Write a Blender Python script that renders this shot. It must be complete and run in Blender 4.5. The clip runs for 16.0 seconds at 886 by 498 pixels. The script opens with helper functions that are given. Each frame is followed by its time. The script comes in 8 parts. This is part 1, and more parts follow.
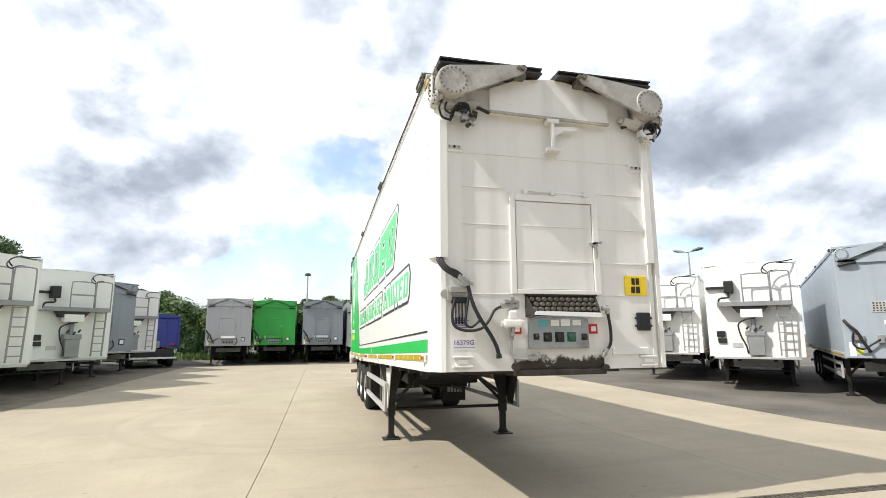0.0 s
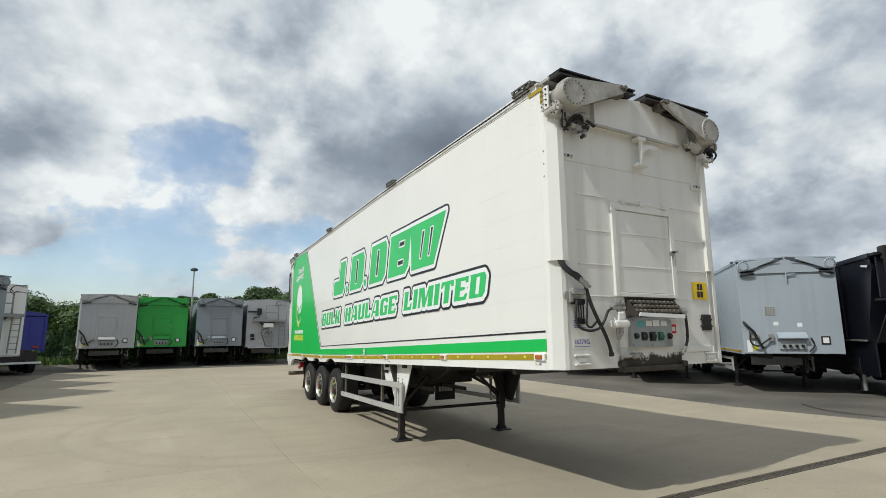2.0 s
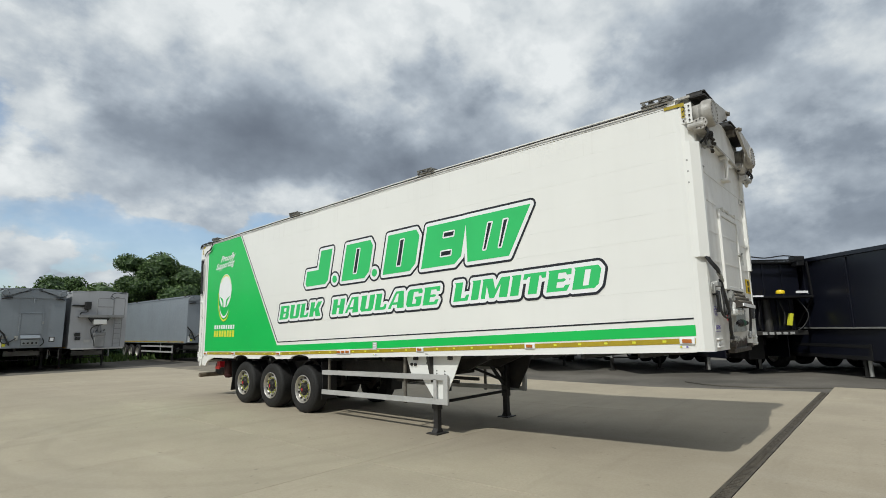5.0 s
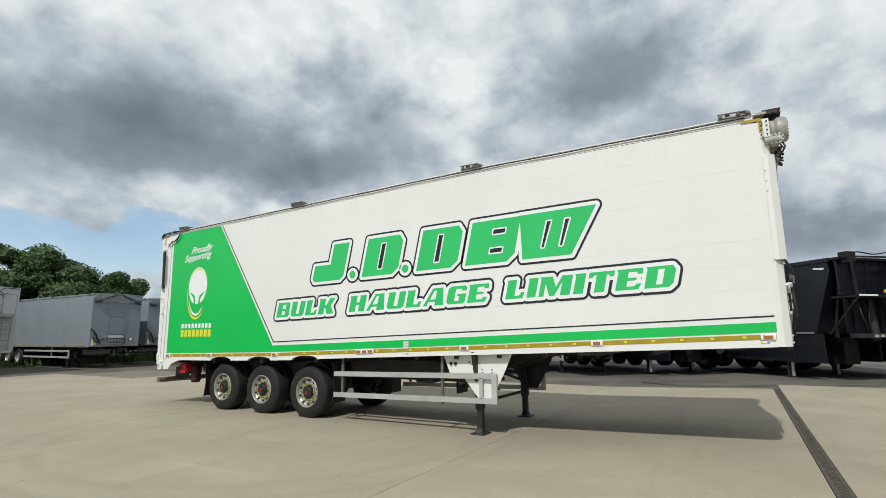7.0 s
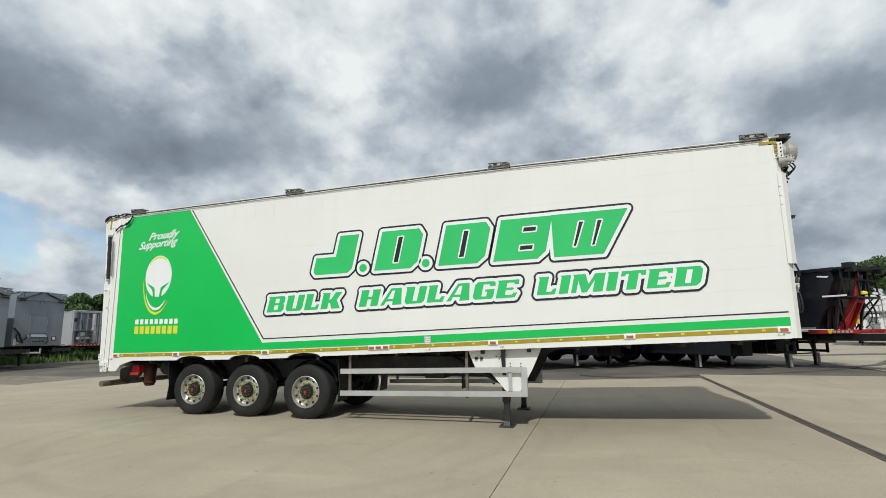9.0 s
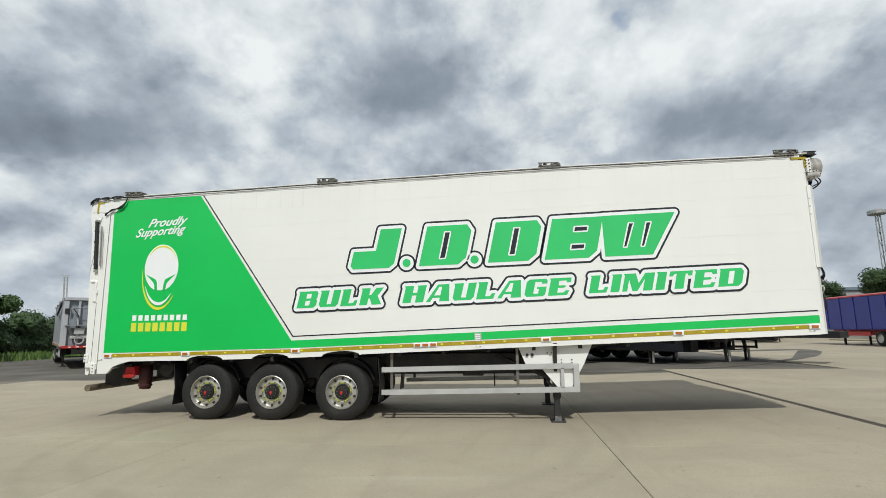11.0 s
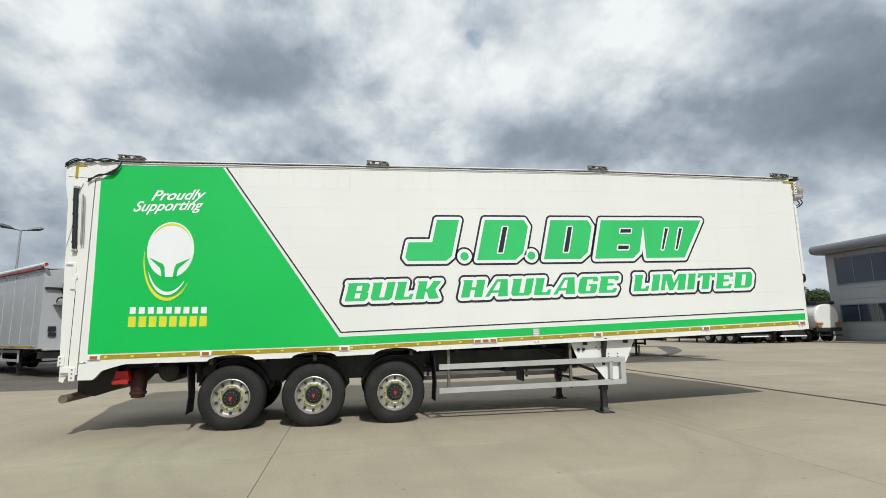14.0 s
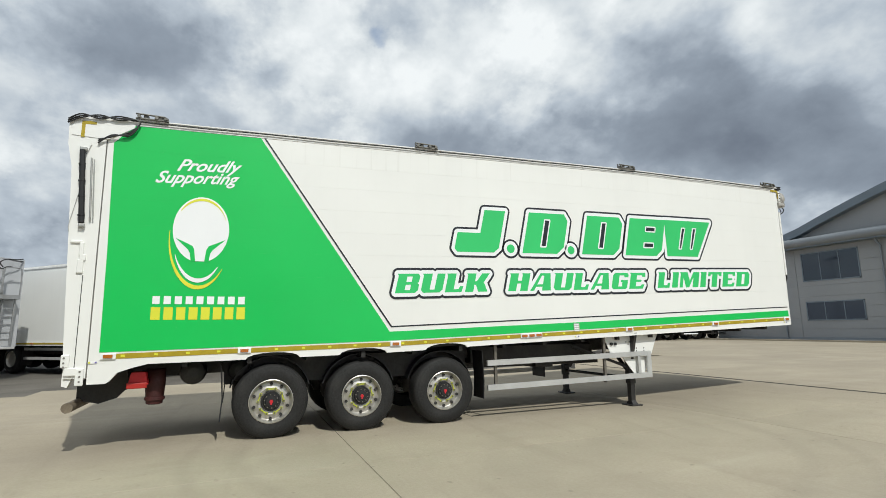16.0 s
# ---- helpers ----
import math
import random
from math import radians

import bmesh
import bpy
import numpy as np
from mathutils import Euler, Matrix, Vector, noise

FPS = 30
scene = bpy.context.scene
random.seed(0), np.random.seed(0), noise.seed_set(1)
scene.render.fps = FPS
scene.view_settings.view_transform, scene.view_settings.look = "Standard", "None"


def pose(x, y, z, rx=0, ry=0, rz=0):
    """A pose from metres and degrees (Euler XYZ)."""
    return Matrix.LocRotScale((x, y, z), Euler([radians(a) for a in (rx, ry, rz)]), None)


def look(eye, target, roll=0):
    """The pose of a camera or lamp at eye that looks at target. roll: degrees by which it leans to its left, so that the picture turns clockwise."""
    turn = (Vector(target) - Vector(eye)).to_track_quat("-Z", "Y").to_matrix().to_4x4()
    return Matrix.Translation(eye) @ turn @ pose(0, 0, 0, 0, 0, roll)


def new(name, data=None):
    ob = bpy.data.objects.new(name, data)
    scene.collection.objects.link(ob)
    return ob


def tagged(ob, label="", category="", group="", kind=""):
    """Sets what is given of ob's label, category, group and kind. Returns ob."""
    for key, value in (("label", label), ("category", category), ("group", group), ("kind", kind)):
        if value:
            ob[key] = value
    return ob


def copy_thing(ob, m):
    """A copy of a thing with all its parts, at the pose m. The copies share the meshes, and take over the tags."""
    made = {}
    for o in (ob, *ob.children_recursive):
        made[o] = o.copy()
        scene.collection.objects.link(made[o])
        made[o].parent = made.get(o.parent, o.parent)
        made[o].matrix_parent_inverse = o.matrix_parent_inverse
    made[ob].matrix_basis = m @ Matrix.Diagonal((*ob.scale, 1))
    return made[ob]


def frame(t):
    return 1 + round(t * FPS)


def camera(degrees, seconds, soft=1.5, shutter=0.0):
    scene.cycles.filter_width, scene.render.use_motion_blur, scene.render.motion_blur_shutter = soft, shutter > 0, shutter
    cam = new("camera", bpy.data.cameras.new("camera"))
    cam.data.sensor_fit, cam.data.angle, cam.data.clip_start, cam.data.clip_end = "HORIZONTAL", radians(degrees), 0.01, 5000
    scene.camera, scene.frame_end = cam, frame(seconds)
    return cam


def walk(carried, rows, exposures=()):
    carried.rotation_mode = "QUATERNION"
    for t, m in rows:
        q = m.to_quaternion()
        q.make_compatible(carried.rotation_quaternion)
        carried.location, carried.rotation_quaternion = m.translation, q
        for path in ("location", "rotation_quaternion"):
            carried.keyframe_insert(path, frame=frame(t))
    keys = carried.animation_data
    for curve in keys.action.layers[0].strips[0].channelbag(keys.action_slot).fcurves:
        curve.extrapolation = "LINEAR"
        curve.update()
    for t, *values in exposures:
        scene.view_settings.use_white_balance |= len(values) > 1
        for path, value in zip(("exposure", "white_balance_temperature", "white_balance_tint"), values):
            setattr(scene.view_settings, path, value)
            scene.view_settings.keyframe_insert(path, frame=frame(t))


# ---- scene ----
cam = camera(82.1, 16.0, soft=0.7)
PATH = [
    (0, (0.221, -0.03, 1.807), (0.678, 1.889, 2.136), -0.3),
    (0.5, (-0.404, 0.084, 1.826), (0.147, 1.978, 2.154), -0.3),
    (1, (-1.013, 0.259, 1.82), (-0.358, 2.12, 2.148), -0.4),
    (1.5, (-1.603, 0.461, 1.833), (-0.823, 2.274, 2.157), -0.4),
    (2, (-2.145, 0.767, 1.818), (-1.227, 2.514, 2.145), -0.4),
    (2.5, (-2.683, 1.083, 1.818), (-1.658, 2.769, 2.143), -0.4),
    (3, (-3.193, 1.479, 1.825), (-2.073, 3.105, 2.147), -0.5),
    (3.5, (-3.705, 1.87, 1.83), (-2.504, 3.437, 2.15), -0.5),
    (4, (-4.168, 2.301, 1.806), (-2.87, 3.789, 2.127), -0.5),
    (4.2, (-4.411, 2.465, 1.807), (-3.074, 3.919, 2.122), -0.7),
    (6.5, (-6.19, 4.813, 1.631), (-4.518, 5.859, 1.967), -0.4),
    (7, (-6.508, 5.365, 1.633), (-4.797, 6.348, 1.965), -0.5),
    (7.5, (-6.814, 5.902, 1.635), (-5.034, 6.754, 1.962), -0.5),
    (8, (-7.06, 6.441, 1.604), (-5.225, 7.165, 1.931), -0.6),
    (8.5, (-7.307, 7.051, 1.624), (-5.442, 7.697, 1.945), -0.7),
    (9, (-7.489, 7.701, 1.588), (-5.598, 8.263, 1.912), -0.7),
    (9.2, (-7.543, 7.963, 1.587), (-5.645, 8.504, 1.913), -0.5),
    (11.3, (-7.918, 10.513, 1.574), (-5.95, 10.664, 1.892), -0.8),
    (11.5, (-7.93, 10.75, 1.556), (-5.958, 10.848, 1.876), -0.8),
    (12, (-7.94, 11.297, 1.559), (-5.966, 11.254, 1.876), -0.8),
    (12.5, (-7.858, 11.945, 1.581), (-5.886, 11.829, 1.892), -0.8),
    (13, (-7.769, 12.616, 1.578), (-5.8, 12.455, 1.889), -0.8),
    (13.5, (-7.611, 13.268, 1.548), (-5.651, 13.023, 1.863), -0.8),
    (14, (-7.495, 13.886, 1.532), (-5.552, 13.526, 1.845), -0.8),
    (14.5, (-7.285, 14.558, 1.525), (-5.361, 14.111, 1.84), -0.8),
    (15, (-7.04, 15.147, 1.505), (-5.139, 14.612, 1.821), -0.8),
    (15.5, (-6.707, 15.681, 1.488), (-4.843, 15.027, 1.798), -0.8),
    (16, (-6.358, 16.236, 1.482), (-4.527, 15.491, 1.788), -0.8),
]
EXPOSURES = [(0, 0.64, 6500, 10), (0.5, 0.48, 6470, 9), (1, 0.21, 6400, 8), (1.5, 0.01, 6330, 7), (2, -0.17, 6300, 6), (3, -0.29, 6280, 6), (4, -0.29, 6280, 6), (6.5, -0.22, 6280, 6), (9, -0.21, 6280, 6), (12.5, -0.17, 6280, 6), (16, -0.11, 6280, 6)]
walk(cam, [(t, look(eye, target, roll)) for t, eye, target, roll in PATH], EXPOSURES)

# ---- light ----
SUN_TO = Vector((-0.66, -0.10, 0.75)).normalized()
sun = new("sun", bpy.data.lights.new("sun", "SUN"))
sun.data.energy, sun.data.angle, sun.data.color = 3.4, radians(0.8), (1.0, 0.96, 0.89)
sun.matrix_world = look(SUN_TO * 60, (0, 0, 0))

world = bpy.data.worlds.new("sky")
scene.world = world
world.use_nodes = True


def sky_nodes(tree):
    n, l = tree.nodes, tree.links
    n.clear()

    def node(kind, **values):
        made = n.new(kind)
        for key, value in values.items():
            made.inputs[key].default_value = value
        return made

    def calc(op, a, b=None, c=None, clamp=False):
        m = n.new("ShaderNodeMath")
        m.operation, m.use_clamp = op, clamp
        for i, v in enumerate((a, b, c)):
            if v is None:
                continue
            if isinstance(v, (int, float)):
                m.inputs[i].default_value = v
            else:
                l.new(v, m.inputs[i])
        return m.outputs[0]

    def ramp(value, stops):
        r = n.new("ShaderNodeValToRGB")
        els = r.color_ramp.elements
        while len(els) < len(stops):
            els.new(0.5)
        for e, (p, c) in zip(els, stops):
            e.position, e.color = p, (*c, 1)
        l.new(value, r.inputs[0])
        return r.outputs[0]

    def mix(fac, a, b):
        m = n.new("ShaderNodeMix")
        m.data_type = "RGBA"
        l.new(fac, m.inputs[0])
        for sock, v in ((m.inputs[6], a), (m.inputs[7], b)):
            if isinstance(v, tuple):
                sock.default_value = (*v, 1)
            else:
                l.new(v, sock)
        return m.outputs[2]

    air = n.new("ShaderNodeTexSky")
    air.sky_type, air.sun_disc = "NISHITA", False
    air.sun_elevation = math.asin(SUN_TO.z)
    air.sun_rotation = math.atan2(SUN_TO.x, SUN_TO.y)
    air.air_density, air.dust_density = 1.0, 1.2
    blue = n.new("ShaderNodeVectorMath")
    blue.operation = "SCALE"
    l.new(air.outputs[0], blue.inputs[0])
    blue.inputs[3].default_value = 0.17

    where = n.new("ShaderNodeTexCoord").outputs["Generated"]
    axes = n.new("ShaderNodeSeparateXYZ")
    l.new(where, axes.inputs[0])
    up = calc("MAXIMUM", axes.outputs[2], 0.0)
    # the cloud deck seen from below: flattened towards the horizon
    deck = n.new("ShaderNodeVectorMath")
    deck.operation = "SCALE"
    l.new(where, deck.inputs[0])
    l.new(calc("DIVIDE", 1.0, calc("ADD", up, 0.75)), deck.inputs[3])

    def cloud(scale, detail, rough, shift, warp=0.0):
        shifted = n.new("ShaderNodeVectorMath")
        shifted.operation = "ADD"
        l.new(deck.outputs[0], shifted.inputs[0])
        shifted.inputs[1].default_value = shift
        t = node("ShaderNodeTexNoise", Scale=scale, Detail=detail, Roughness=rough, Distortion=warp)
        l.new(shifted.outputs[0], t.inputs["Vector"])
        return t.outputs[0]

    def swing(value, reach):
        """Noise turned into a shift of up to about reach either way."""
        return calc("MULTIPLY_ADD", value, 2.0 * reach, -reach)

    # compass bearing from north (+y) towards east and height over the horizon, in degrees, both made ragged by noise
    bearing = calc("MULTIPLY", calc("ARCTAN2", axes.outputs[0], axes.outputs[1]), 57.2958)
    height = calc("MULTIPLY", calc("ARCSINE", axes.outputs[2]), 57.2958)
    bearing = calc("ADD", bearing, calc("ADD", swing(cloud(2.2, 4, 0.55, (3.0, 1.0, 7.0)), 11.0), swing(cloud(9.0, 6, 0.52, (8.0, 2.0, 1.0)), 4.0)))
    height = calc("ADD", height, calc("ADD", swing(cloud(2.6, 4, 0.55, (1.0, 9.0, 4.0)), 5.0), swing(cloud(10.0, 6, 0.52, (5.0, 5.0, 2.0)), 2.8)))

    def banks(rows):
        """Cloud banks: a swelling round each bearing and height, rx by ry degrees."""
        total = None
        for way, high, rx, ry, amount in rows:
            dx = calc("MULTIPLY_ADD", bearing, 1.0 / rx, -way / rx)
            dy = calc("MULTIPLY_ADD", height, 1.0 / ry, -high / ry)
            q = calc("MULTIPLY_ADD", dx, dx, calc("MULTIPLY", dy, dy))
            g = calc("MULTIPLY", calc("EXPONENT", calc("MULTIPLY", q, -1.0)), amount)
            total = g if total is None else calc("ADD", total, g)
        return total

    def heap(shift):
        """Round billows and fine curl."""
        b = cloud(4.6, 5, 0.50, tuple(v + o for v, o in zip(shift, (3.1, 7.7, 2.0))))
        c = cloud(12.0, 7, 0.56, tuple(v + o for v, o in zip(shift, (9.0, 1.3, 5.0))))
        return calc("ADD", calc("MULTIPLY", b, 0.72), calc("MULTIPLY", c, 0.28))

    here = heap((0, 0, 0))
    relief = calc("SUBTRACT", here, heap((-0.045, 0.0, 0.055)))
    mass = calc("SUBTRACT", banks(DARK_BANKS), banks(LIGHT_BANKS))
    broad = calc("ADD", calc("MULTIPLY", cloud(2.2, 3, 0.45, (0, 0, 0)), 0.6), calc("MULTIPLY", cloud(5.0, 4, 0.5, (6.0, 3.0, 8.0)), 0.4))
    base = calc("ADD", calc("MULTIPLY_ADD", broad, CLOUD_SWELL, 0.40 - 0.5 * CLOUD_SWELL), mass)
    # thick cores are smooth and grey beneath, thin parts are broken into bright billows on the side turned to the sun
    broken = calc("MULTIPLY_ADD", base, -1.1, 1.15, clamp=True)
    broken = calc("ADD", broken, 0.22)
    thick = calc("ADD", base, calc("MULTIPLY", broken, calc("MULTIPLY_ADD", here, CLOUD_GRAIN, -0.5 * CLOUD_GRAIN)))
    thick = calc("SUBTRACT", thick, calc("MULTIPLY", broken, calc("MULTIPLY", relief, CLOUD_RELIEF)))
    puff = ramp(cloud(6.5, 8, 0.60, (4.0, 8.0, 3.0)), [(0.50, (0, 0, 0)), (0.60, (1, 1, 1))])
    thick = calc("SUBTRACT", thick, calc("MULTIPLY", calc("MULTIPLY", puff, broken), CLOUD_PUFF))
    tone = ramp(thick, TONES)
    low = ramp(up, [(0.0, (1, 1, 1)), (0.16, (0, 0, 0))])
    tone = mix(calc("MULTIPLY", low, 0.30), tone, (0.62, 0.67, 0.735))
    # the gaps are torn by the same billows
    torn = calc("MULTIPLY", banks(OPEN_SKY), calc("MULTIPLY_ADD", here, -6.5, 4.2))
    gap = calc("ADD", torn, calc("MULTIPLY_ADD", here, -2.0, 1.02))
    cover = ramp(gap, [(0.42, (1, 1, 1)), (0.62, (0.46, 0.46, 0.46)), (1.05, (0.20, 0.20, 0.20))])
    sky = mix(cover, blue.outputs[0], tone)
    back = node("ShaderNodeBackground", Strength=1.0)
    l.new(sky, back.inputs[0])
    l.new(back.outputs[0], n.new("ShaderNodeOutputWorld").inputs[0])


CLOUD_SWELL, CLOUD_GRAIN, CLOUD_RELIEF, CLOUD_PUFF = 0.8, 0.60, 1.9, 0.12
TONES = [(0.05, (1.0, 1.0, 1.0)), (0.25, (0.80, 0.82, 0.84)), (0.45, (0.535, 0.58, 0.645)), (0.66, (0.325, 0.365, 0.43)), (1.0, (0.175, 0.20, 0.25))]
# bearing, height, half width, half height (degrees) and weight of the larger banks and of the gaps between them
DARK_BANKS = [(-21, 14, 9, 4, 0.04), (27, 20, 11, 5, 0.34), (43, 18, 11, 4, 0.34), (57, 21, 8, 4.5, 0.20), (78, 27, 9, 6, 0.30), (71, 23, 6, 4, 0.10), (45, 22, 9, 4, 0.10), (114, 21, 7, 4, 0.22), (136, 20, 8, 5, 0.25), (146, 18, 9, 5, 0.34), (153, 12, 7, 4, 0.30), (90, 8, 26, 4, 0.20), (130, 10, 10, 4, 0.16), (52, 8, 6, 3, 0.10), (-60, 25, 25, 10, 0.12), (190, 22, 22, 8, 0.22), (240, 18, 25, 7, 0.12)]
LIGHT_BANKS = [(10, 18, 3, 5, 0.34), (-5, 12, 3.5, 2.2, 0.30), (118, 30, 9, 4, 0.08), (35, 32, 16, 5, 0.22), (63, 27, 5, 5, 0.20), (65, 33, 8, 4, 0.10), (90, 24, 4, 4, 0.22), (103, 28, 9, 6, 0.11), (124, 28, 10, 5, 0.17), (74, 15, 6, 3, 0.24), (108, 17, 5, 3, 0.10), (37, 13, 7, 2.5, 0.24), (135, 29, 10, 4, 0.10), (-12, 27, 14, 8, 0.20), (-6, 15, 6, 4, 0.10), (150, 31, 9, 5, 0.12), (2, 27, 9, 4, 0.14), (-30, 22, 14, 10, 0.16)]
OPEN_SKY = [(0.5, 18, 8.5, 5, 0.62), (2, 7, 18, 4, 0.95), (27, 9, 11, 4, 1.0), (75, 18, 3, 2, 0.40), (104, 31, 2, 1.3, 0.14), (72, 16, 4, 2, 0.30), (0, 12, 8, 2, 0.35)]
sky_nodes(world.node_tree)

# ---- materials ----
def surface(name, color, rough=0.5, metal=0.0, vary=0.12, scale=1.2, grain=40.0, bump=0.0, streak=0.0, streak_color=(0.12, 0.10, 0.07), spots=0.0, coat=0.0, rand=0.0, far=None, speck=1.2, drip=0.0):
    """Paint, metal, rubber or stone with variation at two scales; streak runs down from above, spots are round stains."""
    m = bpy.data.materials.new(name)
    m.use_nodes = True
    n, l = m.node_tree.nodes, m.node_tree.links
    b = n["Principled BSDF"]
    b.inputs["Roughness"].default_value, b.inputs["Metallic"].default_value = rough, metal
    b.inputs["Coat Weight"].default_value = coat
    co = n.new("ShaderNodeTexCoord")

    def tex(s, detail, stretch=None):
        t = n.new("ShaderNodeTexNoise")
        t.inputs["Scale"].default_value, t.inputs["Detail"].default_value = s, detail
        if stretch:
            mp = n.new("ShaderNodeMapping")
            mp.inputs["Scale"].default_value = stretch
            l.new(co.outputs["Object"], mp.inputs[0])
            l.new(mp.outputs[0], t.inputs["Vector"])
        else:
            l.new(co.outputs["Object"], t.inputs["Vector"])
        return t.outputs[0]

    def span(value, a, b_, lo, hi):
        r = n.new("ShaderNodeMapRange")
        for i, v in zip((1, 2, 3, 4), (a, b_, lo, hi)):
            r.inputs[i].default_value = v
        l.new(value, r.inputs[0])
        return r.outputs[0]

    def blend(kind, fac, a, c):
        x = n.new("ShaderNodeMix")
        x.data_type, x.blend_type = "RGBA", kind
        for sock, v in ((x.inputs[0], fac), (x.inputs[6], a), (x.inputs[7], c)):
            if isinstance(v, (float, int)):
                sock.default_value = v
            elif isinstance(v, tuple):
                sock.default_value = (*v, 1)
            else:
                l.new(v, sock)
        return x.outputs[2]

    coarse, fine = tex(scale, 5), tex(grain, 3)
    col = blend("MIX", span(coarse, 0.3, 0.7, 0, 1), tuple(c * (1 - vary) for c in color), tuple(min(1, c * (1 + vary)) for c in color) if not far else far)
    col = blend("MIX", span(fine, 0.35, 0.7, 0, vary * speck), col, tuple(c * 0.6 for c in color))
    if streak:
        run = tex(1.0, 4, (5.0, 5.0, 0.22))
        col = blend("MIX", span(run, 0.52, 0.78, 0, streak), col, streak_color)
    if drip:
        col = blend("MIX", span(tex(1.0, 3, (3.0, 15.0, 0.45)), 0.60, 0.76, 0, drip), col, streak_color)
    if spots:
        col = blend("MIX", span(tex(scale * 0.7, 8), 0.55, 0.75, 0, spots), col, streak_color)
    if rand:
        info = n.new("ShaderNodeObjectInfo")
        col = blend("MULTIPLY", 1.0, col, blend("MIX", info.outputs["Random"], (1 - rand,) * 3, (1 + rand,) * 3))
    l.new(col, b.inputs["Base Color"])
    wide = 1.0 if speck > 1 else 0.3
    l.new(span(fine, 0.3, 0.7, max(0.02, rough - 0.08 * wide), min(1, rough + 0.1 * wide)), b.inputs["Roughness"])
    if bump:
        bp = n.new("ShaderNodeBump")
        bp.inputs["Strength"].default_value, bp.inputs["Distance"].default_value = bump, 0.01
        l.new(fine, bp.inputs["Height"])
        l.new(bp.outputs[0], b.inputs["Normal"])
    return m


WHITE = surface("white_paint", (0.80, 0.80, 0.77), 0.32, vary=0.03, scale=0.6, grain=9, streak=0.035, streak_color=(0.45, 0.43, 0.38), coat=0.2, speck=0.2)
WHITE_DRIPS = surface("white_paint_with_drip_marks", (0.80, 0.80, 0.77), 0.34, vary=0.03, scale=0.6, grain=9, streak=0.05, streak_color=(0.36, 0.33, 0.28), coat=0.15, speck=0.2, drip=0.16)
WHITE_DIRTY = surface("weathered_white_paint", (0.78, 0.775, 0.75), 0.42, vary=0.05, scale=1.3, grain=14, streak=0.26, streak_color=(0.33, 0.30, 0.25))
GREASY = surface("greasy_grey_paint", (0.42, 0.405, 0.375), 0.48, vary=0.25, scale=5, grain=34, bump=0.25, spots=0.75, streak_color=(0.13, 0.11, 0.09))
GREASY_DARK = surface("greasy_dark_bolt_paint", (0.20, 0.19, 0.17), 0.45, vary=0.3, scale=12, grain=40)
GREEN = surface("green_vinyl", (0.017, 0.50, 0.090), 0.33, vary=0.05, scale=0.7, grain=12, coat=0.15, speck=0.2)
GREEN_TEXT = surface("light_green_vinyl", (0.045, 0.53, 0.145), 0.35, vary=0.05, scale=1.0, grain=14, speck=0.3)
BLACK_VINYL = surface("black_vinyl", (0.015, 0.017, 0.024), 0.4, vary=0.1)
WHITE_VINYL = surface("white_vinyl", (0.83, 0.84, 0.85), 0.35, vary=0.03)
YELLOW_VINYL = surface("yellow_vinyl", (0.70, 0.70, 0.05), 0.35, vary=0.05)
YELLOW_TAPE = surface("yellow_reflective_tape", (0.38, 0.285, 0.015), 0.4, vary=0.15, scale=5, grain=120)
BLACK_STEEL = surface("black_chassis_steel", (0.022, 0.021, 0.020), 0.55, vary=0.35, scale=3, grain=30, spots=0.35, streak_color=(0.10, 0.085, 0.065))
STEEL = surface("galvanised_steel", (0.42, 0.42, 0.40), 0.45, 0.7, vary=0.15, scale=4, grain=40)
ALU = surface("brushed_aluminium", (0.53, 0.51, 0.47), 0.36, 0.7, vary=0.08, scale=5, grain=60, speck=0.5)
RUSTY = surface("rusty_brown_tube", (0.20, 0.165, 0.12), 0.6, 0.3, vary=0.3, scale=8, grain=40, spots=0.5, streak_color=(0.07, 0.05, 0.035))
GUARD = surface("grey_guard_rail", (0.50, 0.50, 0.49), 0.42, 0.25, vary=0.10, scale=3, grain=40, spots=0.2)
RUBBER = surface("tyre_rubber", (0.0115, 0.0112, 0.0108), 0.74, vary=0.3, scale=3, grain=45, bump=0.2, spots=0.14, streak_color=(0.07, 0.062, 0.052))
HOSE = surface("black_hose_rubber", (0.014, 0.014, 0.015), 0.5, vary=0.2)
RED = surface("red_plastic", (0.55, 0.02, 0.03), 0.4, vary=0.12, scale=4)
AMBER = surface("amber_lens", (0.42, 0.13, 0.02), 0.2, vary=0.15, scale=20, coat=0.5)
NUT = surface("yellow_wheel_nut_marker", (0.46, 0.50, 0.05), 0.5, vary=0.1)
PLATE = surface("yellow_plate", (0.82, 0.58, 0.02), 0.35, vary=0.05)
BOX_GREY = surface("grey_control_panel", (0.33, 0.36, 0.37), 0.45, vary=0.15, scale=5, grain=30, spots=0.5, streak_color=(0.10, 0.08, 0.06))
DARK_HOLE = surface("dark_recess", (0.03, 0.028, 0.026), 0.7, vary=0.3, scale=5)
CAP = surface("dusty_steel_cap", (0.17, 0.155, 0.13), 0.5, 0.3, vary=0.3, scale=8, spots=0.5, streak_color=(0.05, 0.04, 0.03))
OIL = surface("oil_stained_steel", (0.040, 0.033, 0.026), 0.6, vary=0.5, scale=6, grain=30, spots=0.8, streak_color=(0.02, 0.016, 0.012))
CATCH = surface("grimy_grey_catch_steel", (0.17, 0.165, 0.15), 0.5, 0.2, vary=0.4, scale=14, grain=50, spots=0.8, streak_color=(0.035, 0.03, 0.025))
TEAL = surface("blue_green_sticker", (0.12, 0.40, 0.42), 0.45, vary=0.1)
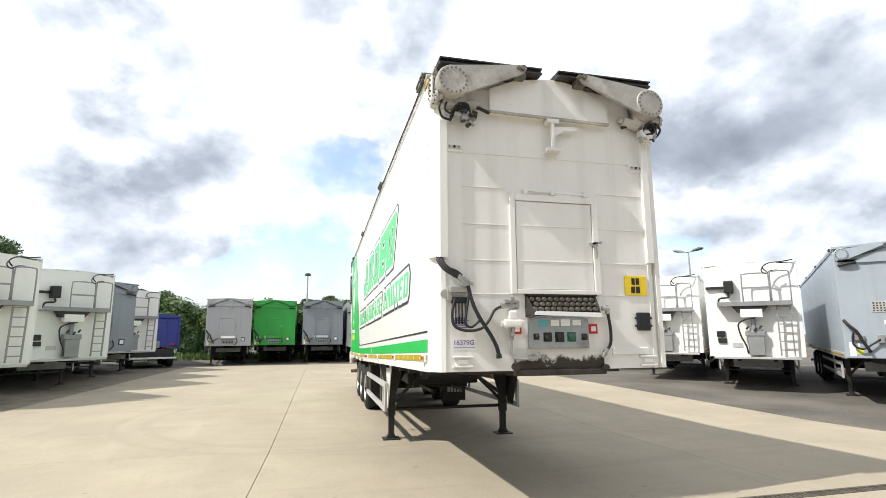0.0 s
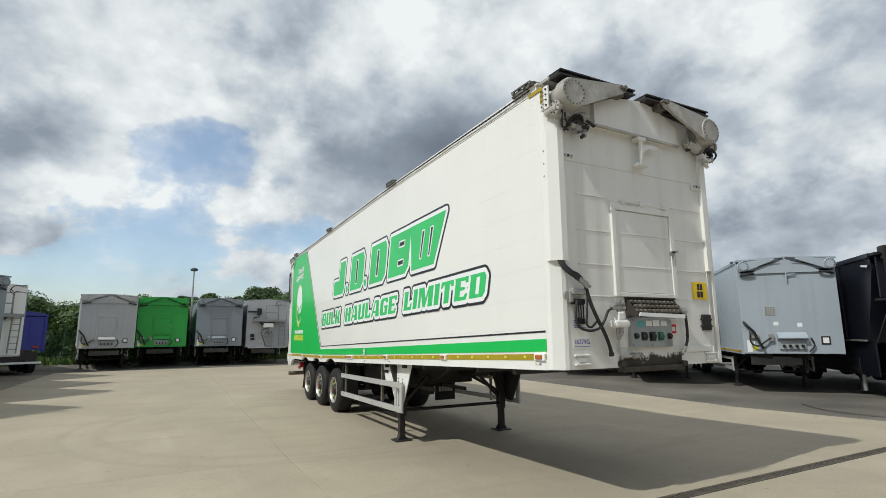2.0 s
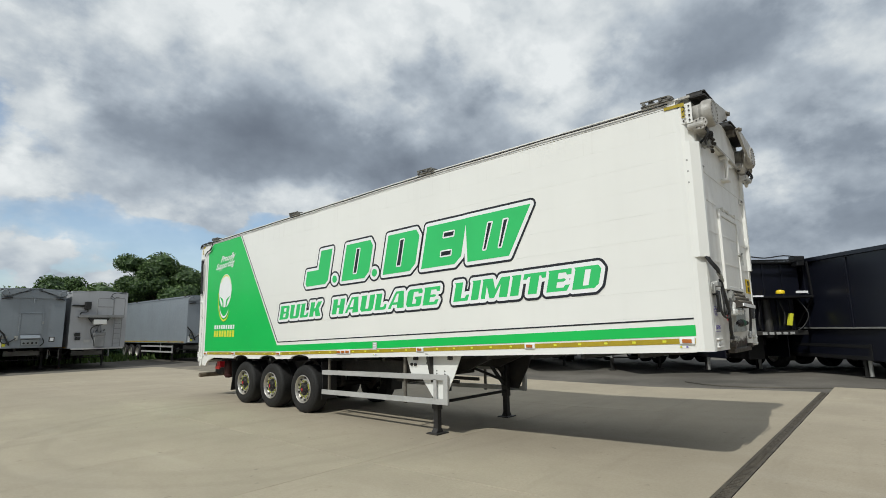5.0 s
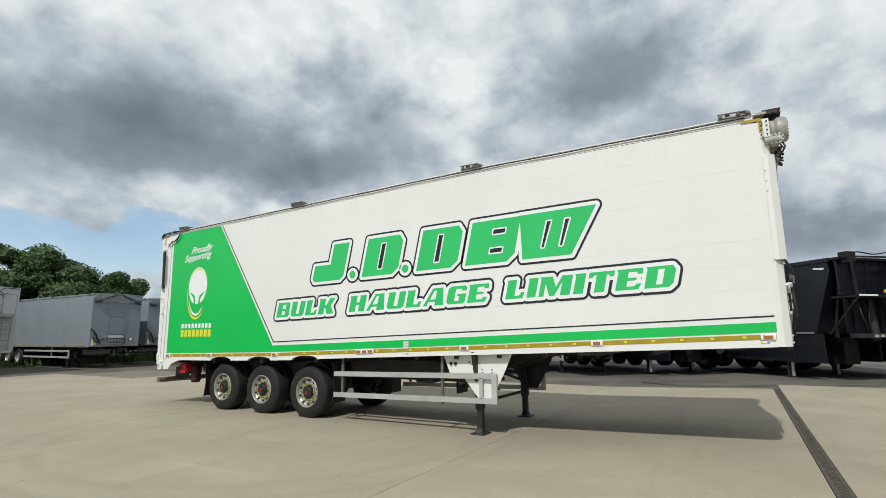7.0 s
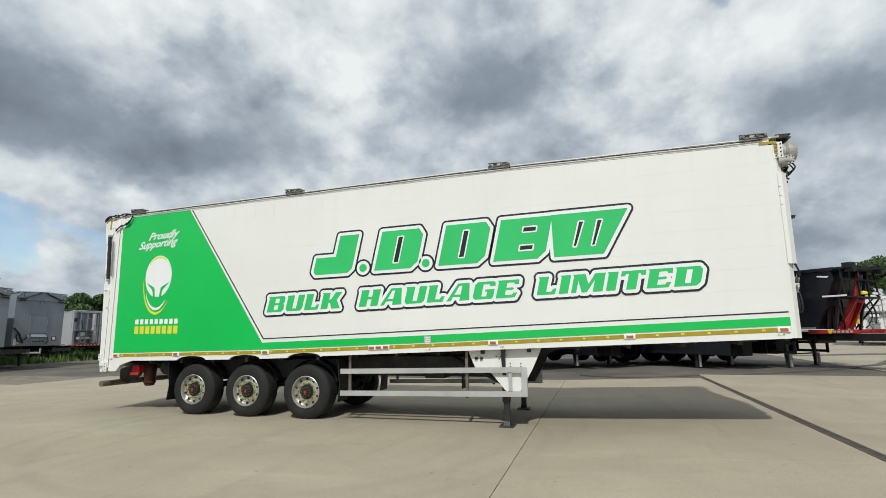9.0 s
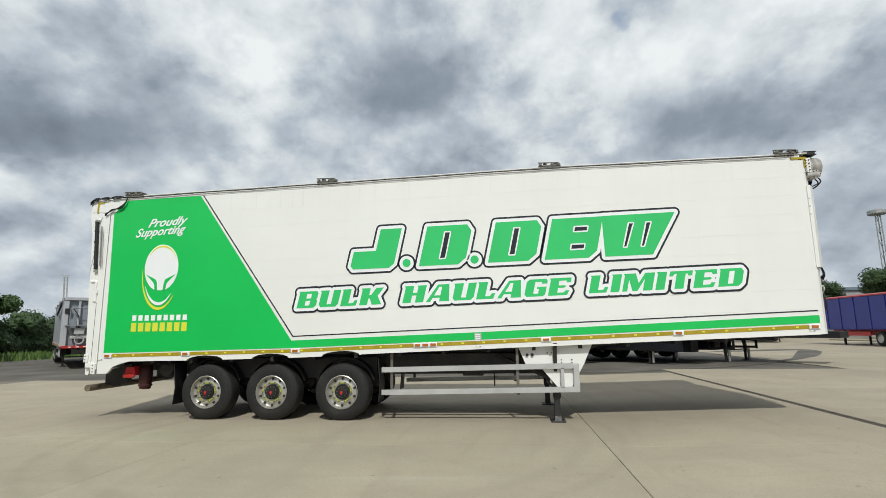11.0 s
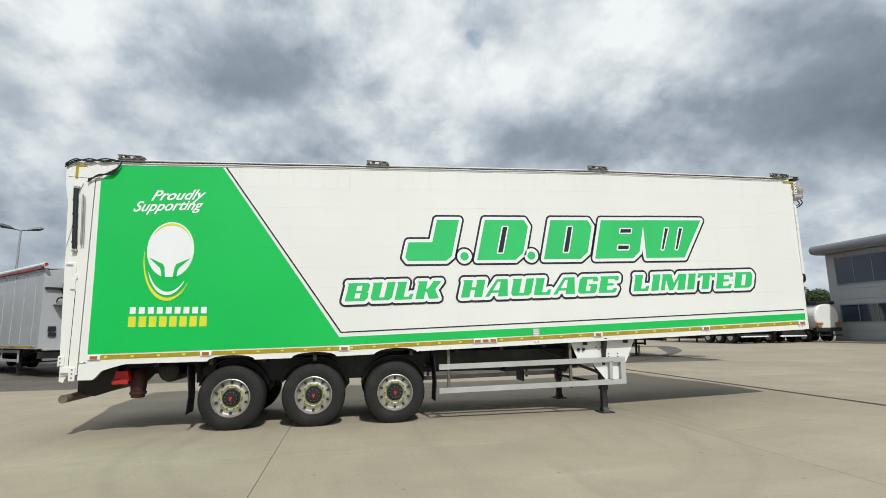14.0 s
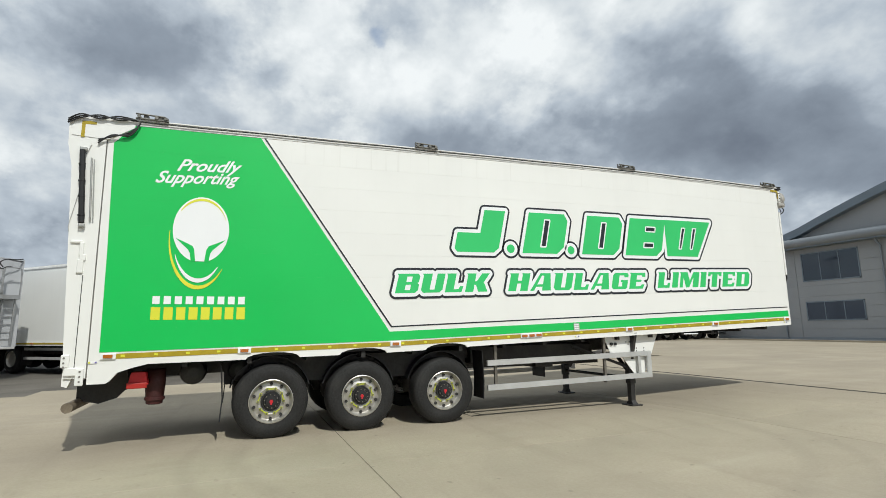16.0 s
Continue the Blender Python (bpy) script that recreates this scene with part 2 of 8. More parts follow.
PURPLE = surface("purple_ink", (0.16, 0.13, 0.42), 0.5, vary=0.05)
SILVER = surface("silver_grey_paint", (0.44, 0.45, 0.47), 0.38, 0.1, vary=0.05, scale=0.8, grain=10, streak=0.12)
BLUE_GREY = surface("pale_blue_grey_paint", (0.37, 0.42, 0.47), 0.38, 0.05, vary=0.05, scale=0.8, grain=10, streak=0.12)
MID_GREY = surface("mid_grey_paint", (0.24, 0.27, 0.30), 0.4, 0.05, vary=0.07, scale=0.8, grain=10, streak=0.15)
GREEN_PAINT = surface("green_truck_paint", (0.035, 0.36, 0.06), 0.38, vary=0.07, scale=0.8, grain=10)
NAVY = surface("dark_navy_paint", (0.006, 0.007, 0.013), 0.30, vary=0.2, scale=1, grain=12, coat=0.1, speck=0.3)
TIPPER_BLACK = surface("dull_black_paint", (0.007, 0.007, 0.008), 0.5, vary=0.3, scale=3, grain=30)
BLUE_PAINT = surface("blue_truck_paint", (0.02, 0.028, 0.26), 0.35, vary=0.1, coat=0.2)
RED_PAINT = surface("red_chassis_paint", (0.42, 0.025, 0.02), 0.4, vary=0.12)
BARK = surface("bark", (0.10, 0.075, 0.05), 0.9, vary=0.3, scale=4, bump=0.5)
CANOPY = surface("silver_grey_canopy", (0.24, 0.26, 0.28), 0.4, 0.2, vary=0.06)
OILY_RED = surface("oily_red_paint", (0.050, 0.010, 0.009), 0.6, vary=0.35, scale=6, spots=0.95, streak_color=(0.020, 0.015, 0.012))
CLAD = surface("pale_cladding", (0.31, 0.32, 0.33), 0.45, vary=0.04, scale=0.4, grain=6)
CLAD_GREY = surface("blue_grey_fascia", (0.16, 0.20, 0.24), 0.4, vary=0.06)
GRAVEL = surface("gravel_asphalt", (0.125, 0.113, 0.095), 0.92, vary=0.42, scale=0.45, grain=24, bump=0.8, spots=0.5, streak_color=(0.045, 0.04, 0.035))
RAIL_GREY = surface("dull_grey_rail", (0.27, 0.275, 0.28), 0.5, 0.2, vary=0.12, scale=3, grain=40, spots=0.2)
LAMP_DARK = surface("dark_grey_lamp_housing", (0.07, 0.075, 0.08), 0.45, vary=0.1)
SOCKET_GREEN = surface("green_socket_cap", (0.03, 0.12, 0.07), 0.45, vary=0.2, scale=6)
JOINT = surface("joint_filler", (0.20, 0.175, 0.135), 0.9, vary=0.3, scale=2)
GRATE = surface("rusty_grating", (0.085, 0.072, 0.055), 0.75, 0.1, vary=0.35, scale=6)
FENCE = surface("green_fence_wire", (0.03, 0.10, 0.05), 0.6, vary=0.1)


def concrete_material():
    m = surface("yard_concrete", (0.380, 0.328, 0.243), 0.85, vary=0.10, scale=0.5, grain=26, bump=0.16, spots=0.22, streak_color=(0.22, 0.195, 0.155), rand=0.035)
    # broad faint wheel marks, brushed lines and dark drips over all slabs alike
    n, l = m.node_tree.nodes, m.node_tree.links
    b = n["Principled BSDF"]
    old = b.inputs["Base Color"].links[0].from_socket
    geo = n.new("ShaderNodeNewGeometry")

    def layer(col, scale, lo, hi, amount, tint, stretch=(1, 1, 1), turn=0.0, detail=4, warp=0.0):
        mp = n.new("ShaderNodeMapping")
        mp.inputs["Scale"].default_value = stretch
        mp.inputs["Rotation"].default_value = (0, 0, turn)
        l.new(geo.outputs["Position"], mp.inputs[0])
        t = n.new("ShaderNodeTexNoise")
        t.inputs["Scale"].default_value, t.inputs["Detail"].default_value, t.inputs["Distortion"].default_value = scale, detail, warp
        l.new(mp.outputs[0], t.inputs["Vector"])
        r = n.new("ShaderNodeMapRange")
        for i, v in zip((1, 2, 3, 4), (lo, hi, 0, amount)):
            r.inputs[i].default_value = v
        l.new(t.outputs[0], r.inputs[0])
        x = n.new("ShaderNodeMix")
        x.data_type = "RGBA"
        l.new(r.outputs[0], x.inputs[0])
        l.new(col, x.inputs[6])
        x.inputs[7].default_value = (*tint, 1)
        return x.outputs[2]

    c = layer(old, 0.16, 0.46, 0.70, 0.55, (0.275, 0.235, 0.175))
    c = layer(c, 0.9, 0.54, 0.72, 0.30, (0.23, 0.195, 0.145), (0.25, 1.6, 1), 0.25, 5, 1.2)
    c = layer(c, 0.7, 0.56, 0.75, 0.25, (0.49, 0.44, 0.35), (1.4, 0.3, 1), -0.5, 5, 0.8)
    c = layer(c, 2.3, 0.50, 0.68, 0.16, (0.24, 0.20, 0.145), (1, 0.6, 1), 0.9, 6, 1.6)
    c = layer(c, 7.0, 0.70, 0.76, 0.5, (0.14, 0.12, 0.095), detail=2)
    c = layer(c, 95.0, 0.46, 0.66, 0.40, (0.255, 0.225, 0.175), detail=3)
    c = layer(c, 0.35, 0.50, 0.58, 0.16, (0.27, 0.235, 0.18), (1, 1, 1), 0.4, 7, 2.5)
    # two faint tyre arcs where trailers are swung round
    for radius, width in ((3.55, 0.16), (4.1, 0.12)):
        d = n.new("ShaderNodeVectorMath")
        d.operation = "DISTANCE"
        l.new(geo.outputs["Position"], d.inputs[0])
        d.inputs[1].default_value = (0.3, 12.6, 0.0)
        off = n.new("ShaderNodeMath")
        off.operation = "SUBTRACT"
        l.new(d.outputs[1], off.inputs[0])
        off.inputs[1].default_value = radius
        away = n.new("ShaderNodeMath")
        away.operation = "ABSOLUTE"
        l.new(off.outputs[0], away.inputs[0])
        r = n.new("ShaderNodeMapRange")
        for i, v in zip((1, 2, 3, 4), (0.3 * width, width, 0.15, 0.0)):
            r.inputs[i].default_value = v
        l.new(away.outputs[0], r.inputs[0])
        x = n.new("ShaderNodeMix")
        x.data_type = "RGBA"
        l.new(r.outputs[0], x.inputs[0])
        l.new(c, x.inputs[6])
        x.inputs[7].default_value = (0.20, 0.175, 0.135, 1)
        c = x.outputs[2]
    l.new(c, b.inputs["Base Color"])
    return m


def leaf_material(name, dark, light):
    m = bpy.data.materials.new(name)
    m.use_nodes = True
    n, l = m.node_tree.nodes, m.node_tree.links
    b = n["Principled BSDF"]
    geo = n.new("ShaderNodeNewGeometry")
    r = n.new("ShaderNodeValToRGB")
    r.color_ramp.elements[0].color, r.color_ramp.elements[1].color = (*dark, 1), (*light, 1)
    l.new(geo.outputs["Random Per Island"], r.inputs[0])
    l.new(r.outputs[0], b.inputs["Base Color"])
    b.inputs["Roughness"].default_value = 0.6
    b.inputs["Subsurface Weight"].default_value = 0.0
    return m


def glass_material(name, tint):
    m = bpy.data.materials.new(name)
    m.use_nodes = True
    b = m.node_tree.nodes["Principled BSDF"]
    b.inputs["Base Color"].default_value = (*tint, 1)
    b.inputs["Roughness"].default_value, b.inputs["Metallic"].default_value = 0.06, 0.0
    b.inputs["Specular IOR Level"].default_value = 0.7
    return m


def stained_plate_material():
    """Grubby white paint over which dark oil has crept up from the bottom edge."""
    m = surface("oil_stained_white_paint", (0.70, 0.69, 0.66), 0.45, vary=0.06, scale=2, grain=20)
    n, l = m.node_tree.nodes, m.node_tree.links
    b = n["Principled BSDF"]
    old = b.inputs["Base Color"].links[0].from_socket
    co = n.new("ShaderNodeTexCoord")
    axes = n.new("ShaderNodeSeparateXYZ")
    l.new(co.outputs["Object"], axes.inputs[0])
    t = n.new("ShaderNodeTexNoise")
    t.inputs["Scale"].default_value, t.inputs["Detail"].default_value, t.inputs["Roughness"].default_value = 5.0, 8, 0.65
    l.new(co.outputs["Object"], t.inputs["Vector"])
    h = n.new("ShaderNodeMath")
    h.operation = "MULTIPLY_ADD"
    l.new(t.outputs[0], h.inputs[0])
    h.inputs[1].default_value = -0.42
    l.new(axes.outputs[2], h.inputs[2])
    r = n.new("ShaderNodeMapRange")
    for i, v in zip((1, 2, 3, 4), (1.335, 1.375, 1.0, 0.0)):
        r.inputs[i].default_value = v
    l.new(h.outputs[0], r.inputs[0])
    x = n.new("ShaderNodeMix")
    x.data_type = "RGBA"
    l.new(r.outputs[0], x.inputs[0])
    l.new(old, x.inputs[6])
    x.inputs[7].default_value = (0.035, 0.027, 0.02, 1)
    l.new(x.outputs[2], b.inputs["Base Color"])
    return m


OIL_STAIN = stained_plate_material()
CONCRETE = concrete_material()
LEAF = leaf_material("leaves", (0.028, 0.060, 0.014), (0.10, 0.165, 0.040))
LEAF_SHRUB = leaf_material("shrub_leaves", (0.05, 0.10, 0.02), (0.19, 0.27, 0.06))
# darker copy of the leaf greens, standing in for shade deep in the foliage
LEAF_SHADE = leaf_material("inner_leaves", (0.026, 0.054, 0.014), (0.045, 0.085, 0.022))
LEAF_DARK = leaf_material("dark_leaves", (0.016, 0.034, 0.012), (0.055, 0.095, 0.03))
GRASS = leaf_material("grass_blades", (0.04, 0.085, 0.014), (0.115, 0.185, 0.038))
GLASS = glass_material("tinted_window_glass", (0.016, 0.026, 0.045))


# ---- mesh helpers ----
def box(bm, lo, hi, bevel=0.0):
    made = bmesh.ops.create_cube(bm, size=1.0)["verts"]
    for v in made:
        v.co = Vector([lo[i] + (hi[i] - lo[i]) * (v.co[i] + 0.5) for i in range(3)])
    if bevel:
        edges = list({e for v in made for e in v.link_edges})
        bmesh.ops.bevel(bm, geom=edges, offset=bevel, segments=2, affect="EDGES", profile=0.5)
    return bm


def prism(bm, pts, way, depth):
    """A flat outline of 3D points pushed along way by depth."""
    a = [bm.verts.new(p) for p in pts]
    b = [bm.verts.new(Vector(p) + Vector(way) * depth) for p in pts]
    faces = [bm.faces.new(a), bm.faces.new(b[::-1])]
    for i in range(len(a)):
        j = (i + 1) % len(a)
        faces.append(bm.faces.new((a[j], a[i], b[i], b[j])))
    bmesh.ops.recalc_face_normals(bm, faces=faces)
    return bm


def rod(bm, a, b, r, seg=10, r2=None):
    a, b = Vector(a), Vector(b)
    d = b - a
    m = Matrix.Translation((a + b) / 2) @ d.to_track_quat("Z", "Y").to_matrix().to_4x4()
    bmesh.ops.create_cone(bm, cap_ends=True, segments=seg, radius1=r, radius2=r if r2 is None else r2, depth=d.length, matrix=m)
    return bm


def bar(bm, a, b, w, h):
    """A square-section bar from a to b."""
    a, b = Vector(a), Vector(b)
    d = b - a
    m = Matrix.Translation((a + b) / 2) @ d.to_track_quat("Z", "Y").to_matrix().to_4x4() @ Matrix.Diagonal((w, h, d.length, 1))
    bmesh.ops.create_cube(bm, size=1.0, matrix=m)
    return bm


def hose(bm, pts, r, seg=8, steps=5):
    """A round hose through pts, smoothed."""
    p = [Vector(q) for q in pts]
    path = []
    for i in range(len(p) - 1):
        a, b, c, d = p[max(i - 1, 0)], p[i], p[i + 1], p[min(i + 2, len(p) - 1)]
        for k in range(steps):
            t = k / steps
            path.append(0.5 * ((2 * b) + (c - a) * t + (2 * a - 5 * b + 4 * c - d) * t * t + (3 * b - a - 3 * c + d) * t ** 3))
    path.append(p[-1])
    rings, side = [], Vector((0.3, 0.5, 0.8)).normalized()
    for i, q in enumerate(path):
        way = (path[min(i + 1, len(path) - 1)] - path[max(i - 1, 0)]).normalized()
        side = (side - way * side.dot(way)).normalized()
        up = way.cross(side)
        rings.append([bm.verts.new(q + r * (math.cos(2 * math.pi * k / seg) * side + math.sin(2 * math.pi * k / seg) * up)) for k in range(seg)])
    for a, b in zip(rings, rings[1:]):
        for k in range(seg):
            bm.faces.new((a[k], a[(k + 1) % seg], b[(k + 1) % seg], b[k])).smooth = True
    bm.faces.new(rings[0][::-1])
    bm.faces.new(rings[-1])
    return bm


def lathe(bm, profile, centre, axis="x", seg=40, caps=(True, True)):
    """Turns (offset, radius) pairs round an axis through centre."""
    rings, cuts, prof = [], set(), []
    for i, p in enumerate(profile):
        prof.append(p)
        if 0 < i < len(profile) - 1:
            a = Vector(p) - Vector(profile[i - 1])
            b = Vector(profile[i + 1]) - Vector(p)
            if a.length and b.length and a.angle(b) > 0.6:
                # sharp shoulder: the ring is doubled so that flat faces stay flat
                cuts.add(len(prof) - 1)
                prof.append(p)
    for off, rad in prof:
        ring = []
        for k in range(seg):
            a = 2 * math.pi * k / seg
            u, v = rad * math.cos(a), rad * math.sin(a)
            p = {"x": (off, u, v), "y": (u, off, v), "z": (u, v, off)}[axis]
            ring.append(bm.verts.new(Vector(centre) + Vector(p)))
        rings.append(ring)
    for i, (a, b) in enumerate(zip(rings, rings[1:])):
        if i in cuts:
            continue
        for k in range(seg):
            bm.faces.new((a[k], a[(k + 1) % seg], b[(k + 1) % seg], b[k])).smooth = True
    for ring, cap in zip((rings[0], rings[-1]), caps):
        if cap:
            bm.faces.new(ring)
    bmesh.ops.recalc_face_normals(bm, faces=bm.faces[:])
    return bm


def part(name, bm, material, parent=None, label="", at=None):
    """Links a bmesh as one mesh object under a thing or part."""
    me = bpy.data.meshes.new(name)
    bm.to_mesh(me)
    bm.free()
    me.materials.append(material)
    ob = new(name, me)
    if parent is not None:
        ob.parent = parent
    if at is not None:
        ob.location = at
    if label:
        ob["label"] = label
    return ob


def again(ob, at, parent=None):
    """Another object on the same mesh, moved by at."""
    twin = new(ob.name.split(".")[0], ob.data)
    twin.parent = parent or ob.parent
    twin.location = Vector(ob.location) + Vector(at)
    return twin


def thing(name, label, category, at=(0, 0, 0), turn=0.0, group="", kind=""):
    ob = new(name)
    ob.empty_display_size = 0.3
    ob.matrix_basis = pose(*at, 0, 0, turn)
    return tagged(ob, label, category, group, kind)


def pieces(name, bm, material, parent=None, label=""):
    """Links every loose piece of a bmesh as a mesh object of its own."""
    left, made = set(bm.verts), []
    while left:
        todo, isle = [left.pop()], []
        while todo:
            v = todo.pop()
            isle.append(v)
            for e in v.link_edges:
                w = e.other_vert(v)
                if w in left:
                    left.discard(w)
                    todo.append(w)
        one, known = B(), {}
        for v in isle:
            known[v] = one.verts.new(v.co)
        for f in {f for v in isle for f in v.link_faces}:
            one.faces.new([known[v] for v in f.verts]).smooth = f.smooth
        made.append(part(name, one, material, parent, label))
    bm.free()
    return made


def B():
    return bmesh.new()

# ---- setting ----
def grade(y):
    """Rise of the yard towards its south side."""
    return 0.12 * max(0.0, min(1.0, (8.8 - y) / 4.07))


def make_ground():
    bm = B()
    n = 24
    s = 420.0
    # one sheet, finer near the yard
    xs = [math.copysign(abs(u) ** 2, u) * s for u in (-1 + 2 * i / n for i in range(n + 1))]
    ys = sorted(xs + [4.73, 8.8])
    grid = [[bm.verts.new((x, y, grade(y) - 0.03)) for x in xs] for y in ys]
    for j in range(len(ys) - 1):
        for i in range(n):
            bm.faces.new((grid[j][i], grid[j][i + 1], grid[j + 1][i + 1], grid[j + 1][i]))
    tagged(part("ground", bm, GRAVEL), "dark worn asphalt and gravel yard ground", "ground", kind="structure")


def slab_mesh(w, d):
    bm = B()
    lo, hi, g = (0, 0, -0.05), (w, d, 0), 0.006
    box(bm, (g / 2, g / 2, lo[2]), (hi[0] - g / 2, hi[1] - g / 2, 0))
    top = [e for e in bm.edges if all(v.co.z > -0.001 for v in e.verts)]
    bmesh.ops.bevel(bm, geom=top, offset=0.004, segments=1, affect="EDGES")
    me = bpy.data.meshes.new("slab")
    bm.to_mesh(me)
    bm.free()
    me.materials.append(CONCRETE)
    return me


def make_pavement():
    bm = B()
    box(bm, (-60.5, -50, -0.06), (8.9, 32.0, -0.022))
    base = tagged(part("pavement", bm, JOINT), "pale beige concrete yard slabs with dark joints", "pavement", kind="structure")
    meshes = {}
    rows = [(-49.57 + 6 * k, -43.57 + 6 * k) for k in range(8)] + [(-1.57, 4.570), (4.730, 8.8), (8.8, 14.8), (14.8, 20.8), (20.8, 26.8), (26.8, 32.8)]
    for y0, y1 in rows:
        x0 = -60.5 if y1 < 12 else (-18.5 if y1 < 15 else -7.2)
        x1 = 65.5 if y1 < -1 else (11.5 if y1 < 5 else (10.15 if y1 < 21 else 9.0))
        if y1 > 32:
            x1 = 5.5
        edges = [x0] + [e for e in (-48.5, -36.5, -24.5, -18.5, -12.5, -6.5, -0.5, 5.5, 11.5, 17.5, 23.5, 35.5, 47.5, 59.5) if x0 + 1 < e < x1 - 1] + [x1]
        for a, b in zip(edges, edges[1:]):
            key = (round(b - a, 2), round(y1 - y0, 2))
            if key not in meshes:
                meshes[key] = slab_mesh(*key)
            ob = new("slab", meshes[key])
            ob.parent = base
            ob.location = (a, y0, grade(y0))
            ob.rotation_euler.x = math.atan2(grade(y1) - grade(y0), y1 - y0)


def make_patch():
    bm = B()
    rng = random.Random(4)
    pts = []
    for k in range(40):
        t = 2 * math.pi * k / 40
        r = 1 + 0.05 * math.sin(3 * t + 1) + rng.uniform(-0.012, 0.012)
        u, v = 11.5 * r * math.cos(t), 3.4 * r * math.sin(t)
        py = -0.15 - 0.707 * u + 0.707 * v
        pts.append((19.05 + 0.707 * u + 0.707 * v, py, 0.006 + grade(py)))
    prism(bm, pts, (0, 0, -1), 0.03)
    tagged(part("asphalt_patch", bm, GRAVEL), "dark oil-stained asphalt patch with rounded end", "asphalt", kind="structure")


def make_drain():
    bm = B()
    y0, y1 = 4.574, 4.726
    box(bm, (-30, y0, -0.02), (10.15, y0 + 0.035, 0.001))
    box(bm, (-30, y1 - 0.035, -0.02), (10.15, y1, 0.001))
    box(bm, (-30, y0, -0.05), (10.15, y1, -0.009))
    root = part("drain_channel", bm, GRATE, at=(0, 0, 0.12))
    tagged(root, "long rusty brown drain channel with cast grating", "drain", kind="structure")
    bm = B()
    x = -14.0
    while x < 10.1:
        box(bm, (x, y0 + 0.03, -0.02), (x + 0.030, y1 - 0.03, -0.001))
        x += 0.06
    tagged(part("grating", bm, GRATE, root), kind="stuff")


# ---- main trailer ----
OX, OY = 1.25, 4.8
LEN, WID = 13.45, 2.55


def line_z(y):
    """Height of the marker-light line along the side."""
    return 1.563 - 0.0340 * y if y < 9.2 else 1.2502 - 0.0172 * (y - 9.2)


def low_z(y):
    return line_z(y) - 0.118


def top_z(y):
    return 4.545 - 0.005 * y if y < 4.4 else 4.523 - 0.0235 * (y - 4.4)


def side_sheet(pts, push, name, material, parent, label=""):
    """A flat sticker on the near side: outline of (y, z), lying push metres proud of the panels."""
    bm = B()
    prism(bm, [(-push, y, z) for y, z in pts], (1, 0, 0), 0.002)
    return part(name, bm, material, parent, label)


def grow(pts, d, arc=4):
    """An outline of (u, v), anticlockwise, grown by d with rounded outer corners."""
    out, n = [], len(pts)
    for i in range(n):
        p, q, r = (Vector(pts[(i + k) % n]) for k in (-1, 0, 1))
        a, b = (q - p).normalized(), (r - q).normalized()
        na, nb = Vector((a.y, -a.x)), Vector((b.y, -b.x))
        turn = a.x * b.y - a.y * b.x
        if turn > 0:
            t0, t1 = math.atan2(na.y, na.x), math.atan2(nb.y, nb.x)
            if t1 < t0:
                t1 += 2 * math.pi
            for k in range(arc + 1):
                t = t0 + (t1 - t0) * k / arc
                out.append(q + d * Vector((math.cos(t), math.sin(t))))
        else:
            m = (na + nb).normalized()
            out.append(q + m * d / max(0.3, m.dot(na)))
    return [tuple(p) for p in out]


def lettering(text, size, origin, turn, shear, stretch, bold, push, name, material, parent, label=""):
    """Words on the near side in the built-in font; origin (y, z) is the left end of the base line."""
    cu = bpy.data.curves.new("words", "FONT")
    cu.body, cu.size, cu.shear, cu.offset, cu.extrude = text, size, shear, bold, 0.001
    cu.resolution_u = 5
    tmp = new("words", cu)
    bpy.context.view_layer.update()
    me = bpy.data.meshes.new_from_object(tmp.evaluated_get(bpy.context.evaluated_depsgraph_get()))
    bpy.data.objects.remove(tmp)
    m = Matrix(((0, 0, -1, -push), (-1, 0, 0, origin[0]), (0, 1, 0, origin[1]), (0, 0, 0, 1))) @ Matrix.Rotation(turn, 4, "Z") @ Matrix.Diagonal((stretch, 1, 1, 1))
    me.transform(m)
    me.materials.clear()
    me.materials.append(material)
    ob = new(name, me)
    ob.parent = parent
    if label:
        ob["label"] = label
    return ob, (min(v.co.y for v in me.vertices), max(v.co.y for v in me.vertices))


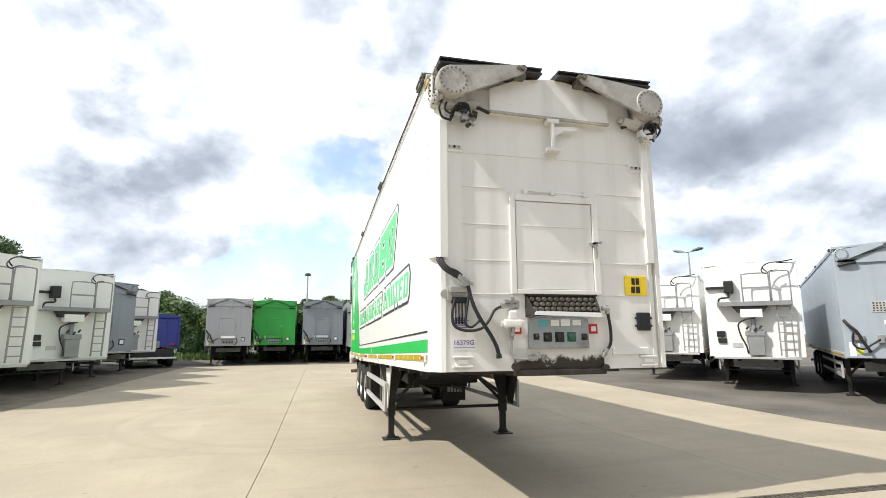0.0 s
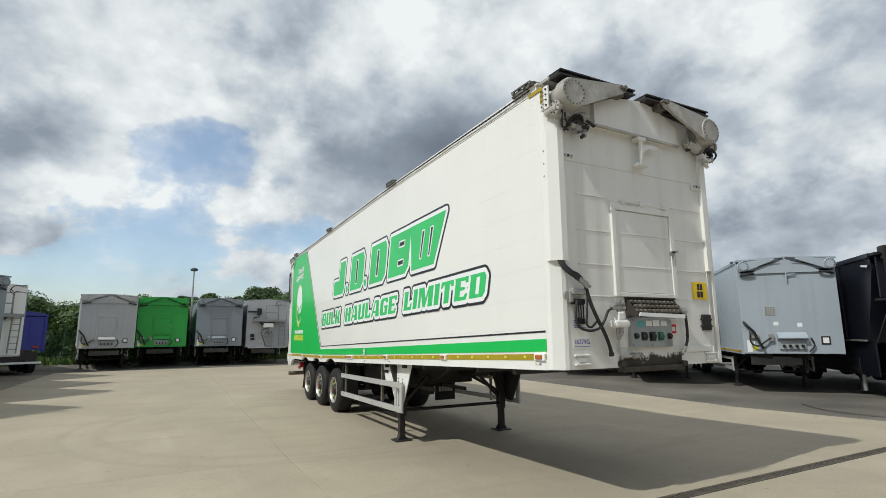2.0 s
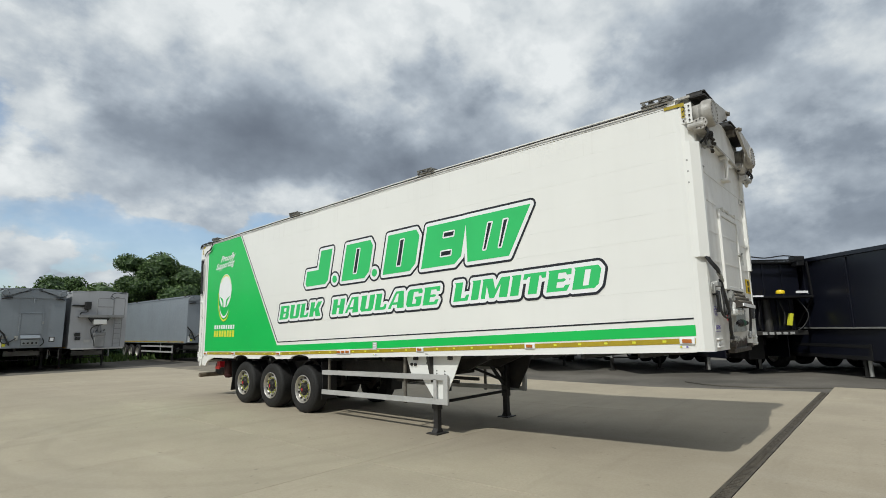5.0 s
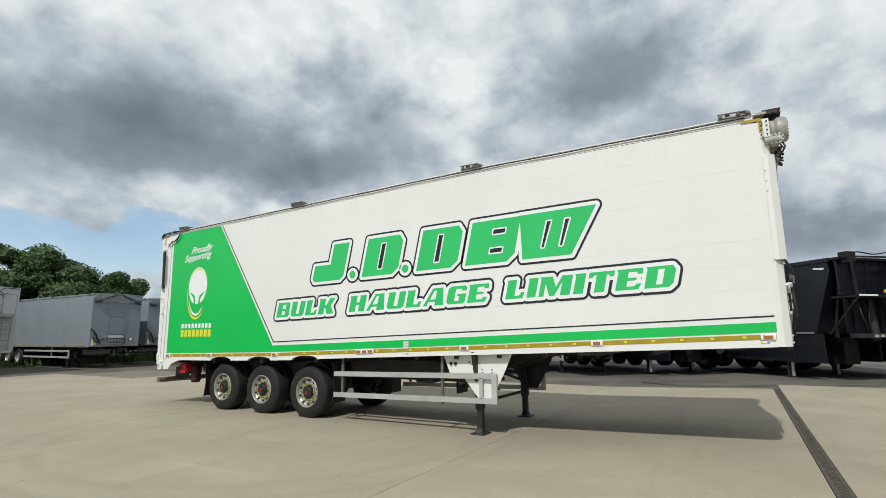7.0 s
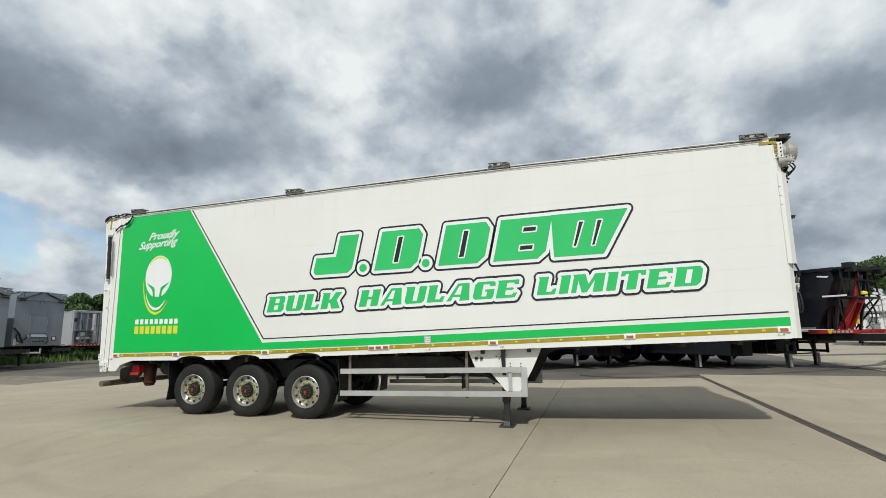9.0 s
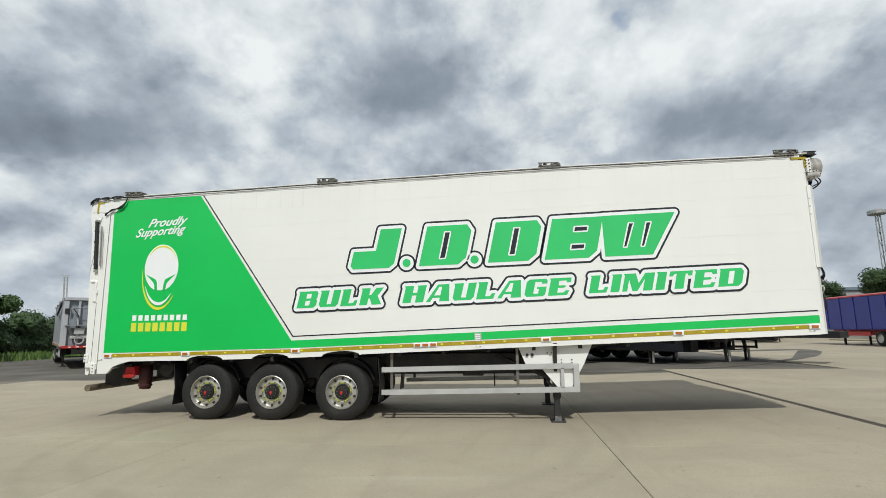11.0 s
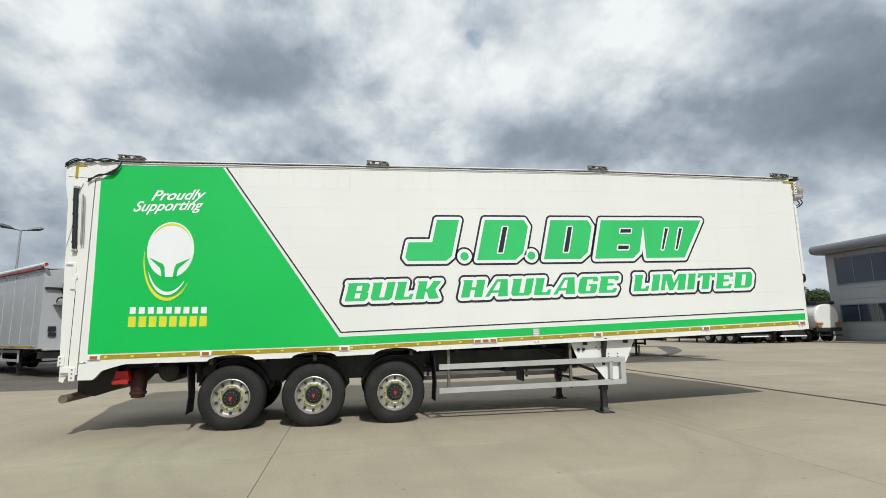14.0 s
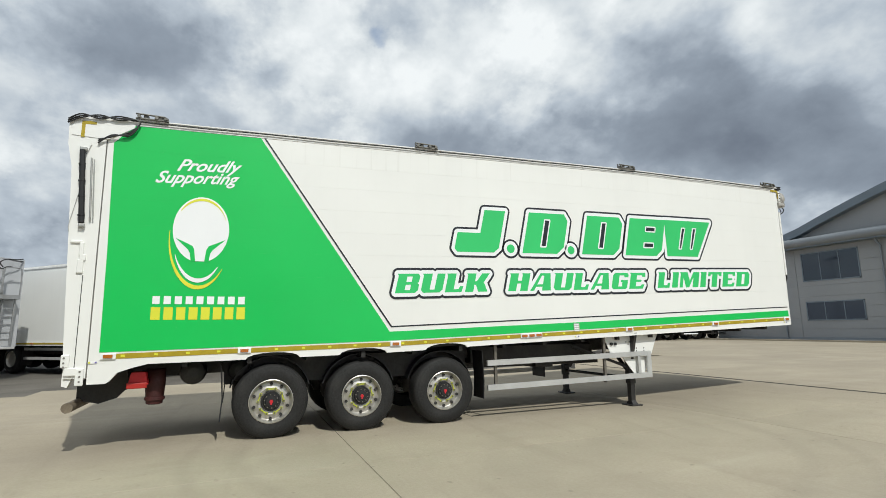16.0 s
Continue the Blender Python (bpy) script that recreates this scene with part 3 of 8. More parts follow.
def wheel(name, side, at, parent, detail=True):
    """A truck wheel with its outer face towards side (-1: low x)."""
    r, w = 0.515, 0.36
    s = side
    bm = B()
    prof = [(0.03, 0.292), (0.002, 0.305), (-0.012, 0.36), (-0.010, 0.42), (0.002, 0.455), (0.008, 0.458), (0.010, 0.470), (0.026, 0.492), (0.045, 0.505), (0.075, 0.512), (0.18, r), (0.285, 0.512), (0.315, 0.505), (0.345, 0.48), (w, 0.40), (w - 0.01, 0.32), (w - 0.03, 0.30)]
    lathe(bm, [(-s * o, q) for o, q in prof], (0, 0, 0), "x", 48, (False, False))
    # tread grooves
    tyre = part("wheel" if parent is None else name, bm, RUBBER, parent, "", at)
    bm = B()
    lathe(bm, [(-s * o, q) for o, q in [(0.012, 0.296), (-0.004, 0.300), (-0.010, 0.290), (0.010, 0.276), (0.060, 0.264), (0.072, 0.250), (0.066, 0.225), (0.052, 0.18), (0.060, 0.155), (0.07, 0.10)]], (0, 0, 0), "x", 40, (False, True))
    part("rim", bm, ALU, tyre, "polished aluminium rim")
    if detail:
        bm = B()
        for k in range(10):
            a = 2 * math.pi * (k + 0.5) / 10
            rod(bm, (-s * 0.040, 0.236 * math.cos(a), 0.236 * math.sin(a)), (-s * 0.0665, 0.236 * math.cos(a), 0.236 * math.sin(a)), 0.021, 12)
        pieces("hand_hole", bm, DARK_HOLE, tyre)
        nut = None
        for k in range(10):
            a = 2 * math.pi * k / 10
            p = (0, 0.172 * math.cos(a), 0.172 * math.sin(a))
            if nut is None:
                bm = B()
                rod(bm, (-s * 0.060, 0, 0), (-s * 0.012, 0, 0), 0.0165, 6, 0.013)
                nut = part("wheel_nut", bm, CAP, tyre, "dull steel wheel nut", p)
            else:
                ob = new("wheel_nut", nut.data)
                ob.parent, ob.location = tyre, p
        # yellow markers that link the nuts two by two
        for k in range(0, 10, 2):
            bm = B()
            a, b = 2 * math.pi * k / 10, 2 * math.pi * (k + 1) / 10
            pa, pb = ((-s * 0.036, 0.172 * math.cos(q), 0.172 * math.sin(q)) for q in (a, b))
            bar(bm, pa, pb, 0.006, 0.016)
            rod(bm, (-s * 0.040, pa[1], pa[2]), (-s * 0.028, pa[1], pa[2]), 0.021, 8)
            rod(bm, (-s * 0.040, pb[1], pb[2]), (-s * 0.028, pb[1], pb[2]), 0.021, 8)
            part("nut_marker", bm, NUT, tyre, "yellow wheel nut marker")
        bm = B()
        lathe(bm, [(-s * o, q) for o, q in [(0.06, 0.136), (0.03, 0.134), (0.028, 0.120), (0.03, 0.112), (0.02, 0.108), (0.005, 0.098), (0.005, 0.08), (-0.012, 0.072), (-0.016, 0.03)]], (0, 0, 0), "x", 24)
        part("hub", bm, HOSE, tyre, "black hub cap")
        bm = B()
        for k in range(10):
            a = 2 * math.pi * (k + 0.3) / 10
            rod(bm, (s * 0.004, 0.090 * math.cos(a), 0.090 * math.sin(a)), (-s * 0.012, 0.090 * math.cos(a), 0.090 * math.sin(a)), 0.010, 6)
        pieces("hub_bolt", bm, CAP, tyre)
        bm = B()
        rod(bm, (s * 0.012, 0, 0), (s * 0.024, 0, 0), 0.024, 12)
        box(bm, (min(s * 0.012, s * 0.022), -0.010, -0.045), (max(s * 0.012, s * 0.022), 0.010, 0.0))
        part("hub_badge", bm, RED, tyre, "red hub badge")
    return tyre


def bolt_ring(bm, centre, radius, count, size, y0, y1, start=0.0):
    for k in range(count):
        a = start + 2 * math.pi * k / count
        x, z = centre[0] + radius * math.cos(a), centre[1] + radius * math.sin(a)
        rod(bm, (x, y0, z), (x, y1, z), size, 6)


def stem(w=0.5):
    """A heavy upright with a small beak at its head."""
    return [(0, 0), (w, 0), (w, 1), (-0.08, 1), (0, 0.9)]


# heavy slab capitals, cap height 1: width and outlines of each
SLAB_GLYPHS = {
    "B": (1.25, [stem(), [(0.5, 0), (0.80, 0), (0.80, 0.15), (0.5, 0.15)], [(0.5, 0.43), (0.80, 0.43), (0.80, 0.57), (0.5, 0.57)], [(0.5, 0.85), (0.80, 0.85), (0.80, 1), (0.5, 1)], [(0.80, 0), (1.12, 0), (1.25, 0.14), (1.25, 0.42), (1.15, 0.5), (1.22, 0.58), (1.22, 0.88), (1.1, 1), (0.80, 1)]]),
    "U": (1.25, [[(-0.08, 1), (0, 0.9), (0, 0.15), (0.15, 0), (1.1, 0), (1.25, 0.15), (1.25, 1), (0.78, 1), (0.78, 0.16), (0.5, 0.16), (0.5, 1)]]),
    "L": (1.05, [[(-0.08, 1), (0, 0.9), (0, 0), (1.0, 0), (1.05, 0.32), (0.86, 0.32), (0.78, 0.16), (0.5, 0.16), (0.5, 1)]]),
    "K": (1.36, [stem(), [(0.5, 0.38), (0.6, 0.38), (0.8, 0), (1.4, 0), (1.06, 0.52), (1.34, 1), (0.86, 1), (0.62, 0.58), (0.5, 0.58)]]),
    "H": (1.25, [stem(), [(0.5, 0.42), (0.76, 0.42), (0.76, 0.58), (0.5, 0.58)], [(0.76, 0), (1.25, 0), (1.25, 1), (0.70, 1), (0.76, 0.9)]]),
    "A": (1.38, [[(0, 0), (0.26, 0), (0.62, 0.86), (0.66, 1), (0.50, 1)], [(0.352, 0.22), (0.78, 0.22), (0.78, 0.36), (0.411, 0.36)], [(0.78, 0), (1.38, 0), (1.18, 1), (0.66, 1), (0.62, 0.86), (0.78, 0.86)]]),
    "G": (1.20, [[(0, 0.15), (0.15, 0), (1.1, 0), (1.2, 0.1), (1.2, 0.55), (0.65, 0.55), (0.65, 0.43), (0.78, 0.43), (0.78, 0.16), (0.5, 0.16), (0.5, 0.84), (0.85, 0.84), (0.9, 0.72), (1.2, 0.72), (1.2, 0.88), (1.08, 1), (0.15, 1), (0, 0.85)]]),
    "E": (1.18, [[(-0.08, 1), (0, 0.9), (0, 0), (1.08, 0), (1.18, 0.27), (0.95, 0.27), (0.88, 0.16), (0.5, 0.16), (0.5, 0.43), (0.85, 0.43), (0.95, 0.5), (0.85, 0.57), (0.5, 0.57), (0.5, 0.84), (0.88, 0.84), (0.95, 0.73), (1.18, 0.73), (1.15, 1)]]),
    "I": (0.50, [stem()]),
    "M": (1.68, [[(-0.08, 1), (0, 0.9), (0, 0), (0.28, 0), (0.28, 0.66), (0.58, 0), (0.86, 0), (1.16, 0.66), (1.16, 0), (1.68, 0), (1.68, 1), (1.12, 1), (0.86, 0.44), (0.60, 1)]]),
    "T": (1.25, [[(0, 1), (-0.02, 0.72), (0.18, 0.72), (0.26, 0.84), (0.38, 0.84), (0.38, 0), (0.88, 0), (0.88, 0.84), (0.98, 0.84), (1.04, 0.72), (1.25, 0.72), (1.25, 1)]]),
    "D": (1.27, [stem(), [(0.5, 0), (0.78, 0), (0.78, 0.15), (0.5, 0.15)], [(0.5, 0.85), (0.78, 0.85), (0.78, 1), (0.5, 1)], [(0.78, 0), (1.1, 0), (1.27, 0.18), (1.27, 0.82), (1.1, 1), (0.78, 1)]]),
}


def make_main_trailer():
    T = thing("tipping_trailer", "white walking-floor bulk trailer with green side graphics, parked on its legs", "trailer", (OX, OY, 0))

    # near side: horizontal aluminium planks
    count = 9
    y0, y1 = 0.17, 12.98
    for k in range(count):
        bm = B()
        pts = []
        f0, f1 = k / count, (k + 1) / count
        for y, f in ((y0, f0), (4.4, f0), (9.2, f0), (y1, f0), (y1, f1), (9.2, f1), (4.4, f1), (y0, f1)):
            z = low_z(y) + 0.10 + (top_z(y) - 0.09 - low_z(y) - 0.10) * f
            pts.append((0, y, z + (0.0004 if f == f0 else -0.0004)))
        prism(bm, pts, (1, 0, 0), 0.04)
        part("side_plank", bm, WHITE_DRIPS if k == count - 1 else WHITE, T)
    # lower rail with the three wheel arches and the sloping tail
    bm = B()
    pts = [(0.17, low_z(0.17)), (7.9, low_z(7.9))]
    for c in (8.30, 9.637, 10.92):
        for k in range(9):
            a = math.pi * k / 8
            y = c - 0.36 * math.cos(a)
            pts.append((y, low_z(y) - 0.01 + 0.085 * math.sin(a)))
    pts += [(12.45, low_z(12.45)), (12.62, low_z(12.6) - 0.04), (12.78, 0.98), (12.86, 0.88), (12.9, 0.85), (12.98, 0.85), (12.98, low_z(12.98) + 0.103), (9.2, low_z(9.2) + 0.103), (0.17, low_z(0.17) + 0.103)]
    prism(bm, [(-0.006, y, z) for y, z in pts], (1, 0, 0), 0.05)
    part("lower_rail", bm, WHITE, T, "white lower side rail with wheel arches")
    bm = B()
    prism(bm, [(-0.006, y, z) for y, z in ((0.16, top_z(0) - 0.088), (4.4, top_z(4.4) - 0.088), (12.98, top_z(12.98) - 0.088), (12.98, top_z(12.98) - 0.012), (4.4, top_z(4.4) - 0.012), (0.16, top_z(0) - 0.012))], (1, 0, 0), 0.08)
    prism(bm, [(-0.02, y, z) for y, z in ((0.12, top_z(0) - 0.016), (4.4, top_z(4.4) - 0.016), (12.98, top_z(12.98) - 0.016), (12.98, top_z(12.98)), (4.4, top_z(4.4)), (0.12, top_z(0)))], (1, 0, 0), 0.12)
    part("top_rail", bm, WHITE_DIRTY, T, "dirt-streaked white top rail")
    bm = B()
    hose(bm, [(-0.03, 0.25 + i * 0.9, top_z(0.25 + i * 0.9) - 0.035 - 0.008 * (i % 2)) for i in range(15)], 0.009, 6, 3)
    part("sheet_rope", bm, HOSE, T, "black rope along the top rail")
    # far side and inner floor
    bm = B()
    prism(bm, [(WID - 0.05, y, z) for y, z in ((0, low_z(0)), (9.2, low_z(9.2)), (13.4, 0.95), (13.4, top_z(13.4)), (0, top_z(0)))], (1, 0, 0), 0.05)
    part("far_side_wall", bm, WHITE, T)
    bm = B()
    prism(bm, [(0.17, y, z) for y, z in ((0.06, low_z(0) + 0.02), (9.2, low_z(9.2) + 0.02), (13.0, low_z(13) + 0.02), (13.0, low_z(13) + 0.14), (9.2, low_z(9.2) + 0.14), (0.06, low_z(0) + 0.14))], (1, 0, 0), WID - 0.34)
    part("floor_deck", bm, BLACK_STEEL, T)
    # roof: two hinged sheet frames, slightly pitched
    for a, b, za, zb in ((0.04, 1.20, 0.0, 0.0), (1.35, 2.51, 0.0, 0.0)):
        bm = B()
        prism(bm, [(a, 0.0, top_z(0) + za), (b, 0.0, top_z(0) + zb), (b, 0.0, top_z(0) + zb + 0.03), (a, 0.0, top_z(0) + za + 0.03)], (0, 1, -0.0185), 13.2)
        part("roof_sheet", bm, GREASY, T, "grey hinged roof sheet")
        bm = B()
        lo, hi = (a + 0.02, b - 0.02)
        z = top_z(0)
        box(bm, (lo, -0.14, z - 0.005), (hi, 0.02, z + 0.045))
        box(bm, (lo, -0.17, z + 0.04), (hi, 0.04, z + 0.055))
        box(bm, (lo, -0.17, z - 0.012), (hi, -0.03, z + 0.002))
        part("roof_beam", bm, BLACK_STEEL, T, "black steel channel at the roof front")

    # front bulkhead
    bm = B()
    prism(bm, [(0.14, 0, low_z(0)), (2.41, 0, low_z(0)), (2.41, 0, 4.40), (2.0, 0, 4.46), (1.38, 0, 4.53), (0.6, 0, 4.46), (0.14, 0, 4.40)], (0, 1, 0), 0.05)
    part("front_bulkhead", bm, WHITE_DIRTY, T, "grubby white front bulkhead")
    for k, z in enumerate((2.19, 2.53, 2.90, 3.29, 3.65)):
        bm = B()
        if z < 3.3:
            box(bm, (0.33, -0.006, z), (0.81, 0.002, z + 0.012), 0.002)
            box(bm, (1.84, -0.006, z), (2.37, 0.002, z + 0.012), 0.002)
        else:
            box(bm, (0.33, -0.006, z), (2.37, 0.002, z + 0.012), 0.002)
        pieces("panel_rib", bm, WHITE_DIRTY, T)
    # chamfered corner posts
    for s in (0, 1):
        f = (lambda x: x) if s == 0 else (lambda x: WID - x)
        bm = B()
        prism(bm, [(f(x), y, low_z(0)) for x, y in ((0.0, 0.17), (-0.004, 0.13), (0.012, 0.085), (0.10, 0.004), (0.145, -0.006), (0.16, 0.06), (0.05, 0.17))], (0, 0, 1), 4.42 - low_z(0))
        part("corner_post", bm, WHITE, T, "white chamfered corner post")
        bm = B()
        prism(bm, [(f(x), y, 2.55) for x, y in ((-0.008, 0.10), (0.0, 0.04), (0.085, -0.045), (0.16, -0.045), (0.16, 0.0), (0.06, 0.10))], (0, 0, 1), 1.42)
        part("hose_cover", bm, WHITE, T, "white hose cover on the corner")
        bm = B()
        box(bm, (f(0.012) - 0.008, 0.07, 3.44), (f(0.012) + 0.008, 0.10, 3.76), 0.004)
        for z in (3.46, 3.60, 3.74):
            rod(bm, (f(0.012) - (0.02 if s == 0 else -0.02), 0.085, z), (f(0.012), 0.085, z), 0.012, 8)
        part("hinge_strip", bm, STEEL, T)
    # gable cover plate with its lip
    bm = B()
    prism(bm, [(0.62, -0.06, 4.10), (1.99, -0.06, 4.08), (1.99, -0.06, 4.30), (1.64, -0.06, 4.50), (1.38, -0.06, 4.545), (0.95, -0.06, 4.50), (0.62, -0.06, 4.36)], (0, 1, 0), 0.06)
    part("gable_cover", bm, WHITE_DIRTY, T, "peaked white cover plate stained by grease")
    bm = B()
    bar(bm, (0.62, -0.07, 4.10), (1.99, -0.07, 4.075), 0.03, 0.025)
    part("cover_lip", bm, GREASY, T)
    # roof arms with bolted discs
    for c, tip, s in (((0.19, 4.33), (0.94, 4.535), 1), ((2.43, 4.31), (1.64, 4.52), -1)):
        c, tip = Vector(c), Vector(tip)
        way = (tip - c).normalized()
        nor = Vector((-way.y, way.x))
        pts = []
        for k in range(13):
            a = math.pi / 2 + math.pi * k / 12
            pts.append(c + 0.165 * (way * math.cos(a) + nor * math.sin(a)))
        pts += [tip - nor * 0.045, tip + way * 0.05, tip + nor * 0.05]
        bm = B()
        prism(bm, [(p.x, -0.215, p.y) for p in pts], (0, 1, 0), 0.035)
        arm = part("roof_arm", bm, GREASY, T, "grey steel roof arm with bolted disc")
        bm = B()
        lathe(bm, [(-0.225, 0.02), (-0.225, 0.155), (-0.20, 0.172), (-0.12, 0.172), (-0.08, 0.14), (0.0, 0.14)], (c.x, 0, c.y), "y", 36)
        part("pivot_disc", bm, GREASY, arm)
        bm = B()
        bolt_ring(bm, c, 0.133, 18, 0.0115, -0.234, -0.22)
        pieces("disc_bolt", bm, GREASY_DARK, arm)
        bm = B()
        rod(bm, (tip.x, -0.25, tip.y + 0.005), (tip.x, 0.02, tip.y + 0.005), 0.028, 10)
        rod(bm, (tip.x - 0.05, -0.235, tip.y + 0.01), (tip.x - 0.05, -0.18, tip.y + 0.01), 0.02, 8)
        box(bm, (tip.x - 0.06, -0.16, tip.y - 0.06), (tip.x + 0.06, -0.05, tip.y + 0.02), 0.01)
        part("arm_pin", bm, CAP, arm, "dull steel pin and clevis")
        # end bracket with bolts and the side flange of the drive
        side = c.x - s * 0.19
        bm = B()
        box(bm, (min(side, side + s * 0.02), -0.02, c.y - 0.13), (max(side, side + s * 0.02), 0.12, c.y + 0.13), 0.004)
        part("end_bracket", bm, WHITE_DIRTY, arm, "bolted white end bracket")
        bm = B()
        for y in (0.01, 0.08):
            for z in (-0.09, -0.03, 0.03, 0.09):
                rod(bm, (side - s * 0.014, y, c.y + z), (side, y, c.y + z), 0.011, 6)
        pieces("bracket_bolt", bm, OIL, arm)
        bm = B()
        fx = c.x - s * 0.10
        lathe(bm, [(fx, 0.03), (fx, 0.052), (fx - s * 0.05, 0.052), (fx - s * 0.05, 0.075), (fx - s * 0.075, 0.075), (fx - s * 0.075, 0.03), (fx - s * 0.085, 0.03), (fx - s * 0.085, 0.012)], (0, -0.10, c.y - 0.16), "x", 20)
        part("drive_flange", bm, GREASY, arm, "turned steel drive flange")
        bm = B()
        for k in range(8):
            t = 2 * math.pi * k / 8
            rod(bm, (fx - s * 0.075, -0.10 + 0.06 * math.cos(t), c.y - 0.16 + 0.06 * math.sin(t)), (fx - s * 0.086, -0.10 + 0.06 * math.cos(t), c.y - 0.16 + 0.06 * math.sin(t)), 0.008, 6)
        pieces("flange_bolt", bm, OIL, arm)
        bm = B()
        hose(bm, [(fx, -0.13, c.y - 0.18), (fx - s * 0.04, -0.17, c.y - 0.28), (fx, -0.12, c.y - 0.36), (fx + s * 0.10, -0.10, c.y - 0.38)], 0.012, 6, 4)
        hose(bm, [(fx + s * 0.05, -0.12, c.y - 0.2), (fx + s * 0.02, -0.16, c.y - 0.30), (fx + s * 0.12, -0.12, c.y - 0.33)], 0.010, 6, 4)
        pieces("drive_hose", bm, HOSE, arm)
        # gearbox, drive motor and valve under each disc
        bm = B()
        box(bm, (c.x - 0.17 * s if s > 0 else c.x - 0.16, -0.12, c.y - 0.23), (c.x + 0.16 if s > 0 else c.x + 0.17, 0.0, c.y - 0.09), 0.02)
        rod(bm, (c.x + s * 0.08, -0.07, c.y - 0.22), (c.x + s * 0.26, -0.07, c.y - 0.17), 0.055, 14)
        rod(bm, (c.x + s * 0.26, -0.07, c.y - 0.17), (c.x + s * 0.31, -0.07, c.y - 0.155), 0.035, 12)
        part("gearbox", bm, GREASY, T, "greasy grey gearbox under the roof arm")
        bm = B()
        bx = c.x + s * 0.16 if s > 0 else c.x - 0.01
        for k in range(7):
            a = random.uniform(0, 6.3)
            p = Vector((bx + random.uniform(-0.07, 0.07), -0.09 + random.uniform(-0.04, 0.02), c.y - 0.33 + random.uniform(-0.07, 0.06)))
            rod(bm, p, p + Vector((math.cos(a) * 0.07, random.uniform(-0.03, 0.01), math.sin(a) * 0.07)), random.uniform(0.014, 0.028), 8)
        box(bm, (bx - 0.05, -0.12, c.y - 0.37), (bx + 0.05, -0.02, c.y - 0.27), 0.01)
        pieces("hydraulic_valve", bm, STEEL if s > 0 else WHITE_DIRTY, T, "bright hydraulic valve block with fittings")
        bm = B()
        for k in range(9):
            a = random.uniform(0, 6.3)
            p = Vector((bx + random.uniform(-0.10, 0.10), -0.10 + random.uniform(-0.05, 0.01), c.y - 0.34 + random.uniform(-0.09, 0.09)))
            rod(bm, p, p + Vector((math.cos(a) * 0.05, random.uniform(-0.04, 0.0), math.sin(a) * 0.05)), random.uniform(0.012, 0.022), 8)
        pieces("valve_fitting", bm, OIL if s > 0 else STEEL, T)
        bm = B()
        for k in range(3):
            d = 0.025 * k
            hose(bm, [(f0, yy, zz) for f0, yy, zz in ((bx - s * 0.16, -0.03 - d, c.y - 0.36 + d), (bx - s * 0.10, -0.09 - d, c.y - 0.27 + d), (bx, -0.12 - d * 0.5, c.y - 0.24 + d * 0.5), (bx + s * 0.04, -0.11, c.y - 0.32))], 0.013, 8, 4)
        hose(bm, [(bx + s * 0.10, -0.06, c.y - 0.19), (bx + s * 0.18, -0.07, c.y - 0.22), (bx + s * 0.26, -0.055, c.y - 0.245)], 0.018, 8, 4)
        pieces("hydraulic_hose", bm, HOSE, T)
        bm = B()
        box(bm, (0.10 if s > 0 else WID - 0.16, -0.08, 4.2), (0.16 if s > 0 else WID - 0.10, 0.06, 4.42), 0.01)
        for z in (4.22, 4.27, 4.32, 4.37, 4.41):
            rod(bm, (-0.012 if s > 0 else WID + 0.012, 0.06, z), (0.03 if s > 0 else WID - 0.03, 0.06, z), 0.012, 8)
        part("bolted_bracket", bm, GREASY, T)
        bm = B()
        rod(bm, (0.04 if s > 0 else WID - 0.04, -0.13, c.y - 0.17), (0.04 if s > 0 else WID - 0.04, 0.05, c.y - 0.17), 0.045, 14)
        rod(bm, (0.04 if s > 0 else WID - 0.04, -0.15, c.y - 0.17), (0.04 if s > 0 else WID - 0.04, -0.12, c.y - 0.17), 0.022, 10)
        part("shaft_end", bm, GREASY, T)
    # work lamps and small plates on the bulkhead
    for x, z in ((0.24, 3.70), (2.33, 3.62)):
        bm = B()
        box(bm, (x - 0.09, -0.015, z - 0.05), (x + 0.09, 0.0, z + 0.05), 0.006)
        box(bm, (x - 0.075, -0.022, z - 0.025), (x + 0.075, -0.012, z + 0.025), 0.004)
        part("lamp_plate", bm, WHITE_DIRTY, T)
        bm = B()
        box(bm, (x - 0.066, -0.026, z - 0.018), (x + 0.066, -0.020, z + 0.018), 0.002)
        part("lamp_slot", bm, GUARD, T)
        bm = B()
        rod(bm, (x, -0.030, z), (x, -0.024, z), 0.015, 10)
        for q in (-0.05, 0.05):
            rod(bm, (x + q, -0.030, z), (x + q, -0.024, z), 0.007, 6)
        pieces("plate_stud", bm, DARK_HOLE, T)
    for x, z in ((0.31, 1.54), (2.33, 1.52)):
        bm = B()
        box(bm, (x - 0.10, -0.03, z + 0.035), (x + 0.10, 0, z + 0.055), 0.006)
        box(bm, (x - 0.10, -0.03, z - 0.055), (x + 0.10, 0, z - 0.035), 0.006)
        box(bm, (x - 0.07, -0.012, z - 0.035), (x + 0.07, 0, z + 0.035), 0.003)
        part("marker_lamp_guard", bm, WHITE_DIRTY, T)
        bm = B()
        box(bm, (x - 0.05, -0.022, z - 0.02), (x + 0.05, -0.010, z + 0.02), 0.004)
        part("marker_lens", bm, WHITE_VINYL, T)
    # tarp-arm bracket in the middle
    bm = B()
    rod(bm, (1.32, -0.07, 3.74), (1.32, -0.07, 4.06), 0.024, 10)
    box(bm, (1.25, -0.10, 4.03), (1.39, 0.0, 4.075), 0.008)
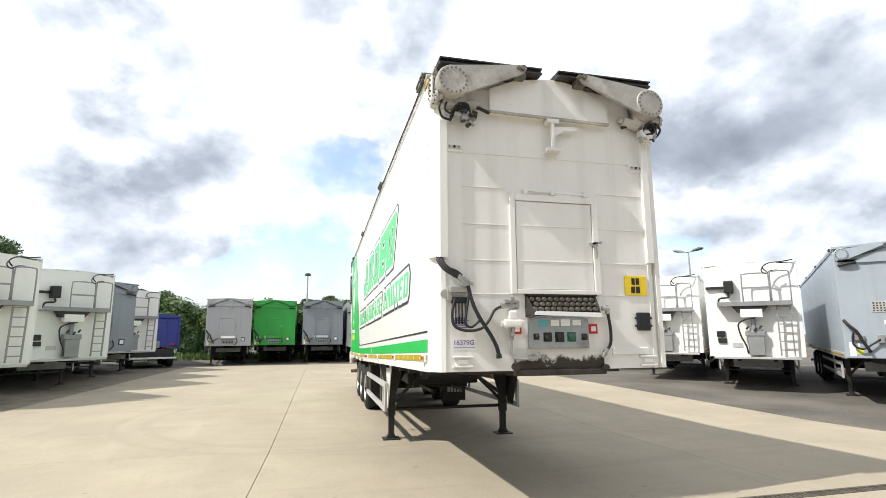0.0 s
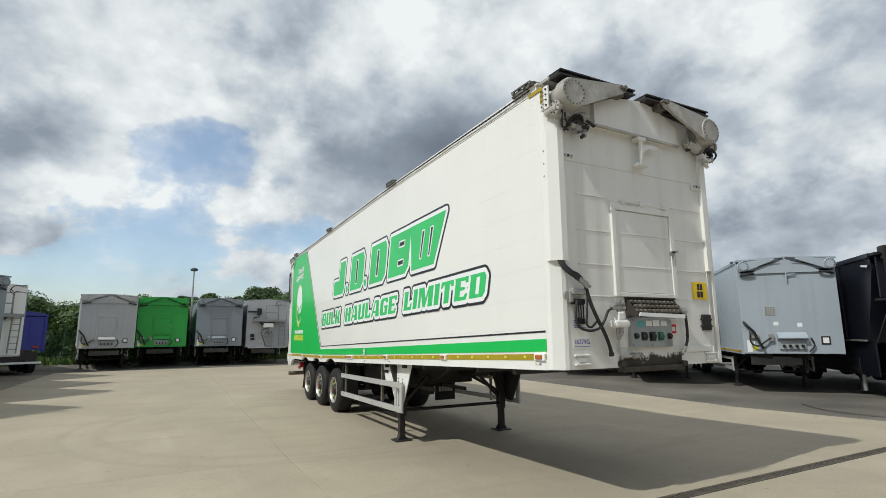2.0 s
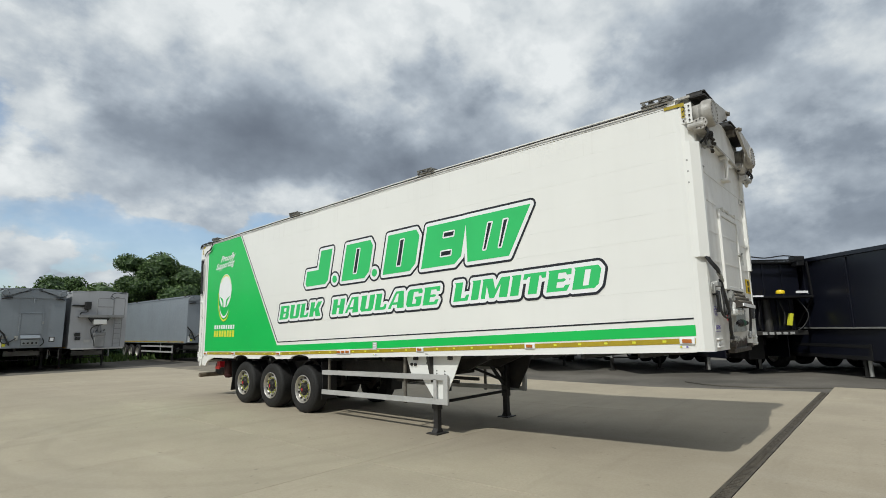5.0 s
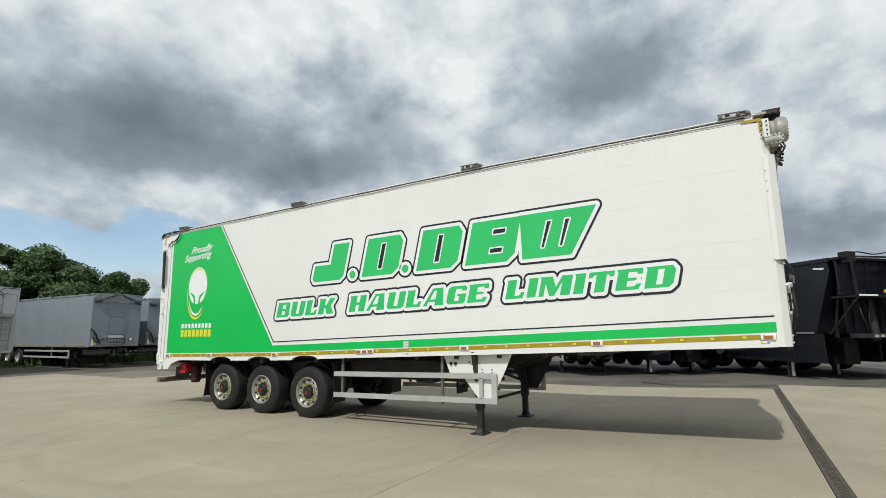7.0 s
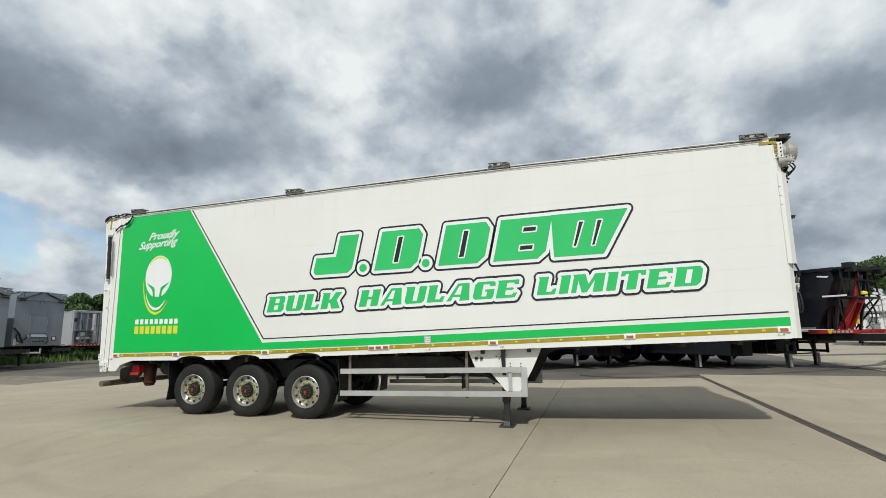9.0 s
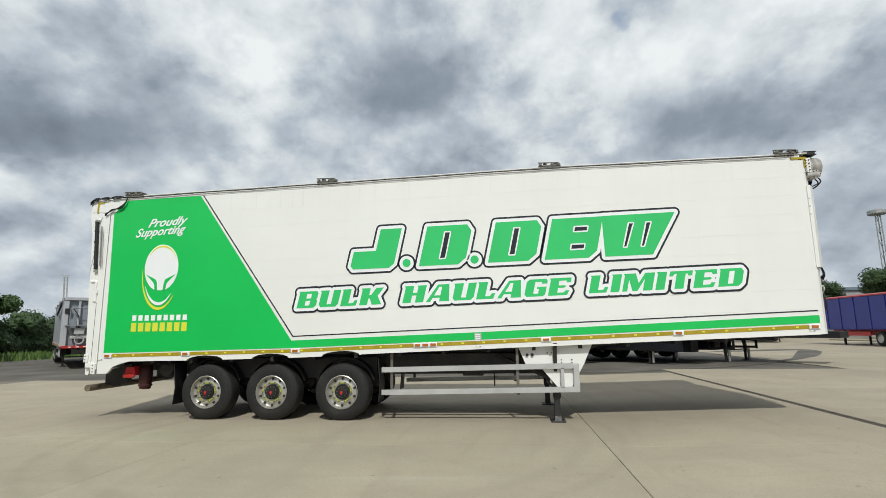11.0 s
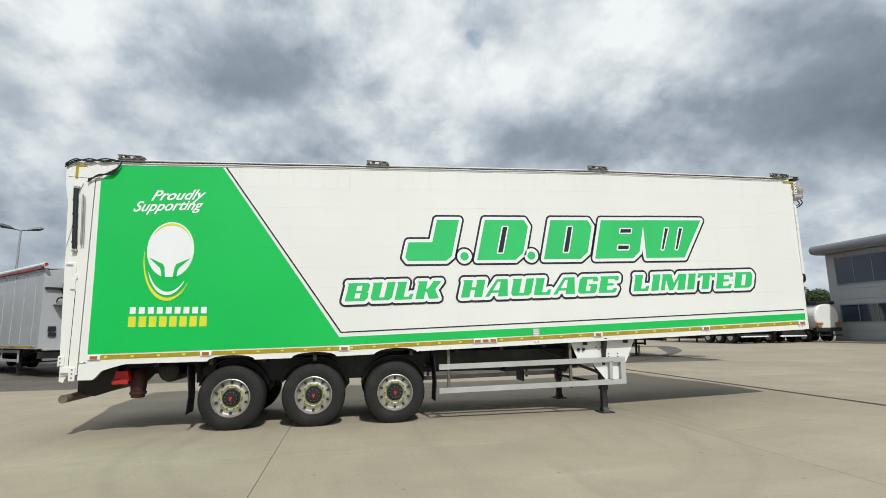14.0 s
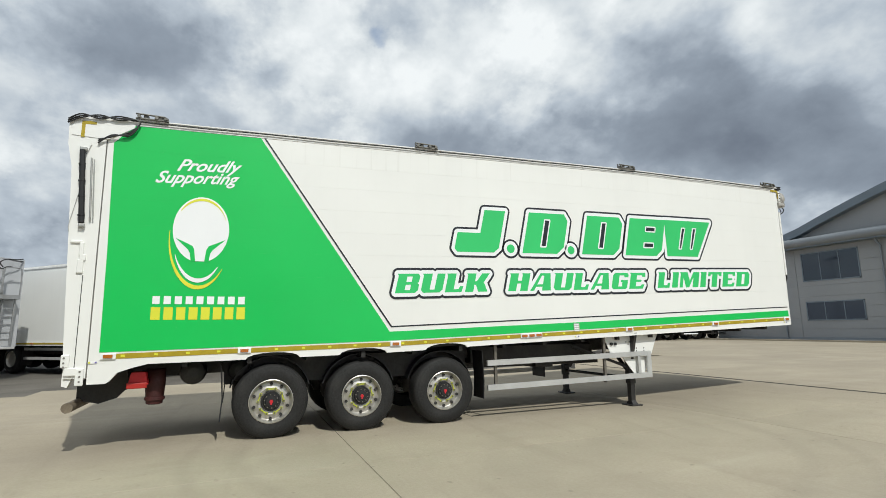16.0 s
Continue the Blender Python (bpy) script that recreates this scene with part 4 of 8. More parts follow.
    box(bm, (1.24, -0.10, 3.715), (1.40, 0.0, 3.755), 0.008)
    prism(bm, [(1.33, -0.08, 3.83), (1.36, -0.08, 3.90), (1.44, -0.08, 3.95), (1.60, -0.08, 3.965), (1.60, -0.08, 4.01), (1.42, -0.08, 4.00), (1.33, -0.08, 3.99)], (0, 1, 0), 0.02)
    part("gas_strut_bracket", bm, WHITE_DIRTY, T, "white bracket with a curved arm")
    # inspection hatch
    bm = B()
    for lo, hi in (((0.82, 2.20), (0.88, 3.26)), ((1.75, 2.20), (1.82, 3.24)), ((0.88, 3.17), (1.75, 3.24)), ((0.88, 2.20), (1.75, 2.245))):
        box(bm, (lo[0], -0.035, lo[1]), (hi[0], 0.0, hi[1]), 0.006)
    hatch = part("hatch", bm, WHITE_DIRTY, T, "framed white inspection hatch")
    bm = B()
    box(bm, (0.89, -0.022, 2.25), (1.745, -0.001, 3.165), 0.006)
    part("hatch_door", bm, WHITE_DIRTY, hatch)
    for z in (2.53, 2.90):
        bm = B()
        box(bm, (0.95, -0.027, z), (1.73, -0.020, z + 0.012), 0.002)
        part("door_rib", bm, WHITE_DIRTY, hatch)
    bm = B()
    rod(bm, (0.97, -0.03, 3.285), (1.70, -0.03, 3.262), 0.012, 8)
    for x in (1.0, 1.3, 1.68):
        box(bm, (x - 0.02, -0.045, 3.24), (x + 0.02, 0, 3.30), 0.004)
    part("hatch_hinge", bm, WHITE_DIRTY, hatch)
    bm = B()
    rod(bm, (1.76, -0.06, 2.73), (1.76, 0.0, 2.73), 0.03, 12)
    bar(bm, (1.70, -0.05, 2.73), (1.84, -0.05, 2.755), 0.02, 0.02)
    bar(bm, (1.765, -0.055, 2.72), (1.77, -0.055, 2.58), 0.024, 0.016)
    part("hatch_latch", bm, STEEL, hatch, "steel hatch latch")

    # control recess
    bm = B()
    prism(bm, [(0.97, 0, 2.20), (1.00, -0.16, 1.99), (1.00, -0.16, 1.975), (0.97, 0.0, 1.97)], (1, 0, 0), 0.02)
    prism(bm, [(1.76, 0, 2.20), (1.73, -0.16, 1.99), (1.73, -0.16, 1.975), (1.76, 0.0, 1.97)], (-1, 0, 0), 0.02)
    box(bm, (0.96, -0.03, 2.185), (1.77, 0.005, 2.215), 0.004)
    hood = part("valve_hood", bm, OIL, T, "oily hood over the hydraulic controls")
    bm = B()
    box(bm, (0.99, -0.010, 1.98), (1.74, -0.002, 2.19))
    part("hood_recess", bm, DARK_HOLE, hood)
    bm = B()
    for k in range(11):
        for j in range(3):
            x = 1.03 + 0.066 * k + 0.03 * (j % 2)
            rod(bm, (x, -0.012 - 0.035 * j, 2.15 - 0.05 * j), (x, -0.06 - 0.035 * j, 2.145 - 0.05 * j), 0.020, 10)
    pieces("hydraulic_cap", bm, CAP, hood, "rows of dusty hydraulic couplings")
    bm = B()
    prism(bm, [(1.00, -0.165, 1.985), (1.73, -0.165, 1.965), (1.73, -0.165, 2.01), (1.02, -0.165, 2.025)], (0, 1, 0), 0.012)
    part("bright_strip", bm, WHITE_VINYL, hood, "white strip along the hood edge")
    bm = B()
    box(bm, (0.985, -0.05, 1.655), (1.64, 0.0, 1.96), 0.012)
    panel = part("control_panel", bm, BOX_GREY, T, "grimy grey control panel with sockets")
    for x, z, r in ((1.06, 1.775, 0.024), (1.18, 1.77, 0.036), (1.31, 1.77, 0.040), (1.44, 1.77, 0.038), (1.585, 1.77, 0.026)):
        bm = B()
        lathe(bm, [(-0.05, r), (-0.075, r), (-0.082, r * 0.75), (-0.09, r * 0.4)], (x, 0, z), "y", 18)
        box(bm, (x - 1.25 * r, -0.056, z - 1.25 * r), (x + 1.25 * r, -0.045, z + 1.25 * r), 0.004)
        part("socket", bm, SOCKET_GREEN if x == 1.44 else HOSE, panel, "trailer socket with cap")
    for x0, x1, z0, z1, m in ((1.08, 1.19, 1.87, 1.94, TEAL), (1.22, 1.31, 1.88, 1.94, WHITE_DIRTY), (1.33, 1.43, 1.88, 1.945, WHITE_VINYL), (1.46, 1.55, 1.885, 1.94, WHITE_DIRTY)):
        bm = B()
        box(bm, (x0, -0.053, z0), (x1, -0.049, z1))
        part("sticker", bm, m, panel)
    for x, z in ((1.01, 1.68), (1.30, 1.675), (1.615, 1.68), (1.01, 1.93), (1.615, 1.93)):
        bm = B()
        rod(bm, (x, -0.058, z), (x, -0.048, z), 0.010, 6)
        part("panel_bolt", bm, STEEL, panel)
    for x in (0.87, 1.71):
        bm = B()
        box(bm, (x - 0.05, -0.008, 1.80), (x + 0.05, 0.0, 1.90))
        pieces("red_label", bm, RED, T, "red-framed warning label")
        bm = B()
        box(bm, (x - 0.022, -0.011, 1.825), (x + 0.03, -0.006, 1.875))
        pieces("label_field", bm, WHITE_DIRTY, T)
    # notch with the oil-stained bumper under the panel
    bm = B()
    box(bm, (0.83, -0.05, 1.395), (1.82, 0.03, 1.455), 0.012)
    rod(bm, (0.84, -0.07, 1.485), (0.84, 0.02, 1.485), 0.035, 14)
    rod(bm, (1.81, -0.07, 1.465), (1.81, 0.02, 1.465), 0.03, 14)
    part("coupling_bumper", bm, OIL, T, "black oil-stained front bumper bar")
    bm = B()
    box(bm, (0.84, -0.006, 1.44), (1.82, 0.001, 1.66))
    part("oil_stained_plate", bm, OIL_STAIN, T, "white plate with dark oil creeping up")
    bm = B()
    for k in range(7):
        p = Vector((0.245 + 0.022 * (k % 4), -0.085 - 0.01 * (k // 4), 2.385 - 0.022 * (k % 4) - 0.03 * (k // 4)))
        rod(bm, p, p + Vector((0.045, -0.01, -0.045)), 0.0125, 8)
        rod(bm, p + Vector((0.014, -0.003, -0.014)), p + Vector((0.026, -0.006, -0.026)), 0.018, 6)
    pieces("hose_fitting", bm, STEEL, T, "bright steel hose fitting")
    bm = B()
    for k in range(4):
        box(bm, (0.24, -0.004, 1.965 - 0.026 * k), (0.36 - 0.03 * (k % 2), 0.0, 1.969 - 0.026 * k))
    pieces("stencil_line", bm, PURPLE, T)
    # air and oil lines
    bm = B()
    for pts, r in (
        ([(0.78, -0.07, 2.02), (0.79, -0.06, 1.90), (0.79, -0.05, 1.70), (0.80, -0.05, 1.60), (0.86, -0.05, 1.565), (1.02, -0.05, 1.565)], 0.015),
    ):
        hose(bm, pts, r, 8, 5)
    part("suction_pipe", bm, GUARD, T, "bright bent oil pipe")
    bm = B()
    box(bm, (0.70, -0.12, 1.865), (0.90, -0.03, 1.945), 0.022)
    rod(bm, (0.688, -0.075, 1.905), (0.912, -0.075, 1.905), 0.036, 14)
    box(bm, (0.755, -0.11, 1.94), (0.845, -0.03, 2.03), 0.015)
    part("oil_filter", bm, WHITE_DIRTY, T, "white painted filter block")
    bm = B()
    rod(bm, (0.80, -0.07, 2.02), (0.80, -0.07, 2.16), 0.026, 12)
    rod(bm, (0.68, -0.075, 2.075), (0.86, -0.075, 2.075), 0.022, 10)
    rod(bm, (0.72, -0.08, 2.12), (0.87, -0.08, 2.115), 0.020, 10)
    for x, z in ((0.70, 2.075), (0.74, 2.12), (0.85, 2.075), (0.80, 2.15), (0.80, 1.84), (0.79, 1.80)):
        rod(bm, (x - 0.018, -0.078, z), (x + 0.018, -0.078, z), 0.031, 6)
    rod(bm, (0.79, -0.055, 1.87), (0.79, -0.055, 1.74), 0.024, 10)
    rod(bm, (0.97, -0.05, 1.565), (1.06, -0.05, 1.565), 0.028, 10)
    rod(bm, (1.00, -0.05, 1.565), (1.02, -0.05, 1.565), 0.036, 6)
    pieces("pipe_fitting", bm, STEEL, T, "bright steel pipe fitting")
    bm = B()
    hose(bm, [(1.84, -0.08, 2.04), (1.865, -0.07, 1.92), (1.88, -0.06, 1.80), (1.875, -0.05, 1.70), (1.83, -0.05, 1.63)], 0.016, 8, 5)
    part("pressure_hose", bm, HOSE, T, "black braided return hose")
    bm = B()
    rod(bm, (1.79, -0.07, 2.06), (1.86, -0.08, 2.05), 0.028, 10)
    rod(bm, (1.835, -0.075, 2.09), (1.845, -0.08, 2.00), 0.022, 6)
    rod(bm, (1.84, -0.05, 1.645), (1.77, -0.05, 1.565), 0.021, 10)
    rod(bm, (1.815, -0.05, 1.615), (1.80, -0.05, 1.60), 0.029, 6)
    pieces("hose_end", bm, STEEL, T, "bright steel hose end")
    bm = B()
    for k in range(4):
        d = 0.014 * k
        hose(bm, [(0.060 + d, 0.005 - d * 0.5, 2.57), (0.068 + d, -0.03 - d * 0.4, 2.50), (0.115 + d * 1.1, -0.07 - d * 0.3, 2.425 + d * 0.3), (0.19 + d, -0.088, 2.375 + d * 0.8), (0.27 + d * 0.5, -0.086, 2.325 + d)], 0.0135, 8, 6)
    pieces("supply_hose", bm, HOSE, T, "black hose from the corner cover")
    bm = B()
    hose(bm, [(0.345, -0.07, 2.30), (0.385, -0.09, 2.12), (0.45, -0.10, 1.97), (0.56, -0.085, 1.81), (0.63, -0.07, 1.69), (0.655, -0.07, 1.60)], 0.0195, 10, 5)
    rod(bm, (0.652, -0.072, 1.61), (0.657, -0.07, 1.572), 0.027, 10)
    part("hanging_hose", bm, HOSE, T, "thick black hanging hose")
    bm = B()
    hose(bm, [(0.22, -0.07, 2.14), (0.19, -0.08, 2.0), (0.21, -0.09, 1.88), (0.33, -0.10, 1.835), (0.47, -0.10, 1.855), (0.55, -0.10, 1.93), (0.61, -0.10, 2.03), (0.69, -0.08, 2.07)], 0.014, 8, 5)
    hose(bm, [(0.36, -0.07, 2.18), (0.33, -0.09, 2.02), (0.32, -0.09, 1.90), (0.38, -0.09, 1.87), (0.46, -0.09, 1.93)], 0.012, 8, 5)
    pieces("air_line", bm, HOSE, T, "looped black air line")
    bm = B()
    for k in range(5):
        x, z = 0.24 + 0.035 * k, 2.34 - 0.012 * k + 0.02 * (k % 2)
        rod(bm, (x - 0.04, -0.08, z + 0.03), (x + 0.02, -0.085, z - 0.01), 0.017, 8)
    box(bm, (0.17, -0.08, 2.20), (0.37, 0.0, 2.26), 0.01)
    box(bm, (0.15, -0.05, 2.12), (0.20, 0.0, 2.24), 0.008)
    part("hose_coupling", bm, STEEL, T, "steel hose couplings and manifold")
    bm = B()
    box(bm, (0.19, -0.05, 2.10), (0.36, 0.0, 2.16), 0.015)
    for k in range(4):
        rod(bm, (0.235 + 0.032 * k, -0.04, 2.11), (0.235 + 0.032 * k, -0.04, 1.95 - 0.015 * (k % 2)), 0.007, 6)
        rod(bm, (0.235 + 0.032 * k, -0.04, 1.96), (0.235 + 0.032 * k, -0.04, 1.90), 0.012, 8)
    part("control_lever", bm, HOSE, T, "black valve levers")
    bm = B()
    lathe(bm, [(-0.02, 0.045), (-0.035, 0.045), (-0.04, 0.038)], (0.13, 0, 2.19), "y", 20)
    part("pressure_gauge", bm, STEEL, T)
    bm = B()
    for k in range(4):
        box(bm, (0.22 + 0.01 * (k % 2), -0.004, 1.93 - 0.022 * k), (0.38 - 0.02 * (k % 3), 0.001, 1.938 - 0.022 * k))
    pieces("instruction_bars", bm, PURPLE, T, "small unreadable printed lines")
    # plates
    bm = B()
    box(bm, (2.11, -0.012, 2.20), (2.37, -0.001, 2.41), 0.004)
    plate = part("fleet_plate", bm, PLATE, T, "yellow plate with black bars")
    for z0, z1, x0, x1 in ((2.315, 2.385, 2.19, 2.28), (2.225, 2.295, 2.18, 2.285)):
        bm = B()
        box(bm, (x0, -0.015, z0), ((x0 + x1) / 2 - 0.006, -0.011, z1))
        box(bm, ((x0 + x1) / 2 + 0.006, -0.015, z0), (x1, -0.011, z1))
        pieces("plate_bar", bm, BLACK_VINYL, plate)
    bm = B()
    box(bm, (2.225, -0.03, 1.83), (2.38, 0.0, 2.02), 0.01)
    for z in (1.88, 1.96):
        rod(bm, (2.205, -0.015, z), (2.40, -0.015, z), 0.012, 8)
    part("document_box", bm, HOSE, T, "black document box")
    bm = B()
    box(bm, (1.92, -0.018, 1.585), (2.34, 0.0, 1.655), 0.004)
    part("blank_strip", bm, WHITE_DIRTY, T)
    bm = B()
    box(bm, (0.205, -0.003, 1.655), (0.455, 0.0, 1.775))
    stock = part("stock_label", bm, WHITE, T, "white stock number label")
    cu = bpy.data.curves.new("words", "FONT")
    cu.body, cu.size, cu.extrude, cu.offset = "16379G", 0.066, 0.0005, 0.0006
    tmp = new("words", cu)
    bpy.context.view_layer.update()
    me = bpy.data.meshes.new_from_object(tmp.evaluated_get(bpy.context.evaluated_depsgraph_get()))
    bpy.data.objects.remove(tmp)
    me.transform(pose(0.215, -0.0055, 1.70, 90, 0, 0))
    me.materials.clear()
    me.materials.append(PURPLE)
    new("stock_number", me).parent = stock
    bm = B()
    box(bm, (0.22, -0.0045, 1.672), (0.43, -0.0025, 1.677))
    part("label_line", bm, PURPLE, stock)

    # rear frame, tailgate and its gear
    bm = B()
    prism(bm, [(0.0, 12.98, 0.85), (0.0, 13.10, 0.85), (0.0, 13.10, 4.30), (0.0, 12.98, 4.30)], (1, 0, 0), 0.12)
    part("rear_post", bm, WHITE, T)
    bm = B()
    prism(bm, [(-0.004, 13.115, 0.93), (-0.004, 13.34, 0.93), (-0.004, 13.36, 1.1), (-0.004, 13.47, 3.6), (-0.004, 13.53, 3.9), (-0.004, 13.54, 4.24), (-0.004, 13.115, 4.27)], (1, 0, 0), 2.56)
    part("tailgate", bm, WHITE, T, "white tailgate frame")
    bm = B()
    prism(bm, [(-0.012, 12.80, 4.30), (-0.012, 13.50, 4.27), (-0.012, 13.5, 4.02), (-0.012, 13.1, 4.0), (-0.012, 12.80, 4.20)], (1, 0, 0), 0.01)
    part("corner_plate", bm, WHITE, T)
    for s in (0, 1):
        X = (lambda x: x) if s == 0 else (lambda x: WID - x)
        bm = B()
        rod(bm, (X(-0.035), 13.30, 2.86), (X(-0.035), 13.36, 3.82), 0.034, 14)
        for z in (2.95, 3.2, 3.4, 3.62):
            rod(bm, (X(-0.035), 13.305 + (z - 2.9) * 0.06, z), (X(-0.035), 13.308 + (z - 2.9) * 0.06, z + 0.02), 0.040, 14)
        part("tailgate_ram", bm, HOSE, T, "black hydraulic tailgate ram")
        bm = B()
        rod(bm, (X(-0.045), 13.21, 2.92), (X(-0.045), 13.25, 3.72), 0.012, 8)
        rod(bm, (X(-0.045), 13.18, 2.92), (X(-0.045), 13.22, 3.70), 0.008, 8)
        box(bm, (X(-0.06) if s == 0 else X(0.0), 13.31, 3.81), (X(0.0) if s == 0 else X(-0.06), 13.39, 3.86), 0.012)
        box(bm, (X(-0.06) if s == 0 else X(0.0), 13.26, 2.80), (X(0.0) if s == 0 else X(-0.06), 13.33, 2.85), 0.012)
        part("ram_rod", bm, STEEL, T)
        bm = B()
        for z0, z1, ya, yb in ((2.60, 2.64, 13.27, 13.40), (2.44, 2.62, 13.25, 13.30), (2.22, 2.40, 13.24, 13.31), (2.38, 2.46, 13.22, 13.29), (1.06, 1.22, 13.29, 13.38), (0.84, 1.05, 13.13, 13.22), (0.96, 1.06, 13.20, 13.34)):
            box(bm, (X(-0.03) if s == 0 else X(0.0), ya, z0), (X(0.0) if s == 0 else X(-0.03), yb, z1), 0.012)
        pieces("door_latch", bm, WHITE, T, "white bolted latch plates")
        bm = B()
        prism(bm, [(X(0.02), 13.36, 1.0), (X(0.02), 13.36, 0.84), (X(0.02), 13.30, 0.82), (X(0.02), 13.27, 0.90), (X(0.02), 13.25, 1.0)], (1 if s == 0 else -1, 0, 0), 0.08)
        part("tail_guard", bm, WHITE, T)
        bm = B()
        for y, z in ((13.345, 1.18), (13.345, 1.12), (13.345, 1.07), (13.17, 0.89), (13.17, 0.95), (13.17, 1.01)):
            rod(bm, (X(-0.036), y, z), (X(-0.028), y, z), 0.012, 8)
        pieces("latch_bolt", bm, GREASY_DARK, T)
        bm = B()
        box(bm, (X(-0.005) if s == 0 else X(0.0), 13.234, 1.05), (X(0.0) if s == 0 else X(-0.005), 13.243, 2.2))
        part("door_gap", bm, DARK_HOLE, T, "dark gap beside the tailgate")
    bm = B()
    for k in range(3):
        d = 0.025 * k
        hose(bm, [(-0.03, 13.55, 4.22 - d), (-0.05, 13.4, 4.30 - d), (-0.05, 13.2, 4.26 + d), (-0.05, 13.0, 4.32 - d), (-0.05, 12.8, 4.30), (-0.05, 12.74, 4.25), (-0.05, 12.85, 4.12 - d), (-0.05, 13.05, 4.03 + 0.5 * d), (-0.04, 13.2, 3.98 - d)], 0.0095, 8, 5)
    part("tailgate_hose", bm, HOSE, T, "tangle of black hoses at the rear top corner")
    bm = B()
    hose(bm, [(-0.015, 13.27, 3.92), (-0.012, 13.33, 3.7), (-0.010, 13.36, 3.3), (-0.010, 13.40, 3.05), (-0.010, 13.435, 2.85), (-0.010, 13.43, 2.75)], 0.0045, 6, 4)
    part("lamp_cable", bm, GUARD, T)

    # roof catches along the top rail
    for y in (0.37, 4.42, 8.62, 12.60):
        bm = B()
        z = top_z(y)
        box(bm, (-0.05, y - 0.20, z - 0.002), (0.10, y + 0.20, z + 0.018), 0.004)
        box(bm, (-0.04, y - 0.19, z + 0.016), (0.08, y - 0.02, z + 0.055), 0.012)
        box(bm, (-0.03, y + 0.05, z + 0.016), (0.07, y + 0.11, z + 0.075), 0.01)
        rod(bm, (-0.045, y - 0.15, z + 0.058), (-0.045, y + 0.20, z + 0.066), 0.012, 8)
        for dy in (-0.16, -0.05, 0.16):
            rod(bm, (-0.062, y + dy, z + 0.034), (0.04, y + dy, z + 0.034), 0.022, 10)
        rod(bm, (0.02, y + 0.17, z + 0.01), (0.02, y + 0.18, z + 0.09), 0.013, 8)
        part("roof_catch", bm, CATCH, T, "weathered steel roof catch")

    # side graphics
    P = 0.005
    gy = lambda y: line_z(y) + 0.018 * max(0.0, 1 - y / 5.5)
    side_sheet([(12.99, gy(12.99) + 0.05), (9.2, gy(9.2) + 0.05), (5.5, gy(5.5) + 0.048), (0.16, gy(0.16) + 0.053), (0.16, gy(0.16) + 0.180), (5.5, gy(5.5) + 0.178), (9.24, gy(9.24) + 0.185), (11.20, top_z(11.2) - 0.095), (12.80, top_z(12.8) - 0.095), (13.03, top_z(12.8) - 0.36), (13.0, 2.5)], P, "green_livery", GREEN, T, "green vinyl livery panel and stripe")
    side_sheet([(9.22, gy(9.2) + 0.25), (0.17, gy(0.17) + 0.246), (0.17, gy(0.17) + 0.265), (9.205, gy(9.2) + 0.270), (11.13, top_z(11.1) - 0.095), (11.155, top_z(11.1) - 0.095)], P, "black_coachline", BLACK_VINYL, T, "thin black coachline")
    for k in range(1, count):
        f = k / count
        zq = lambda y: low_z(y) + 0.10 + (top_z(y) - 0.09 - low_z(y) - 0.10) * f
        za, zb = gy(9.24) + 0.185, top_z(11.2) - 0.095
        ye = 9.24 + 1.96 * (zq(10.2) - za) / (zb - za) + 0.03
        bm = B()
        prism(bm, [(-P - 0.0010, y, z) for y, z in ((12.96, zq(12.96) - 0.0016), (ye, zq(ye) - 0.0016), (ye, zq(ye) + 0.0016), (12.96, zq(12.96) + 0.0016))], (1, 0, 0), 0.002)
        part("plank_seam", bm, GREEN, T)
    bm = B()
    prism(bm, [(-0.011, y, gy(y) + d) for y, d in ((0.17, -0.035), (5.5, -0.035), (9.2, -0.035), (12.97, -0.035), (12.97, 0.028), (9.2, 0.028), (5.5, 0.028), (0.17, 0.028))], (1, 0, 0), 0.004)
    part("reflective_tape", bm, YELLOW_TAPE, T, "yellow reflective tape")
    bm = B()
    for k in range(34):
        y = 0.5 + 0.37 * k
        box(bm, (-0.0125, y, gy(y) - 0.014), (-0.009, y + 0.045, gy(y) + 0.012))
    tagged(part("tape_mark", bm, YELLOW_VINYL, T), kind="stuff")
    for pts in (((0.30, 4.475), (0.30, 4.435), (0.10, 4.435), (0.10, 4.28), (0.06, 4.28), (0.06, 4.475)),):
        side_sheet(list(pts), 0.012, "contour_mark", YELLOW_TAPE, T, "yellow corner contour tape")
    side_sheet([(13.40, 4.22), (13.24, 4.225), (13.24, 4.185), (13.36, 4.18), (13.36, 4.0), (13.40, 4.0)], 0.016, "contour_mark", YELLOW_TAPE, T)
    for y in (0.26, 2.41, 4.62, 6.60, 6.74, 6.88, 9.15, 11.30, 12.89):
        bm = B()
        box(bm, (-0.030, y - 0.085 if not 6.5 < y < 7 else y - 0.07, gy(y) - 0.040), (0.0, y + 0.085 if not 6.5 < y < 7 else y + 0.07, gy(y) + 0.036), 0.008)
        lamp = part("side_marker_lamp", bm, WHITE_VINYL, T, "side marker lamp")
        bm = B()
        box(bm, (-0.042, y - 0.052, gy(y) - 0.024), (-0.028, y + 0.052, gy(y) + 0.020), 0.005)
        part("lens", bm, AMBER, lamp, "amber lens")
    side_sheet([(5.86, gy(5.8) + 0.02), (5.74, gy(5.8) + 0.02), (5.74, gy(5.8) + 0.16), (5.86, gy(5.8) + 0.16)], 0.013, "load_label", GUARD, T)
